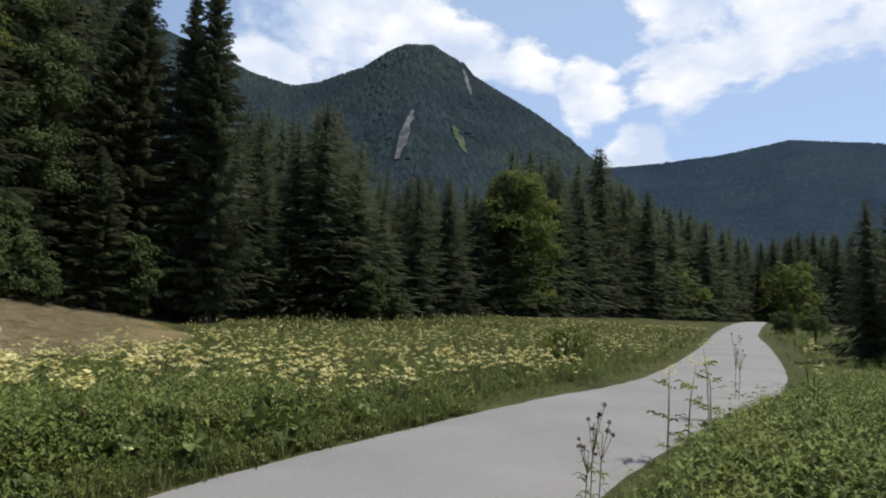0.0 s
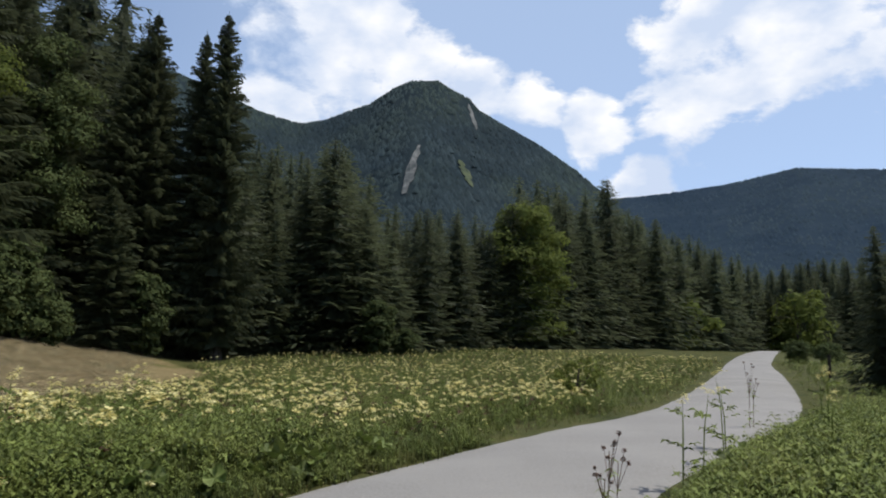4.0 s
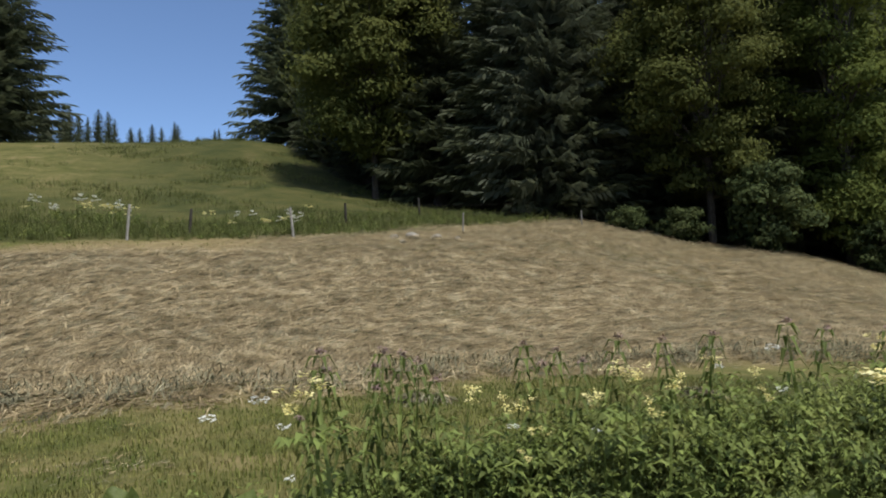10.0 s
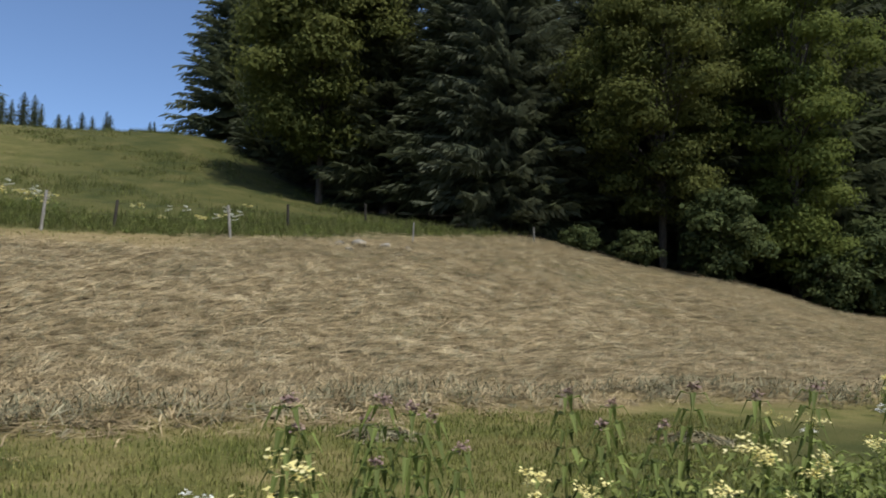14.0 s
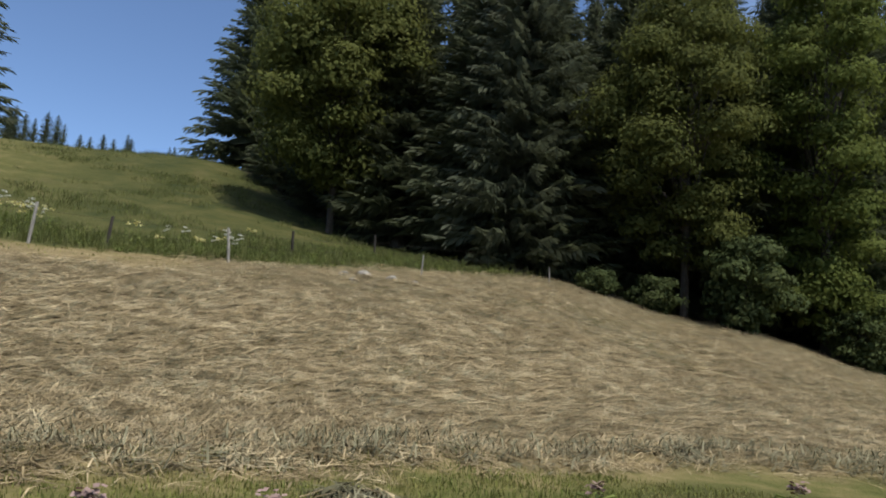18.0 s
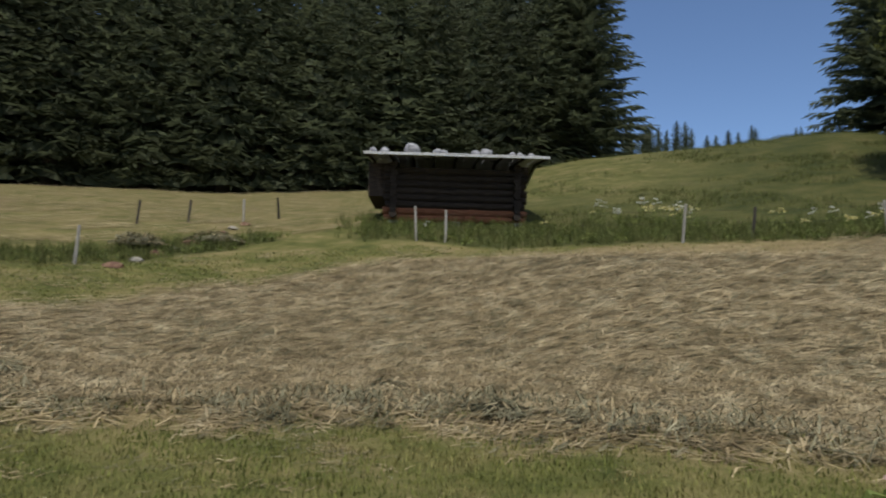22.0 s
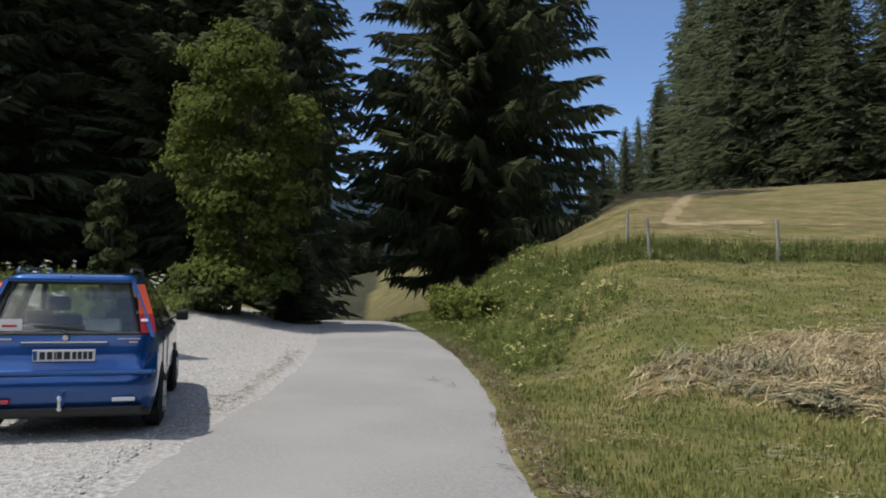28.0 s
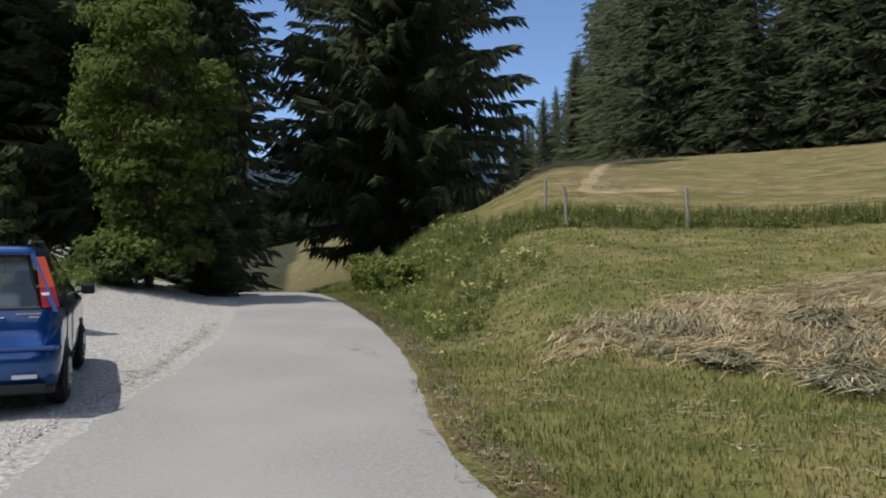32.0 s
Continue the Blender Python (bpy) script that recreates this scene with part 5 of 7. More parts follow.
x, y, pos, turn, rng = sprinkle(70000, -25, 130, 1.2, 11, 146, edge_keep)
scatter("edge_grass", [tuft(81, 10, .20), tuft(82, 12, .15), herb(83, .22, leaves=16, size=.06), tuft(84, 8, .26), herb(85, .16, leaves=12, size=.07)], pos, rng.uniform(.6, 1.2, len(x)), turn, "short grass and weeds fringing the asphalt", "grass", 8)
x, y, pos, turn, rng = sprinkle(1500, 50, 135, 1.6, 4.2, 147, lambda x, y: herb_keep(x, y))
scatter("verge_herbs", HERBS, pos, rng.uniform(.45, .75, len(x)), turn, "leafy roadside herbs beside the lane", "wild plants", 9)
x, y, pos, turn, rng = sprinkle(24000, 130, 182, 3, 20, 148, lambda x, y: edge_keep(x, y) * smooth_step(.5, .15, road_gap(x, y) - ROAD_HALF))
pos[:, 2] += .015
scatter("edge_litter", [hay_clump(86, BROWN, 9, .05, .01, .09, 1.5), hay_clump(87, GREY, 8, .10, .012, .09, 1.5), hay_clump(88, BROWN, 7, .04, .01, .08, 1.5)], pos, rng.uniform(.7, 1.2, len(x)), turn, "dry brown litter along the lane's edge", "litter", 10)
x, y, pos, turn, rng = sprinkle(240, 160, 182, 9.0, 12.5, 149, lambda x, y: np.exp(-((x + 4.6) / .5) ** 2 - ((y + 10.9) / .35) ** 2))
pos[:, 2] = road_level(x, y) + .045
scatter("straw", [hay_clump(89, STRAW, 8, .16, .01, .09, 1.2)], pos, rng.uniform(.7, 1.2, len(x)), turn, "wisp of pale straw fallen on the asphalt", "straw", 11)


# tall grass along and beyond the fences
def fence_grass(x, y):
    hay, lush, woods = zones(x, y)
    b, r = bearing_range(x, y)
    return lush * (1 - woods) * (b > 46) * (r > 12)


def strip_grass(x, y):
    gap, south = line_gap(x, y, FENCE), line_gap(x, y, FENCE_SOUTH)
    near = smooth_step(7, 2.5, gap) * (gap > -.6) + smooth_step(3.4, 2.4, south) * (south > -.5)
    return fence_grass(x, y) * np.clip(near, 0, 1)


x, y, pos, turn, rng = sprinkle(26000, 44, 172, 16, 36, 111, strip_grass)
scatter("tall_grass", [tuft(41, 14, .34), tuft(42, 14, .42), tuft(43, 12, .5), herb(44, .4, leaves=14), tuft(45, 14, .38)], pos, rng.uniform(.6, 1.15, len(x)), turn, "tall unmown grass along the fence", "grass", 3)
x, y, pos, turn, rng = sprinkle(9000, 60, 112, 28, 66, 112, lambda x, y: fence_grass(x, y) * smooth_step(-.2, .6, fbm(x, y, .35, 3.0)))
scatter("tall_grass", [tuft(46, 16, .22, w=.02, spread=.2), tuft(47, 16, .26, w=.02, spread=.2)], pos, rng.uniform(.7, 1.3, len(x)), turn, "unmown grass on the hillside", "grass", 4)
x, y, pos, turn, rng = sprinkle(340, 76, 112, 23, 30, 113, lambda x, y: fence_grass(x, y) * smooth_step(0.1, 0.7, fbm(x, y, 0.5, 2.0)))
scatter("meadow_flowers", [herb(47, .75, WHITE), herb(48, .7, CREAM)], pos, rng.uniform(.8, 1.3, len(x)), turn, "white umbels standing in the tall grass", "wild flowers", 5)


# short cut grass near the lane
def cut_keep(x, y):
    g = road_gap(x, y) - ROAD_HALF
    return (g > 0.08 + 0.10 * fbm(x, y, 4.0, 1.0)) * west_side(x, y) * (1 - 0.75 * hay_weight(x, y)) * smooth_step(-0.6, 0.3, 0.5 + 0.5 * fbm(x, y, 1.1, 8.0))


CUT = [tuft(51, 9, .055, STUB, .07, .008), tuft(52, 9, .07, STUB, .08, .009), tuft(53, 8, .045, STUB, .08, .008)]
x, y, pos, turn, rng = sprinkle(15000, 40, 178, 1.6, 11, 121, cut_keep)
scatter("cut_grass", CUT, pos, rng.uniform(.8, 1.5, len(x)), turn, "short yellow-green cut grass beside the lane", "grass", 6, slope_of(x, y))
x, y, pos, turn, rng = sprinkle(12000, 60, 178, 11, 24, 122, cut_keep)
scatter("cut_grass", [tuft(54, 8, .065, STUB, .12, .014), tuft(55, 8, .055, STUB, .12, .014)], pos, rng.uniform(.8, 1.5, len(x)), turn, "short yellow-green cut grass on the meadow", "grass", 7, slope_of(x, y))


# hay: loose stalks lying along the slope
def hay_field(x, y):
    """The spread hay inside the raked row."""
    b, r = bearing_range(x, y)
    return hay_weight(x, y) * (0.25 + 0.75 * smooth_step(0.9, 1.6, r - table(HAY_IN, b)))


def hay_scatter(n, b0, b1, r0, r1, seed, pats, s0, s1, label, keep=hay_field):
    x, y, pos, turn, rng = sprinkle(n, b0, b1, r0, r1, seed, keep)
    b, r = bearing_range(x, y)
    turn = np.radians(b) + rng.normal(0, .2, len(x))
    pos[:, 2] += 0.012
    scatter("hay", pats, pos, rng.uniform(s0, s1, len(x)), turn, label, "hay", seed, slope_of(x, y))


HAY = [hay_clump(61, turn=.5, length=.30), hay_clump(62, turn=.4, length=.34, lift=.06), hay_clump(63, GREY, turn=.6, length=.24), hay_clump(64, n=10, lift=.09, turn=.7)]
hay_scatter(15000, 44, 166, 7.5, 13, 131, HAY, .8, 1.3, "pale dry hay lying where it was mown")
hay_scatter(18000, 14, 150, 13, 22, 132, [hay_clump(65, n=12, spread=.34, length=.30, turn=.5, lift=.06), hay_clump(66, n=12, spread=.34, length=.34, turn=.4, lift=.06), hay_clump(67, GREY, n=12, spread=.34, length=.30, turn=.6, lift=.06), hay_clump(78, n=9, spread=.30, length=.6, turn=.25), hay_clump(80, n=7, spread=.25, length=.75, turn=.2, lift=.07)], .8, 1.4, "pale dry hay lying where it was mown")
hay_scatter(13000, 20, 80, 22, 45, 133, [hay_clump(68, n=12, spread=.5, length=.42, turn=.5, lift=.07), hay_clump(69, n=12, spread=.5, length=.5, turn=.4, lift=.07), hay_clump(79, GREY, n=12, spread=.5, length=.42, turn=.5, lift=.07)], 1.0, 1.6, "pale dry hay lying where it was mown")


def windrow(x, y):
    b, r = bearing_range(x, y)
    return hay_weight(x, y) * np.exp(-((r - table(HAY_IN, b) - 0.75) / 0.6) ** 2) * (0.55 + 0.45 * fbm(x, y, 1.7, 3.0))


ROWHAY = [hay_clump(71, GREY, 18, .27, .13, .14, 1.2), hay_clump(72, GREY, 18, .25, .15, .14, 1.0), hay_clump(73, GREY, 16, .28, .12, .15, 1.2), hay_clump(74, GREY, 16, .22, .14, .15, 1.4), hay_clump(77, STRAW, 10, .24, .09, .15, 1.2)]
hay_scatter(26000, 24, 166, 8, 32, 134, ROWHAY, .8, 1.35, "greyish half-dry hay raked into a row", windrow)


def straw_rows(x, y):
    hay, lush, woods = zones(x, y)
    b, r = bearing_range(x, y)
    return hay * (r > 22) * (1 - lush)


hay_scatter(9000, 112, 172, 22, 60, 135, [hay_clump(74, n=8, spread=.4, length=1.0, turn=.3)], 1.1, 1.9, "pale straw rows on the mown slope", straw_rows)


def cuttings(x, y):
    g = road_gap(x, y) - ROAD_HALF
    return (g > .15) * west_side(x, y) * (1 - hay_weight(x, y)) * smooth_step(-.1, .7, fbm(x, y, 1.3, 2.5) + .5 * fbm(x, y, 4.1, 1.5)) * (1 - zones(x, y)[1])


hay_scatter(7500, 95, 178, 5, 24, 136, [hay_clump(75, n=9, spread=.2, length=.16, lift=.015), hay_clump(76, GREY, n=9, spread=.2, length=.18, lift=.015)], .7, 1.1, "dry cuttings strewn over the mown bank", cuttings)


# small heaps of hay
def hay_heap(x, y, w, h, seed, label="tousled heap of greyish hay on the mown meadow"):
    rng = random.Random(seed)
    p = Pattern()
    for _ in range(int(420 * w)):
        a, q = rng.uniform(0, 6.28), math.sqrt(rng.random())
        px, py = w * q * math.cos(a), w * .6 * q * math.sin(a)
        z = h * (1 - q * q) * rng.uniform(.4, 1.1)
        b, L = rng.uniform(0, 6.28), rng.uniform(.12, .3)
        k = len(p.v)
        wd = .009
        dx, dy = math.cos(b), math.sin(b)
        p.v += [(px - dx * L - dy * wd, py - dy * L + dx * wd, max(0, z - rng.uniform(0, .10))), (px - dx * L + dy * wd, py - dy * L - dx * wd, max(0, z - rng.uniform(0, .08))), (px + dy * wd, py - dx * wd, z + .03),
                (px - dy * wd, py + dx * wd, z + .03), (px + dx * L, py + dy * L, max(0, z - rng.uniform(-.05, .12)))]
        p.f += [(k, k + 1, k + 2), (k, k + 2, k + 3), (k + 3, k + 2, k + 4)]
        p.m += [0 if rng.random() < .8 else 1] * 3
    # packed core
    core = []
    for i in range(5):
        f = i / 4
        for k in range(12):
            a = k * math.tau / 12
            q = math.cos(f * 1.45) * rng.uniform(.72, .95)
            core.append((w * .8 * q * math.cos(a), w * .48 * q * math.sin(a), h * .72 * math.sin(f * 1.5) - .02))
    k0 = len(p.v)
    p.v += core
    for i in range(4):
        for k in range(12):
            a, b = k0 + i * 12 + k, k0 + i * 12 + (k + 1) % 12
            p.f += [(a, b, b + 12), (a, b + 12, a + 12)]
            p.m += [0, 0]
    v, f, m = p.arrays()
    ob = mesh_object("mound", v, f, [M_HAY_GREY, M_STRAW])
    ob.data.polygons.foreach_set("material_index", m.astype(np.int32))
    ob.matrix_basis = pose(x, y, ground_z(x, y) - .02, 0, 0, rng.uniform(-25, 25) + 60)
    tagged(ob, label, "hay heap", "heaps of hay")


for k, (x, y, w, h) in enumerate(((-6.6, -7.9, .6, .10), (-7.5, -6.9, .9, .18), (-8.9, -9.4, .8, .22), (-9.8, -8.9, .9, .18), (-12.6, -3.8, .5, .14), (-10.5, 3.4, .5, .15), (-8.8, 6.8, .5, .13), (-12.2, 9.6, .45, .16),
                                  (-11.0, -1.6, .5, .13), (-21.5, -16.8, 1.6, .45), (-23.6, -15.6, 1.4, .4))):
    hay_heap(*(south(x, y) if y < 0 else (x, y)), w, h, 300 + k)


# ---- single plants near the walk ----
def plant_parts(name, pats, label, category, group):
    """A plant with its stem and leaves, and its flower head, as parts."""
    root = new(name)
    for pname, arr, mats in pats:
        v, f, m = arr
        ob = mesh_object(pname, v, f, mats, root)
        if len(mats) > 1:
            ob.data.polygons.foreach_set("material_index", m.astype(np.int32))
    return tagged(root, label, category, group)


def split(p, keys, mats):
    """Triangles of some materials only."""
    v, f, m = p
    sel = np.isin(m, keys)
    ids = np.unique(f[sel])
    back = np.zeros(len(v), int)
    back[ids] = np.arange(len(ids))
    return v[ids], back[f[sel]], np.zeros(sel.sum(), int)


def agrimony(seed, h=1.05, flower=PINK, size=.02):
    """A straight stem with whorls of hanging narrow leaves and a dense head."""
    rng = random.Random(seed)
    p = Pattern()
    lx, ly = rng.gauss(0, .05), rng.gauss(0, .05)
    for a in (0, 2.1, 4.2):
        p.blade(.006 * math.cos(a), .006 * math.sin(a), h, .014, math.hypot(lx, ly), math.atan2(ly, lx), LEAF)
    for i in range(11):
        f = .22 + .755 * i / 10
        for k in range(4):
            a = k * 1.57 + i * .8 + rng.uniform(-.3, .3)
            q = .125 * (1.15 - .35 * f) * rng.uniform(.8, 1.2)
            p.leaf((lx * f * f, ly * f * f, h * f), (math.cos(a), math.sin(a), .15), q, q * .27, LEAF, .95)
    p.head((lx, ly, h + .01), .026, 56, size * .42, flower, rng, .7)
    return p.arrays()


def meadowsweet(seed, h=1.05, flower=CREAM):
    rng = random.Random(seed)
    p = Pattern()
    lx, ly = rng.gauss(0, .08), rng.gauss(0, .08)
    for a in (0, 2.1, 4.2):
        p.blade(.005 * math.cos(a), .005 * math.sin(a), h, .012, math.hypot(lx, ly), math.atan2(ly, lx), LEAF)
    for i in range(9):
        f = rng.uniform(.1, .85)
        a = rng.uniform(0, 6.28)
        for j in range(3):
            q = .15 * rng.uniform(.7, 1.2)
            o = Vector((lx * f * f, ly * f * f, h * f)) + Vector((math.cos(a), math.sin(a), .3)) * .07 * j
            p.leaf(o, (math.cos(a + .9 * (j - 1)), math.sin(a + .9 * (j - 1)), .3), q, q * .45, LEAF, .3)
    for k in range(5):
        p.head((lx + rng.gauss(0, .045), ly + rng.gauss(0, .045), h + rng.uniform(-.05, .06)), .032, 18, .0095, flower, rng, .6)
    return p.arrays()


def umbel(seed, h=.9):
    rng = random.Random(seed)
    p = Pattern()
    p.blade(0, 0, h, .010, .05, rng.uniform(0, 6), LEAF)
    for k in range(5):
        a = rng.uniform(0, 6.28)
        p.leaf((0, 0, h * rng.uniform(.1, .5)), (math.cos(a), math.sin(a), .4), .2, .1, LEAF, .3)
    for k in range(9):
        a = k * .7
        p.head((.03 + .034 * math.cos(a), .034 * math.sin(a), h + .012 * math.cos(a * 2)), .012, 9, .006, WHITE, rng, .4)
    return p.arrays()


def plant_kind(name, maker, seeds, flower, fm, label, category, group, heads=1):
    out = []
    for s in seeds:
        arr = maker(s)
        v, f, m = split(arr, [flower], None)
        each = len(f) // heads
        pieces = [("stem", split(arr, [LEAF], None), [M_LEAF])]
        for k in range(heads):
            t = f[k * each:(k + 1) * each]
            pieces.append(("flower_head", (v[t.min():t.max() + 1], t - t.min(), m[:each]), [fm]))
        out.append(plant_parts(name, pieces, label, category, group))
    return out


def put_plants(masters, spots, rng):
    """The first copies are the masters themselves."""
    for k, (x, y, s) in enumerate(spots):
        m = pose(x, y, ground_z(x, y) - .01, rng.uniform(-5, 5), rng.uniform(-5, 5), rng.uniform(0, 360)) @ Matrix.Diagonal((s, s, s, 1))
        if k < len(masters):
            masters[k].matrix_basis = m
        else:
            copy_thing(masters[k % len(masters)], m)


_r = random.Random(77)
put_plants(plant_kind("hemp_agrimony", agrimony, (1, 2, 3, 4), PINK, M_PINK, "tall roadside plant with drooping leaves and a dusky pink head", "wild plant", "pink-headed plants"),
           [(-5.55, .61, 1.10), (-5.47, .94, 1.09), (-5.34, 1.06, 1.07), (-5.59, 2.14, 1.08), (-5.2, .72, .82), (-5.5, .82, .92), (-5.42, 1.2, .95), (-5.3, 1.3, .85), (-5.62, 1.05, .9), (-5.2, .5, .7), (-5.4, 2.0, .9), (-5.5, 2.4, .95),
            (-5.3, 2.6, 1.0), (-5.2, 2.25, .9), (-5.05, 3.05, 1.0), (-5.12, 3.3, 1.02), (-5.0, 4.25, 1.05), (-5.2, 4.5, 1.0), (-4.8, 4.9, 1.0), (-4.7, 6.4, 1.05)], _r)
put_plants(plant_kind("meadowsweet", meadowsweet, (11, 12, 13, 14), CREAM, M_CREAM, "meadowsweet with a frothy cream flower head", "wild plant", "cream-flowered plants", 5),
           [(-4.5, .40, 1.0), (-4.56, .46, 1.02), (-4.79, 1.24, .9), (-4.72, 1.32, .82), (-4.9, 1.55, .78), (-4.38, 2.09, .95), (-4.45, 1.95, .97), (-4.5, 2.2, .93), (-4.36, 2.3, .9), (-4.6, 2.35, .92), (-4.75, 1.75, .72), (-4.6, 1.5, .66),
            (-5.63, 4.08, .82), (-5.0, 3.4, .9), (-4.8, 3.62, .95), (-4.62, 3.2, .9), (-4.65, 4.8, 1.0), (-4.5, 4.6, .95), (-4.4, 5.1, 1.0), (-4.1, 4.3, .8), (-4.0, 5.5, 1.0), (-5.0, 6.2, 1.1), (-4.2, 6.6, 1.05),
            (-3.4, 6.4, 1.0), (-4.6, 7.4, 1.1), (-3.4, 7.8, 1.05), (-5.6, 7.0, 1.1), (-2.9, 8.6, 1.05), (-4.0, 9.0, 1.1), (-2.2, 9.8, 1.1), (-3.3, 10.6, 1.1), (-5.2, 9.6, 1.1), (2.3, 7.6, .9), (2.6, 7.9, .95), (3.4, 9.4, 1.0),
            (4.2, 8.4, 1.1), (4.9, 9.8, 1.1), (3.8, 10.6, 1.05), (5.4, 11.0, 1.1)], _r)
put_plants(plant_kind("umbel_plant", umbel, (21, 22, 23), WHITE, M_WHITE, "white-flowered umbel growing by the lane", "wild plant", "white umbels"),
           [(-4.81, .02, 1.1), (-4.95, -.08, 1.0), (-5.0, .2, .9), (-4.8, .3, .6), (-4.7, 1.5, .8), (-5.2, 3.6, 1.1), (-5.0, 3.95, 1.05), (-4.4, 3.4, .9), (-6.24, -4.78, .30), (-6.18, -4.72, .26), (-6.30, -4.70, .27), (-4.9, 2.2, .75)], _r)


def thistle(x, y, h, seed):
    """A dry stalk with dark ragged heads."""
    rng = random.Random(seed)
    root = new("thistle")
    bm = bmesh.new()
    rod(bm, (0, 0, 0), (.03, 0, h * .8), .0045, .003, 6)
    tops = []
    for k in range(4):
        a = rng.uniform(0, 6.28)
        q = Vector((.03 + .08 * math.cos(a), .08 * math.sin(a), h * rng.uniform(.75, 1.0)))
        rod(bm, (.02, 0, h * .5), q, .003, .002, 5)
        tops.append(q)
    part("stem", bm, M_BROWN, root)
    for q in tops:
        p = Pattern()
        p.head(q, .015, 40, .009, 0, rng, .9)
        v, f, _ = p.arrays()
        mesh_object("seed_head", v, f, M_BROWN, root)
    p = Pattern()
    for k in range(12):
        a, f = rng.uniform(0, 6.28), rng.uniform(.05, .7)
        p.leaf((.02 * f, 0, h * f), (math.cos(a), math.sin(a), .4), .12, .03, 0, .4)
    v, f, _ = p.arrays()
    mesh_object("leaves", v, f, M_LEAF, root)
    root.matrix_basis = pose(x, y, ground_z(x, y))
    tagged(root, "dry thistle with dark ragged heads at the lane's edge", "wild plant", "thistles")


for k, (x, y, h) in enumerate(((1.16, 5.80, .84), (1.26, 5.95, .7), (1.10, 5.7, .6), (5.2, 13.2, 1.2), (5.35, 13.4, 1.05), (.55, 4.75, .28))):
    thistle(x, y, h, 400 + k)


def butterbur_leaf(seed, r=.19):
    """A round toothed leaf, notched at its stalk and cupped."""
    rng = random.Random(seed)
    n = 22
    V = [(0, 0, 0)]
    F = []
    cup, wave = rng.uniform(.05, .35), rng.uniform(.02, .06)
    for ring, q in ((1, .5), (2, 1.0)):
        for k in range(n):
            a = 0.28 + (math.tau - .56) * k / (n - 1)
            w = r * q * (1 + (.06 * math.sin(a * 9 + seed) if ring == 2 else 0))
            V.append((w * math.cos(a), w * math.sin(a) * .92, cup * w * q + wave * math.sin(a * 5 + seed) * q - (.045 * r * q if k % 4 == 0 else 0)))
    for k in range(n - 1):
        F.append((0, 1 + k, 2 + k))
        F.append((1 + k, 1 + n + k, 2 + n + k, 2 + k))
    return V, F


BUTTER = []
for s in range(4):
    v, f = butterbur_leaf(s)
    me = bpy.data.meshes.new("leaf")
    me.from_pydata(v, [], f)
    me.materials.append(M_BUTTERBUR)
    me.polygons.foreach_set("use_smooth", [True] * len(f))
    BUTTER.append(me)


def butterbur(seed, n=5):
    rng = random.Random(seed)
    root = new("butterbur")
    for k in range(n):
        a = rng.uniform(0, 6.28)
        d, h = rng.uniform(.05, .28), rng.uniform(.14, .42)
        s = rng.uniform(.55, 1.05)
        tip = Vector((d * math.cos(a), d * math.sin(a), h))
        ob = new("leaf", rng.choice(BUTTER))
        ob.parent = root
        ob.matrix_basis = Matrix.Translation(tip) @ pose(0, 0, 0, rng.uniform(-35, 35), rng.uniform(-35, 35), rng.uniform(0, 360)) @ Matrix.Diagonal((s, s, s, 1))
        bm = bmesh.new()
        rod(bm, (0.02 * math.cos(a), 0.02 * math.sin(a), -.03), tip, .010, .007, 5)
        part("stalk", bm, M_LEAF, root)
    return tagged(root, "butterbur with large round leaves at the lane's edge", "wild plant", "butterburs")


_masters = [butterbur(s) for s in range(5)]
_spots = []
for k in range(92):
    f = k / 91
    i = int(np.argmin(np.abs(ROAD_LINE[:, 1] - (-.75 + 9.0 * f ** 1.3))))
    q = ROAD_LINE[i]
    t = ROAD_LINE[i + 1] - ROAD_LINE[i - 1]
    t /= np.linalg.norm(t)
    nrm = np.array((t[1], -t[0]))
    nrm = nrm if nrm[0] < 0 else -nrm
    d = ROAD_HALF + _r.uniform(.12, .5) + 1.0 * _r.random() ** 2
    _spots.append((*(q + nrm * d), _r.uniform(.6, 1.0)))
for k in range(12):
    _spots.append((3.6 + _r.uniform(-.4, 1.6), 6.4 + _r.uniform(0, 3.5), _r.uniform(.6, .9)))
for x, y in ((3.6, -8.3), (3.9, -8.0), (4.15, -8.5), (3.5, -8.9)):
    _spots.append((*south(x, y), .8))
put_plants(_masters, _spots, _r)
# one big leaf turned over, showing its pale underside
v, f = butterbur_leaf(9, .115)
_o = mesh_object("fallen_leaf", v, f, M_DEAD_LEAF, smooth=True)
_o.matrix_basis = pose(-4.62, 0.45, .16, 72, 20, 60)
tagged(_o, "large wilted leaf turned to its pale underside", "leaf")


# ---- fence posts ----
M_POST = material("weathered_post", [(0.20, 0.185, 0.165), (0.32, 0.30, 0.27), (0.44, 0.42, 0.38)], 9, 0.9, bump=0.6, bump_scale=30, stretch=(3, 3, .5), per_object=.25)
M_DARK_POST = material("dark_post", [(0.03, 0.026, 0.022), (0.07, 0.06, 0.05)], 9, 0.9, bump=0.5, bump_scale=30)


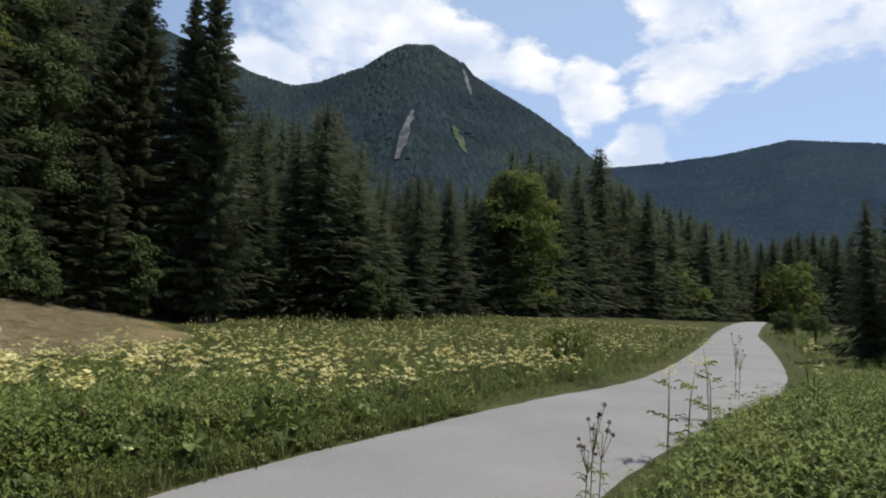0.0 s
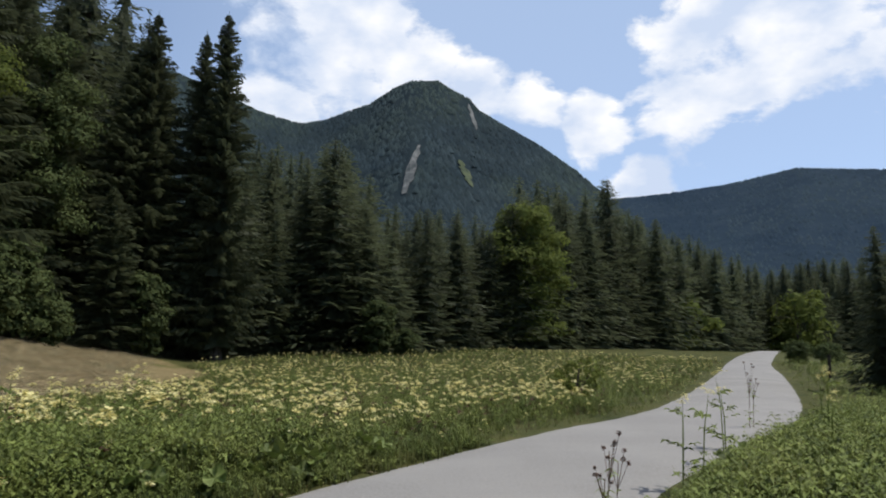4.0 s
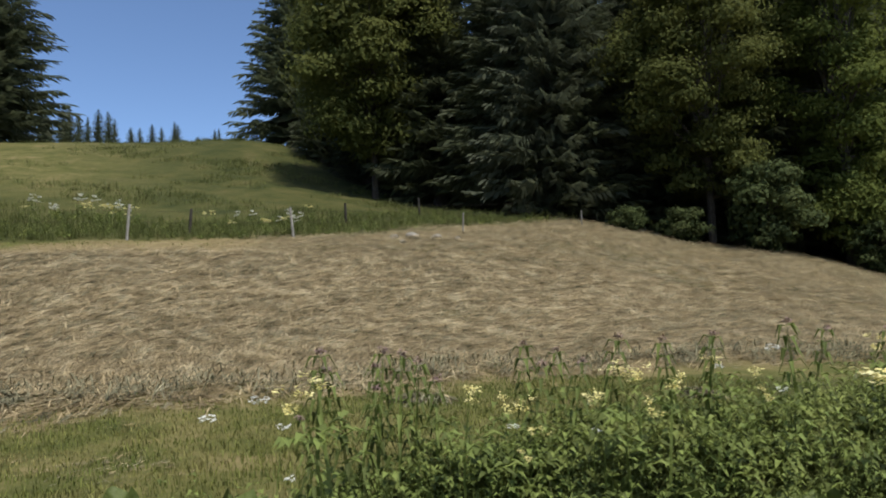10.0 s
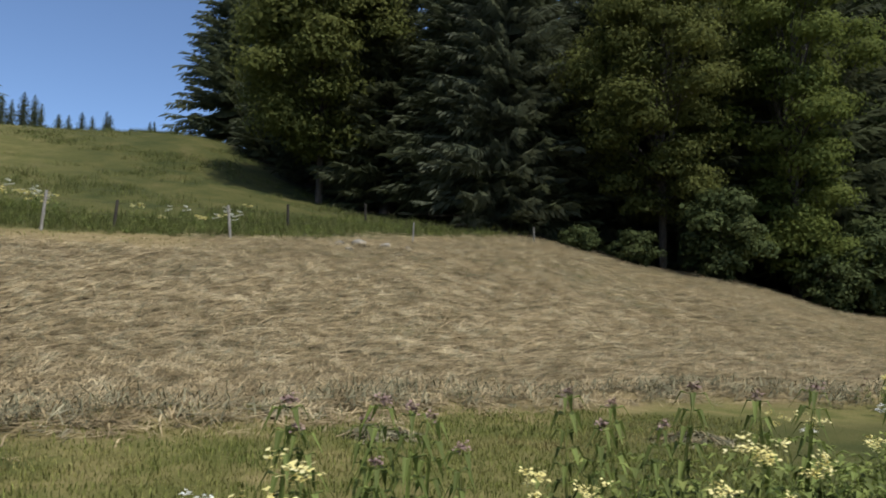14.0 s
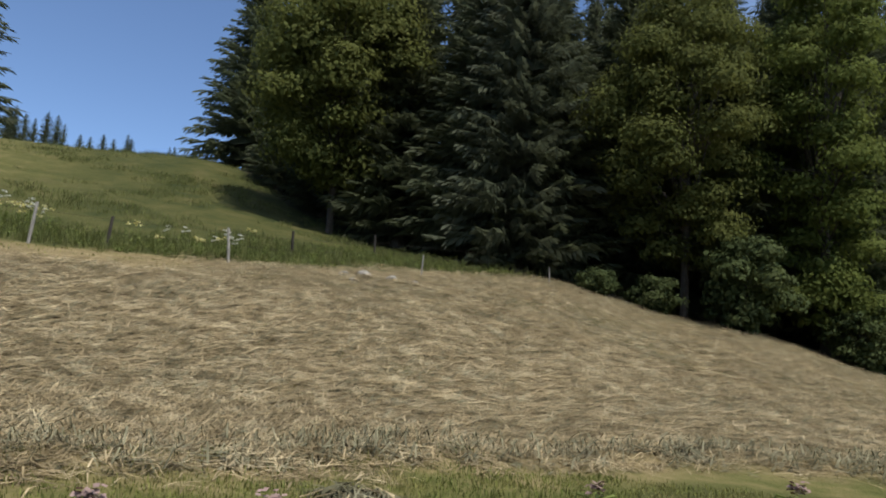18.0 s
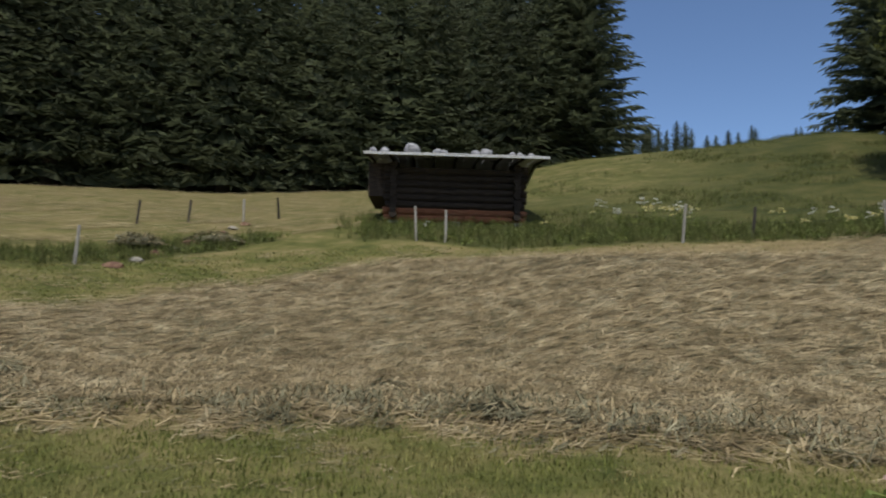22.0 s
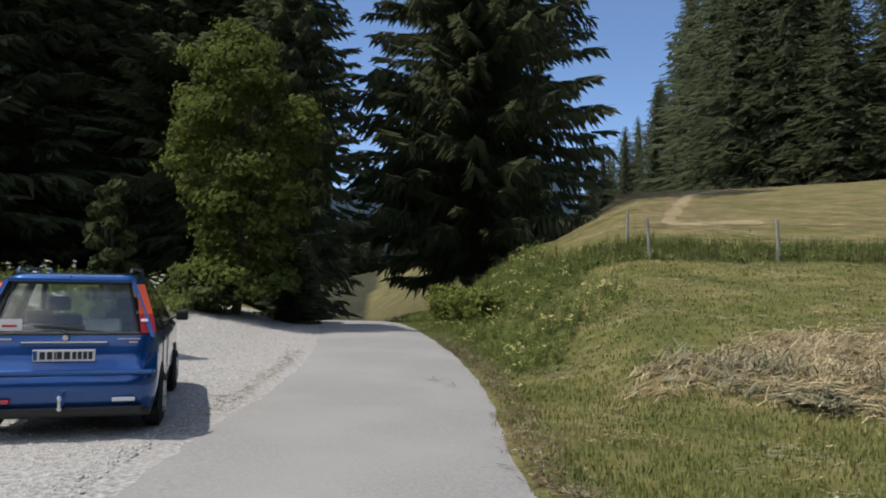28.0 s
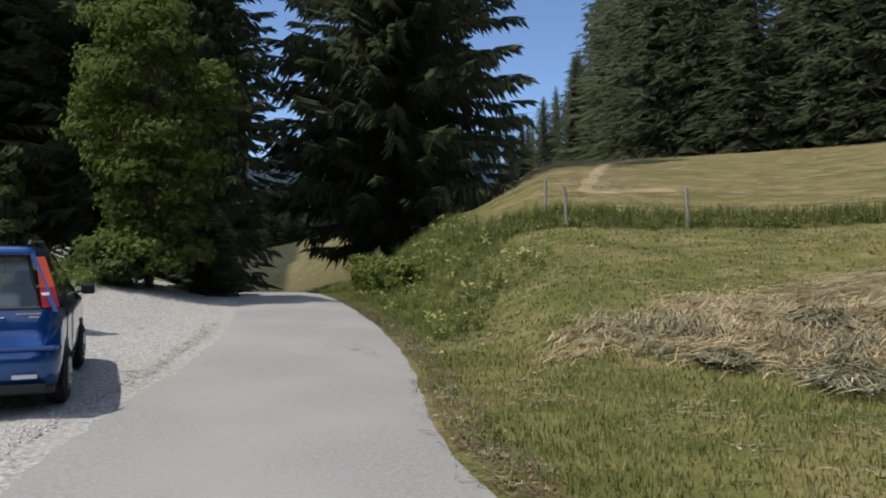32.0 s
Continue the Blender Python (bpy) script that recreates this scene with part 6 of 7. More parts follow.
def fence_post(x, y, h, r, mat, lean, label, group):
    rng = random.Random(int(abs(x * 37 + y * 91) * 10))
    root = new("fence_post")
    bm = bmesh.new()
    rings, sides = 7, 8
    prev = None
    for i in range(rings):
        f = i / (rings - 1)
        ring = [bm.verts.new((r * (1.08 - .12 * f) * (1 + .1 * rng.uniform(-1, 1)) * math.cos(k * math.tau / sides), r * (1.08 - .12 * f) * (1 + .1 * rng.uniform(-1, 1)) * math.sin(k * math.tau / sides),
                              -.3 + (h + .3) * f + (rng.uniform(-.015, .015) if i == rings - 1 else 0))) for k in range(sides)]
        if prev:
            for k in range(sides):
                bm.faces.new((prev[k], prev[(k + 1) % sides], ring[(k + 1) % sides], ring[k]))
        prev = ring
    bm.faces.new(prev)
    part("stake", bm, mat, root)
    root.matrix_basis = pose(x, y, ground_z(x, y), lean[0], lean[1], rng.uniform(0, 360))
    tagged(root, label, "post", group)


_r = random.Random(8)
for x, y in FENCE[4:6] + [south(-25.7, -8.8), FENCE[6], FENCE_SOUTH[1], FENCE_SOUTH[3], FENCE_SOUTH[4]]:
    fence_post(x, y, _r.uniform(1.05, 1.2), .043, M_POST, (_r.uniform(-5, 5), _r.uniform(-4, 4)), "weathered pale wooden fence post in tall grass", "fence posts")
for x, y, h in ((-28.0, 18.9, .7), (-26.5, 12.2, .8), (-30.5, 24.0, .6)):
    fence_post(x, y, h, .026, M_POST, (_r.uniform(-4, 4), _r.uniform(-4, 4)), "thin pale fence stake at the edge of the wood", "fence posts")
for x, y in ((-8.5, -22.3), (-28.3, -17.7)):
    fence_post(*south(x, y), 1.0, .045, M_POST, (_r.uniform(-5, 5), _r.uniform(-6, 6)), "weathered pale wooden fence post in tall grass", "fence posts")
for x, y in ((-27.2, -19.6), (-25.4, -20.6), (-30.2, -17.2), (-27.5, 2.2), (-30.0, 8.6), (-33.0, 13.2)):
    fence_post(*(south(x, y) if y < 0 else (x, y)), .95, .05, M_DARK_POST, (_r.uniform(-8, 8), _r.uniform(-8, 8)), "dark old fence post standing on the slope", "dark fence posts")
fence_post(14.5, 28.8, 1.1, .06, M_DARK_POST, (0, 2), "dark old post east of the lane", "dark fence posts")
# thin wires between the posts
for line in (FENCE[1:7], FENCE_SOUTH[1:5]):
    root = new("fence_wire")
    for z in (.95, .58):
        bm = bmesh.new()
        for (ax, ay), (bx, by) in zip(line, line[1:]):
            a, b = Vector((ax, ay, ground_z(ax, ay) + z)), Vector((bx, by, ground_z(bx, by) + z))
            mid = (a + b) / 2 - Vector((0, 0, .05))
            rod(bm, a, mid, .003, .003, 4)
            rod(bm, mid, b, .003, .003, 4)
        part("wire", bm, M_DARK_POST, root)
    tagged(root, "thin slack wire strung between the fence posts", "wire", "fence wires")


# ---- a broken tree stump and scattered boulders in the grass ----
M_STONE = material("pale_stone", [(0.16, 0.145, 0.115), (0.27, 0.25, 0.21), (0.38, 0.36, 0.31)], 6, 0.9, bump=0.7, bump_scale=9)
M_ROOFSTONE = material("grey_stone", [(0.16, 0.16, 0.165), (0.27, 0.27, 0.28), (0.40, 0.40, 0.41)], 7, 0.9, bump=0.7, bump_scale=12)


def boulder(x, y, z, sx, sy, sz, seed, mat, label, group, rot=0, name="stone"):
    bm = bmesh.new()
    bmesh.ops.create_icosphere(bm, subdivisions=2, radius=1.0)
    off = Vector((seed * 3.1, seed * 1.7, seed))
    for v in bm.verts:
        v.co *= 1 + .32 * noise.noise(v.co * 1.3 + off) + .12 * noise.noise(v.co * 3.1 + off)
        v.co = Vector((v.co.x * sx, v.co.y * sy, v.co.z * sz))
    ob = part(name, bm, mat)
    ob.matrix_basis = pose(x, y, z, 0, 0, rot)
    return tagged(ob, label, "stone", group)


for k, (x, y, s) in enumerate(((-25.9, 9.8, .34), (-25.3, 10.5, .25), (-26.2, 9.2, .2), (-25.0, 11.2, .22), (-24.6, 8.9, .2))):
    boulder(x, y, ground_z(x, y) + s * .15, s, s * .7, s * .5, 20 + k, M_STONE, "pale stone lying in the grass below the fence", "stones by the fence", k * 40)
for k in range(9):
    x, y = south(-27.5 + k * 1.15, -17.0 + .28 * k)
    boulder(x, y, ground_z(x, y) - .02, _r.uniform(.2, .42), .22, _r.uniform(.12, .2), 40 + k, M_STONE if k % 2 else M_BROWN, "earthy stone in the broken bank", "stones of the bank", k * 33)


# ---- hay hut ----
# dark wood with the eaves' shade in its colour; the red copy is sunlit
M_LOG = material("dark_shaded_logs", [(0.018, 0.013, 0.010), (0.040, 0.029, 0.022), (0.075, 0.055, 0.040)], 5, 0.85, bump=0.6, bump_scale=20, stretch=(.5, 4, 4), per_object=.3)
M_LOG_RED_LIT = material("sunlit_red_brown_logs", [(0.13, 0.045, 0.022), (0.22, 0.085, 0.042), (0.30, 0.14, 0.075)], 5, 0.85, bump=0.6, bump_scale=20, stretch=(.5, 4, 4), per_object=.2)
M_SHINGLE = material("silvered_boards", [(0.50, 0.50, 0.50), (0.64, 0.64, 0.64), (0.76, 0.76, 0.75)], 8, 0.6, bump=0.4, bump_scale=25, stretch=(4, .5, 4))
M_EAVES = material("dark_roof_boards", [(0.030, 0.024, 0.020), (0.06, 0.05, 0.04)], 6, 0.9, bump=0.4)


def log_mesh(L, r, ax, seed):
    """A round log along x or y, lightly tapered and uneven, with cut ends."""
    rng = random.Random(seed)
    bm = bmesh.new()
    n, sides = 8, 9
    prev = None
    first = None
    for i in range(n + 1):
        f = i / n
        o = Vector((rng.uniform(-.012, .012), rng.uniform(-.012, .012)))
        rr = r * (1.05 - .1 * f) * rng.uniform(.96, 1.04)
        pts = []
        for k in range(sides):
            a = k * math.tau / sides
            p = (L * (f - .5), o.x + rr * math.cos(a), o.y + rr * math.sin(a))
            pts.append(bm.verts.new(p if ax == "x" else (p[1], p[0], p[2])))
        if prev:
            for k in range(sides):
                bm.faces.new((prev[k], prev[(k + 1) % sides], pts[(k + 1) % sides], pts[k]))
        else:
            first = pts
        prev = pts
    bm.faces.new(prev)
    bm.faces.new(first[::-1])
    bmesh.ops.recalc_face_normals(bm, faces=bm.faces)
    return bm


def build_hut():
    """Front along local x, facing local -y."""
    W, D, r = 5.0, 4.2, .15
    hut = new("hay_hut")
    base = .22
    rows = 8
    walls = {}
    for side in ("front_wall", "back_wall", "side_wall_a", "side_wall_b"):
        nm = "side_wall" if side.startswith("side") else side
        walls[side] = part(nm, log_mesh(.01, .001, "x", 0), M_LOG, hut)
    for i in range(rows):
        z = base + r + i * r * 1.86
        for side, y in (("front_wall", -D / 2), ("back_wall", D / 2)):
            ext = .38 + .05 * math.sin(i * 2.2)
            # the two lowest front logs take the sunlit colour, below the eaves' shade
            ob = part("log", log_mesh(W + 2 * ext, r, "x", i), M_LOG_RED_LIT if i < 2 and side == "front_wall" else M_LOG, walls[side])
            ob.location = (0, y, z)
        for side, x in (("side_wall_a", -W / 2), ("side_wall_b", W / 2)):
            ext = .38 + .05 * math.cos(i * 1.7)
            ob = part("log", log_mesh(D + 2 * ext, r, "y", 50 + i), M_LOG, walls[side])
            ob.location = (x, 0, z + r * .93)
    top = base + r + rows * r * 1.86 + .05
    # low-pitched roof with wide eaves, ridge along x
    ov_x, ov_y, rise = 1.15, 1.45, .42
    roof = new("roof")
    roof.parent = hut
    for sgn in (-1, 1):
        for k in range(18):
            w = (W + 2 * ov_x) / 18
            x0 = -W / 2 - ov_x + k * w
            bm = bmesh.new()
            L = D / 2 + ov_y
            lift = _r.uniform(0, .02)
            vs = [bm.verts.new(p) for p in ((x0, 0, rise + lift), (x0 + w * .97, 0, rise + lift), (x0 + w * .97, sgn * L, -.02 + lift), (x0, sgn * L, -.02 + lift))]
            vt = [bm.verts.new(v.co + Vector((0, 0, .035))) for v in vs]
            bm.faces.new(vs)
            bm.faces.new(vt)
            for q in range(4):
                bm.faces.new((vs[q], vs[(q + 1) % 4], vt[(q + 1) % 4], vt[q]))
            bmesh.ops.recalc_face_normals(bm, faces=bm.faces)
            ob = part("roof_board", bm, M_SHINGLE, roof)
            ob.location.z = top + .10
        bm = bmesh.new()
        L = D / 2 + ov_y - .05
        box(bm, -W / 2 - ov_x + .03, W / 2 + ov_x - .03, min(sgn * L, sgn * (L + .05)), max(sgn * L, sgn * (L + .05)), top + .02, top + .075, .01)
        part("fascia", bm, M_EAVES if sgn > 0 else M_SHINGLE, roof, "pale board along the eaves")
    for x in np.linspace(-W / 2 - ov_x + .15, W / 2 + ov_x - .15, 9):
        for sgn in (-1, 1):
            bm = bmesh.new()
            rod(bm, (x, 0, top + rise + .03), (x, sgn * (D / 2 + ov_y - .1), top + .02), .06, .05, 6)
            part("rafter", bm, M_EAVES, roof)
    for x in (-W / 2, W / 2):
        bm = bmesh.new()
        vs = [bm.verts.new(p) for p in ((x, -D / 2, top), (x, D / 2, top), (x, 0, top + rise))]
        ex = [bm.verts.new(v.co + Vector((.1 if x < 0 else -.1, 0, 0))) for v in vs]
        bm.faces.new(vs)
        bm.faces.new(ex[::-1])
        for q in range(3):
            bm.faces.new((vs[q], vs[(q + 1) % 3], ex[(q + 1) % 3], ex[q]))
        part("gable", bm, M_LOG, hut)
    # a boarded lean-to under the eaves at one end
    bm = bmesh.new()
    box(bm, -W / 2 - 1.05, -W / 2 - .16, -D / 2 + .1, D / 2 - .1, 1.25, top - .02, .02)
    part("side_loft", bm, M_LOG, hut, "boarded dark loft under the eaves")
    bm = bmesh.new()
    box(bm, W / 2 + .16, W / 2 + .5, -D / 2 + .1, D / 2 - .1, 2.15, top - .02, .02)
    part("side_loft", bm, M_LOG, hut, "boarded dark loft under the eaves")
    bm = bmesh.new()
    box(bm, -W / 2 + .15, W / 2 - .15, -D / 2 - .10, -D / 2 - .02, base + .33, base + .46, .01)
    part("sill_beam", bm, M_LOG_RED_LIT, hut, "red-brown sill beam, coloured lighter as in the sun")
    for x in (-W / 2, 0, W / 2):
        for y in (-D / 2, D / 2):
            bm = bmesh.new()
            box(bm, x - .2, x + .2, y - .2, y + .2, -.5, base + .05, .04)
            part("footing_stone", bm, M_STONE, hut)
    return tagged(hut, "dark log hay hut with a pale stone-weighted roof", "hut"), top


hut, _top = build_hut()
HUT = pose(*south(-32.38, -9.83), 4.74, 0, 0, 111 - SOUTH_TURN)
hut.matrix_basis = HUT
_slope = math.atan2(.44, 3.55)
for k, (x, yy, s) in enumerate(((-3.3, -3.1, .16), (-2.85, -3.0, .18), (-1.75, -3.15, .30), (-.75, -3.05, .19), (-.5, -3.0, .15), (.75, -3.05, .17), (1.15, -3.1, .22), (2.2, -3.0, .14), (2.5, -3.05, .13), (2.95, -3.0, .12), (-1.2, -1.2, .2), (1.6, -1.0, .2), (0, -1.3, .18))):
    z = _top + .135 + .42 * (1 - abs(yy) / 3.55) + s * .30
    p = HUT @ Vector((x, yy, z))
    boulder(p.x, p.y, p.z, s * 1.15, s, s * (.85 if s < .28 else .95), 70 + k, M_ROOFSTONE, "grey stone weighing down the hut's roof", "roof stones", k * 50)


# ---- car ----
M_BLUE = paint("blue_car_paint", (0.003, 0.066, 0.26), .28, .55, .5, 1.0)
M_RUBBER = material("tyre_rubber", [(0.012, 0.012, 0.012), (0.03, 0.03, 0.03)], 30, .85, bump=.2)
M_BLACK = paint("black_plastic", (0.015, 0.015, 0.016), .5)
M_RIM = paint("silver_rim", (0.55, 0.55, 0.56), .3, .9)
M_CHROME = paint("chrome", (0.75, 0.76, 0.78), .12, 1.0)
M_RED = paint("red_lamp", (0.55, 0.02, 0.012), .15, 0, .6, .6)
M_AMBER = paint("amber_lamp", (0.80, 0.11, 0.015), .15, 0, .6, .6)
M_CLEAR = paint("clear_lamp", (0.7, 0.7, 0.7), .12, 0, .6, .6)
M_PLATE = paint("plate_white", (0.78, 0.78, 0.76), .45)
M_INK = paint("dark_print", (0.02, 0.02, 0.025), .6)
M_SEAT = material("seat_cloth", [(0.05, 0.05, 0.055), (0.12, 0.12, 0.13)], 40, .95)
M_PALE_CLOTH = material("pale_cloth", [(0.40, 0.42, 0.40), (0.58, 0.60, 0.57)], 8, .95)


def glass(name, tint=(.55, .6, .6)):
    m = bpy.data.materials.new(name)
    m.use_nodes = True
    b = m.node_tree.nodes["Principled BSDF"]
    b.inputs["Base Color"].default_value = (*tint, 1)
    b.inputs["Transmission Weight"].default_value = 1.0
    b.inputs["Roughness"].default_value, b.inputs["IOR"].default_value = .02, 1.5
    return m


M_GLASS = glass("car_glass", (.86, .9, .9))
# outline of the car at several heights: height, rear end, front end, half width, corner radius
CAR_LEVELS = [(.20, .10, 3.62, .70, .20), (.26, .02, 3.70, .765, .22), (.45, -.03, 3.75, .795, .24), (.60, -.03, 3.74, .80, .24), (.64, .03, 3.72, .80, .22), (.80, .055, 3.62, .80, .20), (.90, .07, 3.40, .795, .18), (.97, .09, 2.92, .775, .15)]
CAR_ROOF = [(1.46, .30, 1.98, .575, .12), (1.52, .33, 1.90, .56, .12), (1.56, .42, 1.78, .50, .12)]


def outline(level, n=8):
    z, y0, y1, w, c = level
    pts = []
    for cx, cy, a0 in ((w - c, y0 + c, -90), (w - c, y1 - c * 1.6, 0), (-w + c, y1 - c * 1.6, 90), (-w + c, y0 + c, 180)):
        for k in range(n):
            a = radians(a0 + 90 * k / (n - 1))
            pts.append((cx + c * math.cos(a), cy + (c * 1.6 if 0 < a0 + 90 * k / (n - 1) < 180 and cy > (y0 + y1) / 2 else c) * math.sin(a), z))
    return pts


def loft(levels, cap=True):
    bm = bmesh.new()
    rings = [[bm.verts.new(p) for p in outline(q)] for q in levels]
    n = len(rings[0])
    for a, b in zip(rings, rings[1:]):
        for k in range(n):
            bm.faces.new((a[k], a[(k + 1) % n], b[(k + 1) % n], b[k]))
    if cap:
        bm.faces.new(rings[-1])
    bmesh.ops.recalc_face_normals(bm, faces=bm.faces)
    return bm


def prism(pts, off):
    """A panel from a loop of points with the thickness off."""
    bm = bmesh.new()
    a = [bm.verts.new(p) for p in pts]
    b = [bm.verts.new(Vector(p) + Vector(off)) for p in pts]
    bm.faces.new(a)
    bm.faces.new(b[::-1])
    n = len(pts)
    for k in range(n):
        bm.faces.new((a[k], b[k], b[(k + 1) % n], a[(k + 1) % n]))
    bmesh.ops.recalc_face_normals(bm, faces=bm.faces)
    return bm


def wheel_parts(parent, x, y):
    root = part("wheel", loft_wheel(.285, .17, .20), M_RUBBER, parent, "black rubber tyre")
    root.location = (x, y, .285)
    out = 1 if x > 0 else -1
    bm = bmesh.new()
    rod(bm, (out * .055, 0, 0), (out * .092, 0, 0), .185, .165, 24)
    for k in range(5):
        a = k * math.tau / 5
        rod(bm, (out * .095, .03 * math.cos(a), .03 * math.sin(a)), (out * .095, .16 * math.cos(a), .16 * math.sin(a)), .025, .018, 6)
    part("rim", bm, M_RIM, root, "silver spoked rim")


def loft_wheel(r, ri, w):
    bm = bmesh.new()
    prof = [(-w / 2 + .02, ri), (-w / 2, r - .05), (-w / 2 + .03, r), (w / 2 - .03, r), (w / 2, r - .05), (w / 2 - .02, ri)]
    n = 28
    rings = [[bm.verts.new((x, q * math.cos(k * math.tau / n), q * math.sin(k * math.tau / n))) for k in range(n)] for x, q in prof]
    for a, b in zip(rings, rings[1:]):
        for k in range(n):
            bm.faces.new((a[k], a[(k + 1) % n], b[(k + 1) % n], b[k]))
    bm.faces.new(rings[0])
    bm.faces.new(rings[-1][::-1])
    bmesh.ops.recalc_face_normals(bm, faces=bm.faces)
    return bm


def build_car():
    car = new("car")
    body = part("body", loft(CAR_LEVELS, cap=False), M_BLUE, car, "glossy blue lower body", smooth=True)
    roof = part("roof", loft(CAR_ROOF), M_BLUE, car, "blue roof", smooth=True)
    # pillars between belt line and roof
    zb, zt = .965, 1.47
    rear_b, rear_t, front_b, front_t = .095, .30, 2.90, 1.96
    wb, wt = .765, .572

    def side_pt(s, y, z):
        f = (z - zb) / (zt - zb)
        return (s * (wb + (wt - wb) * f), y, z)

    for s in (-1, 1):
        for name, yb, yt, wid in (("rear_pillar", rear_b + .10, rear_t + .05, .22), ("middle_pillar", 1.42, 1.36, .08), ("front_pillar", front_b - .12, front_t - .04, .07), ("quarter_pillar", .66, .60, .05)):
            off = (-s * .04, 0, 0)
            part(name, prism([side_pt(s, yb - wid / 2, zb - .02), side_pt(s, yb + wid / 2, zb - .02), side_pt(s, yt + wid / 2, zt + .02), side_pt(s, yt - wid / 2, zt + .02)], off), M_BLACK if name != "rear_pillar" else M_BLUE, car)
        for y0, y1, t0, t1 in ((.32, .63, .42, .57), (.70, 1.37, .64, 1.31), (1.47, 2.74, 1.41, 1.90)):
            part("side_window", prism([side_pt(s, y0, zb), side_pt(s, y1, zb), side_pt(s, t1, zt), side_pt(s, t0, zt)], (-s * .006, 0, 0)), M_GLASS, car)
    # windscreen and rear window
    part("windscreen", prism([(-.70, front_b - .06, zb), (.70, front_b - .06, zb), (.54, front_t, zt), (-.54, front_t, zt)], (0, .006, 0)), M_GLASS, car)
    part("rear_window", prism([(-.60, .105, 1.0), (.60, .105, 1.0), (.50, .285, 1.45), (-.50, .285, 1.45)], (0, -.008, 0)), M_GLASS, car)
    bm = bmesh.new()
    for a, b in (((-.63, .085, .985), (.63, .085, .985)), ((-.52, .275, 1.465), (.52, .275, 1.465)), ((-.61, .092, .99), (-.51, .275, 1.46)), ((.61, .092, .99), (.51, .275, 1.46))):
        rod(bm, a, b, .016, .016, 6)
    part("window_seal", bm, M_BLACK, car)
    # spoiler with brake lamp
    bm = bmesh.new()
    box(bm, -.53, .53, .16, .36, 1.475, 1.515, .015)
    part("spoiler", bm, M_BLUE, car)
    bm = bmesh.new()
    rod(bm, (0, .24, 1.50), (0, .18, 1.53), .012, .008, 6)
    part("washer_nozzle", bm, M_BLACK, car)
    # bonnet and wings closing the body from the belt to the nose
    vs = [(-.72, 2.86, .965), (.72, 2.86, .965), (.74, 3.35, .90), (.62, 3.60, .80), (-.62, 3.60, .80), (-.74, 3.35, .90)]
    part("bonnet", prism(vs, (0, 0, .02)), M_BLUE, car)
    bm = bmesh.new()
    box(bm, -.74, .74, .14, 2.86, .93, .955)
    part("belt_shelf", bm, M_BLACK, car)
    # tail lamps: tall amber and red strips beside the window
    for s in (-1, 1):
        lamp = part("tail_lamp", prism([(s * .645, .115, .985), (s * .775, .165, .985), (s * .735, .215, 1.17), (s * .615, .165, 1.17)], (0, -.035, .0)), M_RED, car, "red tail lamp")
        part("indicator", prism([(s * .615, .162, 1.172), (s * .735, .215, 1.172), (s * .64, .335, 1.46), (s * .575, .275, 1.46)], (0, -.035, 0)), M_AMBER, lamp, "amber indicator lens")
        part("lens", prism([(s * .64, .120, 1.10), (s * .70, .145, 1.10), (s * .695, .16, 1.125), (s * .635, .135, 1.125)], (0, -.05, 0)), M_CLEAR, lamp, "clear reversing lens")
        bm = bmesh.new()
        box(bm, s * .52 - .10, s * .52 + .10, -.045, .0, .345, .385, .01)
        part("reflector", bm, M_RED if s < 0 else M_CLEAR, car, "bumper lamp")
        part("bumper_corner", prism([(s * .66, -.02, .63), (s * .80, .03, .63), (s * .80, .06, .80), (s * .755, .04, .80)], (0, .06, 0)), M_BLUE, car)
    bm = bmesh.new()
    box(bm, -.78, .78, -.05, .20, .60, .645, .02)
    part("rear_bumper", bm, M_BLUE, car, "blue bumper with a bright top edge")
    bm = bmesh.new()
    box(bm, -.68, .68, -.035, .25, .22, .30, .02)
    part("bumper_skirt", bm, M_BLACK, car)
    # tailgate details
    bm = bmesh.new()
    box(bm, -.36, .36, .035, .075, .865, .905, .012)
    part("tailgate_handle", bm, M_BLUE, car)
    bm = bmesh.new()
    box(bm, -.36, .36, .025, .06, .898, .912, .004)
    part("trim_strip", bm, M_CHROME, car, "bright strip over the number plate")
    bm = bmesh.new()
    rod(bm, (0, .07, .945), (0, .045, .945), .032, .026, 12)
    part("badge", bm, M_CHROME, car, "round bright badge")
    plate = part("number_plate", loft_plate(), M_PLATE, car, "white number plate")
    x = -.20
    for w in (.06, .06, .02, .06, .07, .045, .045, .045, .045):
        bm = bmesh.new()
        box(bm, x, x + w * .72, .010, .018, .745, .815)
        part("dark_bar", bm, M_INK, plate)
        x += w
    bm = bmesh.new()
    box(bm, -.255, -.222, .010, .018, .735, .825)
    part("blue_band", bm, M_BLUE, plate)
    for x0, w in ((-.64, .20), (.44, .20), (.54, .08)):
        bm = bmesh.new()
        box(bm, x0, x0 + w, .058, .070, .925 if w > .1 else .895, .94 if w > .1 else .91)
        part("lettering_bar", bm, M_CHROME, car)
    # sticker and wiper on the rear window
    bm = bmesh.new()
    box(bm, -.57, -.37, .095, .101, 1.01, 1.12, m=Matrix.Translation((0, .0, 0)))
    sticker = part("sticker", bm, M_PLATE, car, "white sticker with a small red mark")
    bm = bmesh.new()
    box(bm, -.53, -.41, .088, .094, 1.045, 1.065)
    part("red_bar", bm, M_RED, sticker)
    bm = bmesh.new()
    rod(bm, (0, .07, .985), (-.05, .10, 1.03), .014, .01, 6)
    rod(bm, (-.05, .10, 1.03), (.32, .082, 1.0), .008, .006, 6)
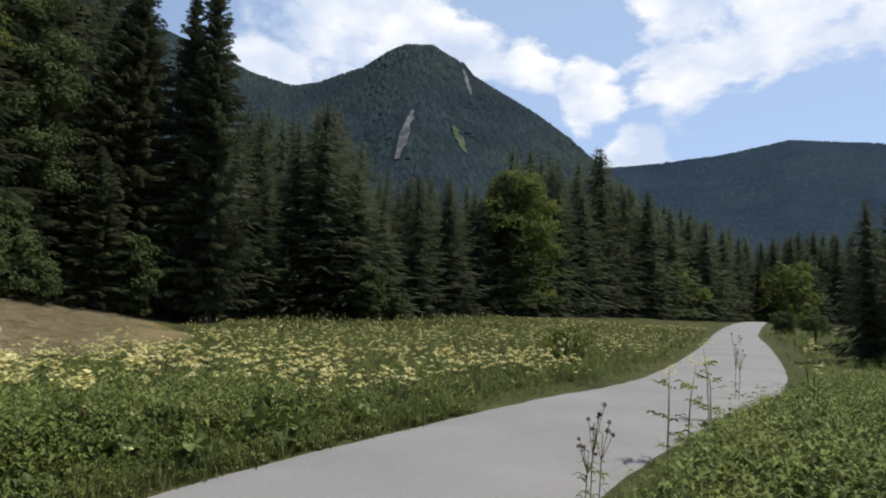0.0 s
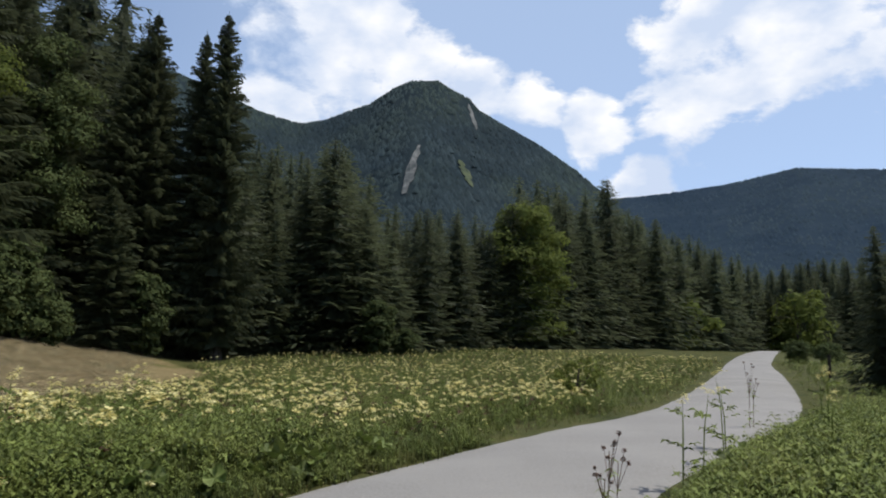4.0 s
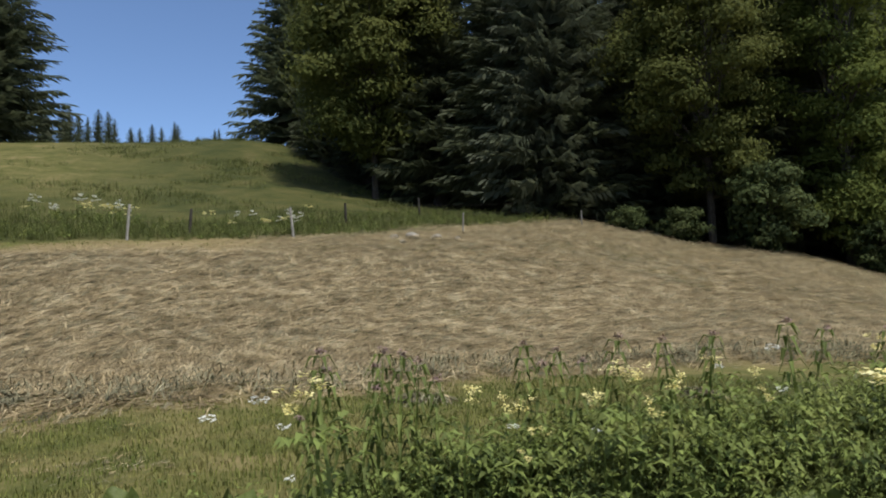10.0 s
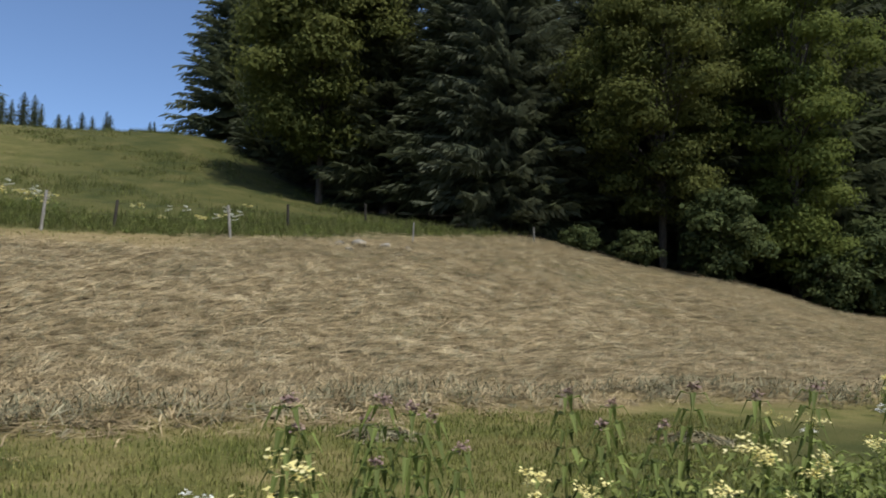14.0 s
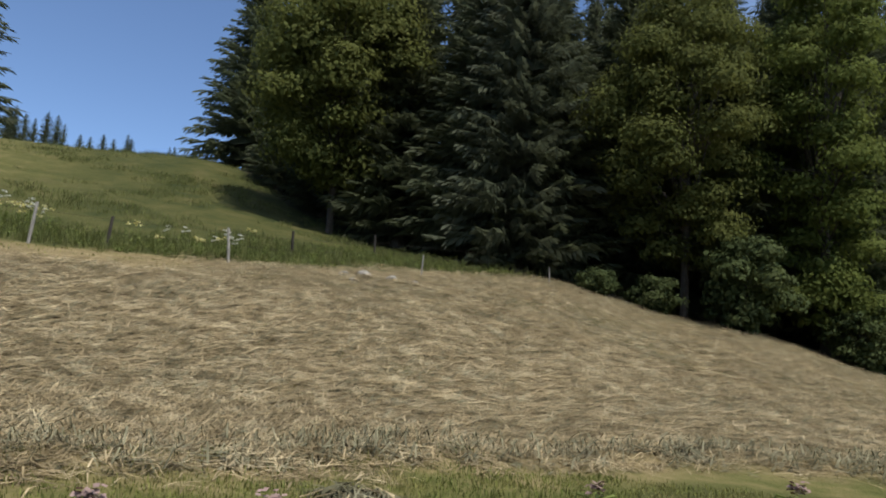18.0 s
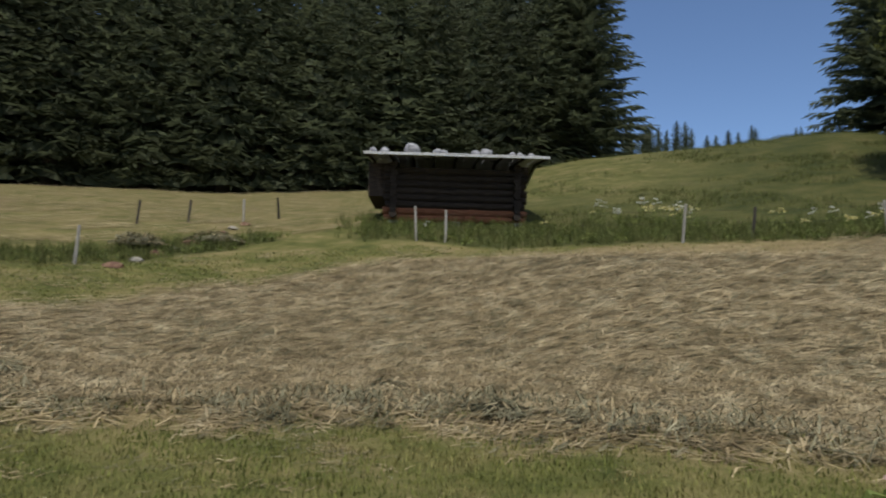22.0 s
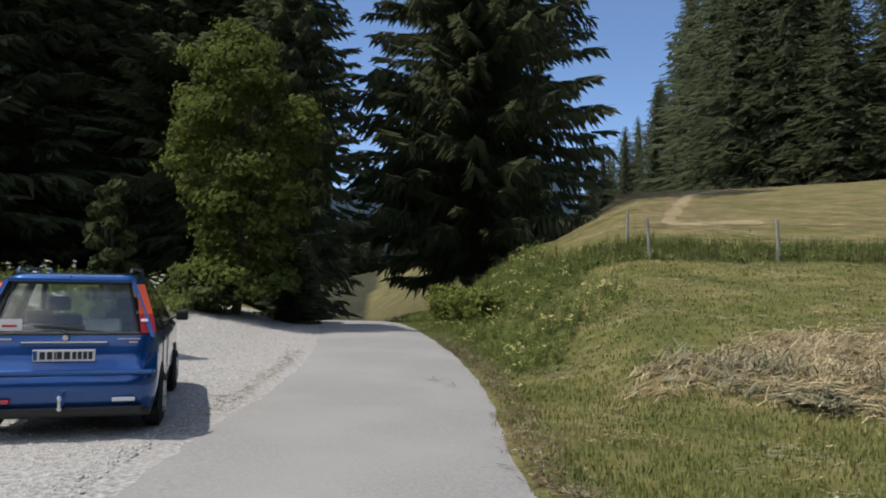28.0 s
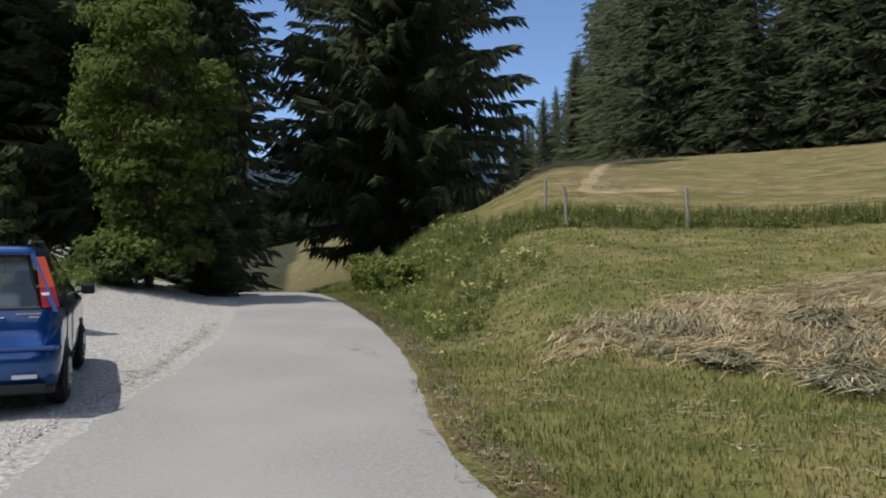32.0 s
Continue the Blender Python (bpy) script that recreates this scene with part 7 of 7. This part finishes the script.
    rod(bm, (-.28, .10, 1.06), (.10, .09, 1.035), .008, .008, 6)
    part("wiper", bm, M_BLACK, car)
    # tow bar, roof rails, mirrors
    bm = bmesh.new()
    rod(bm, (0, .1, .30), (0, -.12, .30), .022, .022, 8)
    rod(bm, (0, -.12, .29), (0, -.12, .38), .018, .016, 8)
    bmesh.ops.create_icosphere(bm, subdivisions=2, radius=.026, matrix=Matrix.Translation((0, -.12, .40)))
    part("tow_bar", bm, M_CHROME, car, "tow bar with a bright ball")
    for s in (-1, 1):
        bm = bmesh.new()
        rod(bm, (s * .50, .45, 1.57), (s * .50, .50, 1.61), .016, .016, 6)
        rod(bm, (s * .50, .50, 1.61), (s * .48, 1.72, 1.62), .014, .014, 8)
        rod(bm, (s * .48, 1.72, 1.62), (s * .48, 1.78, 1.57), .016, .016, 6)
        part("roof_rail", bm, M_BLACK if s > 0 else M_CHROME, car)
        bm = bmesh.new()
        rod(bm, (s * .76, 2.5, 1.0), (s * .84, 2.48, 1.03), .02, .02, 6)
        box(bm, s * .90 - .075, s * .90 + .075, 2.42, 2.52, .98, 1.11, .03)
        part("wing_mirror", bm, M_BLACK, car)
        bm = bmesh.new()
        for y in (1.40, .70):
            box(bm, s * .806 - .004, s * .806 + .004, y - .006, y + .006, .30, .95)
        part("door_gap", bm, M_BLACK, car)
        bm = bmesh.new()
        box(bm, s * .80 - .012, s * .80 + .016, .72, .88, .86, .90, .01)
        part("door_handle", bm, M_BLACK, car)
        for y in (.62, 2.98):
            bm = bmesh.new()
            for k in range(10):
                a0, a1 = math.pi * k / 10, math.pi * (k + 1) / 10
                q = [(s * .765, y + .34 * math.cos(a0), .285 + .34 * math.sin(a0)), (s * .765, y + .34 * math.cos(a1), .285 + .34 * math.sin(a1)), (s * .808, y + .36 * math.cos(a1), .285 + .36 * math.sin(a1)), (s * .808, y + .36 * math.cos(a0), .285 + .36 * math.sin(a0))]
                bm.faces.new([bm.verts.new(p) for p in q])
            f = [bm.verts.new((s * .803, y + .335 * math.cos(math.pi * k / 12), .285 + .335 * math.sin(math.pi * k / 12))) for k in range(13)]
            f += [bm.verts.new((s * .803, y - .335, .2)), bm.verts.new((s * .803, y + .335, .2))]
            bm.faces.new(f)
            part("wheel_arch", bm, M_BLACK, car, "dark wheel arches")
        for y in (.62, 2.98):
            wheel_parts(car, s * .735, y)
    bm = bmesh.new()
    box(bm, -.74, .74, .1, 3.5, .18, .26, .02)
    part("underbody", bm, M_BLACK, car)
    # seats seen through the rear window
    for sx in (-.36, .36):
        bm = bmesh.new()
        box(bm, sx - .24, sx + .24, 1.55, 1.72, .5, 1.10, .06)
        box(bm, sx - .13, sx + .13, 1.56, 1.66, 1.13, 1.30, .045)
        part("front_seat", bm, M_SEAT, car)
        bm = bmesh.new()
        box(bm, sx - .12, sx + .12, .72, .80, 1.04, 1.18, .04)
        part("head_rest", bm, M_SEAT, car)
    bm = bmesh.new()
    box(bm, -.62, .62, .70, .86, .5, 1.03, .06)
    part("rear_seat", bm, M_SEAT, car)
    bm = bmesh.new()
    box(bm, .10, .42, .40, .60, .94, 1.10, .05)
    part("blanket", bm, M_PALE_CLOTH, car, "pale folded cloth behind the seats")
    # the open front door on the far side
    door = part("open_door", prism([(-.0, 0, .28), (-.0, -1.02, .28), (-.0, -1.06, .94), (-.0, -.0, .94)], (-.06, 0, 0)), M_BLUE, car, "open front door, dark inside")
    bm = bmesh.new()
    for a, b in (((0, -1.04, .93), (.12, -.98, 1.45)), ((.12, -.98, 1.45), (.13, -.45, 1.47)), ((.13, -.45, 1.47), (0, 0, .95)), ((0, 0, .95), (0, -1.04, .95))):
        rod(bm, a, b, .028, .028, 6)
    part("door_frame", bm, M_BLACK, door)
    bm = bmesh.new()
    box(bm, .002, .03, -.98, -.05, .32, .90, .01)
    part("door_lining", bm, M_BLACK, door)
    door.matrix_basis = pose(-.80, 2.46, 0, 0, 0, -62)
    return tagged(car, "blue five-door car parked with its far door open", "car")


def loft_plate():
    bm = bmesh.new()
    box(bm, -.26, .26, .018, .05, .725, .835, .006)
    return bm


car = build_car()
car.matrix_basis = pose(*south(1.16, -6.52), 0.025, 0, 0, 195 - SOUTH_TURN) @ Matrix.Diagonal((1, 1, .965, 1))
for _o in car.children:
    if _o.data and _o.data.materials and _o.data.materials[0] is M_GLASS:
        _o.visible_shadow = False


# ---- bus stop, bin and bench ----
M_SIGN = paint("sign_white", (0.74, 0.74, 0.70), .5)
M_SIGN_YELLOW = paint("sign_yellow", (0.80, 0.52, 0.03), .5)
M_SIGN_GREEN = paint("sign_green", (0.10, 0.26, 0.10), .5)
M_STEEL = material("galvanised_steel", [(0.32, 0.33, 0.34), (0.45, 0.46, 0.47)], 12, .5, metal=.7)
M_ORANGE = paint("orange_band", (0.65, 0.20, 0.04), .5)
M_BIN = material("green_bin_paint", [(0.006, 0.10, 0.065), (0.012, 0.15, 0.10)], 6, .45, bump=.1)
M_BENCH = material("red_brown_bench_boards", [(0.14, 0.045, 0.028), (0.24, 0.085, 0.050), (0.32, 0.13, 0.08)], 5, .7, bump=.4, stretch=(.4, 4, 4), per_object=.2)


def disc(r0, r1, y0, y1, n=32):
    bm = bmesh.new()
    a = [[bm.verts.new((r * math.cos(k * math.tau / n), y, r * math.sin(k * math.tau / n))) for k in range(n)] for r, y in ((r0, y0), (r1, y0), (r1, y1), (r0, y1))]
    for i in range(4):
        for k in range(n):
            bm.faces.new((a[i][k], a[i][(k + 1) % n], a[(i + 1) % 4][(k + 1) % n], a[(i + 1) % 4][k]))
    bmesh.ops.recalc_face_normals(bm, faces=bm.faces)
    return bm


def build_stop():
    """Faces local -y."""
    s = new("bus_stop_sign")
    bm = bmesh.new()
    rod(bm, (0, 0, -.2), (0, 0, 3.2), .032, .032, 10)
    pole = part("pole", bm, M_STEEL, s)
    bm = bmesh.new()
    rod(bm, (0, 0, 2.26), (0, 0, 2.50), .036, .036, 10)
    part("band", bm, M_ORANGE, pole, "orange band")
    bm = bmesh.new()
    box(bm, -.29, .29, -.05, -.035, 2.56, 3.29, .012)
    plate = part("plate", bm, M_SIGN, s, "white sign plate")
    for nm, r0, r1, mat, y in (("ring", .205, .235, M_SIGN_GREEN, -.056), ("disc", 0.0001, .205, M_SIGN_YELLOW, -.055)):
        ob = part(nm, disc(r0, r1, y, -.049), mat, plate)
        ob.location.z = 3.01
    txt = bpy.data.curves.new("letter", "FONT")
    txt.body, txt.size, txt.extrude = "H", .36, .003
    txt.align_x, txt.align_y = "CENTER", "CENTER"
    tob = new("letter", txt)
    me = bpy.data.meshes.new_from_object(tob)
    bpy.data.objects.remove(tob)
    me.materials.append(M_SIGN_GREEN)
    ob = new("letter", me)
    ob.parent = plate
    ob.matrix_basis = pose(0, -.062, 3.01, 90, 0, 0)
    for x0, x1, z0, z1 in ((-.24, -.07, 2.61, 2.70), (-.03, .24, 2.66, 2.70), (-.03, .22, 2.61, 2.64)):
        bm = bmesh.new()
        box(bm, x0, x1, -.056, -.049, z0, z1)
        part("dark_bar", bm, M_INK, plate)
    return tagged(s, "yellow and green bus stop sign on a steel pole", "sign")


def build_bin():
    b = new("litter_bin")
    bm = bmesh.new()
    box(bm, -.22, .22, -.17, .13, 0, .60, .02)
    part("body", bm, M_BIN, b)
    bm = bmesh.new()
    box(bm, -.235, .235, -.185, .145, .60, .64, .015)
    part("lid", bm, M_BIN, b)
    bm = bmesh.new()
    box(bm, -.20, .20, -.176, -.168, .36, .375)
    part("seam", bm, M_BLACK, b)
    bm = bmesh.new()
    rod(bm, (.10, .16, -1.25), (.10, .16, .5), .022, .022, 8)
    part("post", bm, M_STEEL, b)
    bm = bmesh.new()
    box(bm, -.05, .06, -.180, -.171, .44, .56)
    part("notice", bm, M_STEEL, b, "pale worn notice")
    return tagged(b, "green metal litter bin on a post", "bin")


def build_bench():
    b = new("bench")
    for y, z, nm in ((-.24, .45, "seat_board"), (-.10, .45, "seat_board"), (.04, .45, "seat_board")):
        bm = bmesh.new()
        box(bm, -.95, .95, y - .06, y + .06, z - .02, z + .02, .008)
        part(nm, bm, M_BENCH, b)
    for z in (.62, .77, .92):
        bm = bmesh.new()
        box(bm, -.95, .95, .15 + (z - .6) * .25, .19 + (z - .6) * .25, z - .065, z + .065, .008)
        part("back_board", bm, M_BENCH, b)
    for x in (-.7, .7):
        bm = bmesh.new()
        box(bm, x - .05, x + .05, -.25, .10, -.1, .43, .01)
        rod(bm, (x, .10, .3), (x, .27, 1.0), .035, .03, 6)
        part("leg", bm, M_STEEL, b)
    return tagged(b, "red-brown wooden bench half hidden by weeds", "bench")


def facing(x, y, z, face=(-3.4, -0.2)):
    a = math.degrees(math.atan2(face[0] - x, -(face[1] - y)))
    return pose(x, y, z, 0, 0, a)


_s = build_stop()
_s.matrix_basis = facing(*south(5.22, -9.95), ground_z(*south(5.22, -9.95)) - .36) @ pose(0, 0, 0, 0, 3, 0)
_b = build_bin()
_b.matrix_basis = facing(*south(5.10, -9.72), ground_z(*south(5.10, -9.72)) + .86)
_n = build_bench()
_n.matrix_basis = facing(*south(4.45, -9.75), ground_z(*south(4.45, -9.75)) - .08, south(-1.0, 1.0))

# a gravel path climbing behind the bench
V, F = [], []
for i, b in enumerate(np.linspace(199, 219, 40)):
    for k, r in enumerate((17.2, 17.8, 18.6, 19.2)):
        x, y = polar(b, r + .3 * math.sin(i * .5))
        V.append((x, y, ground_z(x, y) + (.05 if k in (1, 2) else -.02)))
F = [(i * 4 + k, i * 4 + k + 1, i * 4 + k + 5, i * 4 + k + 4) for i in range(39) for k in range(3)]
tagged(mesh_object("gravel_path", V, F, M_GRAVEL, smooth=True), "grey gravel path behind the bench", "path", kind="structure")

# ---- loose stones, straw and cracks on and beside the lane ----
def pebble(seed, m=0):
    rng = random.Random(seed)
    p = Pattern()
    top = (0, 0, .7)
    ring = [(math.cos(k * 1.2566) * rng.uniform(.7, 1.1), math.sin(k * 1.2566) * rng.uniform(.7, 1.1), rng.uniform(0, .25)) for k in range(5)]
    for k in range(5):
        p.tri(ring[k], ring[(k + 1) % 5], top, m)
    return p.arrays()


PLANT_MATS[0] = M_GRAVEL_STONE = material("gravel_stones", [(0.22, 0.21, 0.195), (0.35, 0.335, 0.315), (0.48, 0.46, 0.435)], 9, .9, island=.35)


def bay_stones(x, y):
    g = road_gap(x, y) - ROAD_HALF
    edge = np.interp(south_plan(x, y)[1], [-27.5, -24, -18, -13, -9, -5, 1, 4.6], [0.9, 4.1, 3.9, 3.3, 3.2, 3.5, 2.5, 0.3])
    return (1 - west_side(x, y)) * (g > .02) * (g < edge) * (y < 4.4)


x, y, pos, turn, rng = sprinkle(26000, 172, 232, 4.0, 14, 201, bay_stones)
pos[:, 2] = np.maximum(pos[:, 2] + .012, 0.0) + .004
scatter("gravel_stones", [pebble(1), pebble(2), pebble(3), pebble(4)], pos, rng.uniform(.007, .030, len(x)), turn, "loose pale crushed stones of the parking bay", "gravel", 8)
x, y, pos, turn, rng = sprinkle(9000, 178, 205, 14, 27, 202, bay_stones)
pos[:, 2] += .015
scatter("gravel_stones", [pebble(5), pebble(6), pebble(7)], pos, rng.uniform(.015, .04, len(x)), turn, "loose pale crushed stones of the parking bay", "gravel", 9)
PLANT_MATS[0] = M_BROWN


def edge_keep(x, y):
    g = road_gap(x, y) - ROAD_HALF
    return np.exp(-((g - .06) / .10) ** 2)


x, y, pos, turn, rng = sprinkle(60000, -10, 200, 1.5, 16, 203, edge_keep)
pos[:, 2] = height(x, y) + .012
scatter("edge_litter", [(lambda q: (q[0] * .014, q[1], q[2]))(pebble(8)), hay_clump(81, STRAW, 3, .10, .01, .05, 2.0), tuft(82, 5, .05, STUB, .04, .008)], pos, rng.uniform(.6, 1.0, len(x)), turn, "crumbs, dry grass and grit along the lane's edge", "grit", 10)
PLANT_MATS[0] = M_LEAF
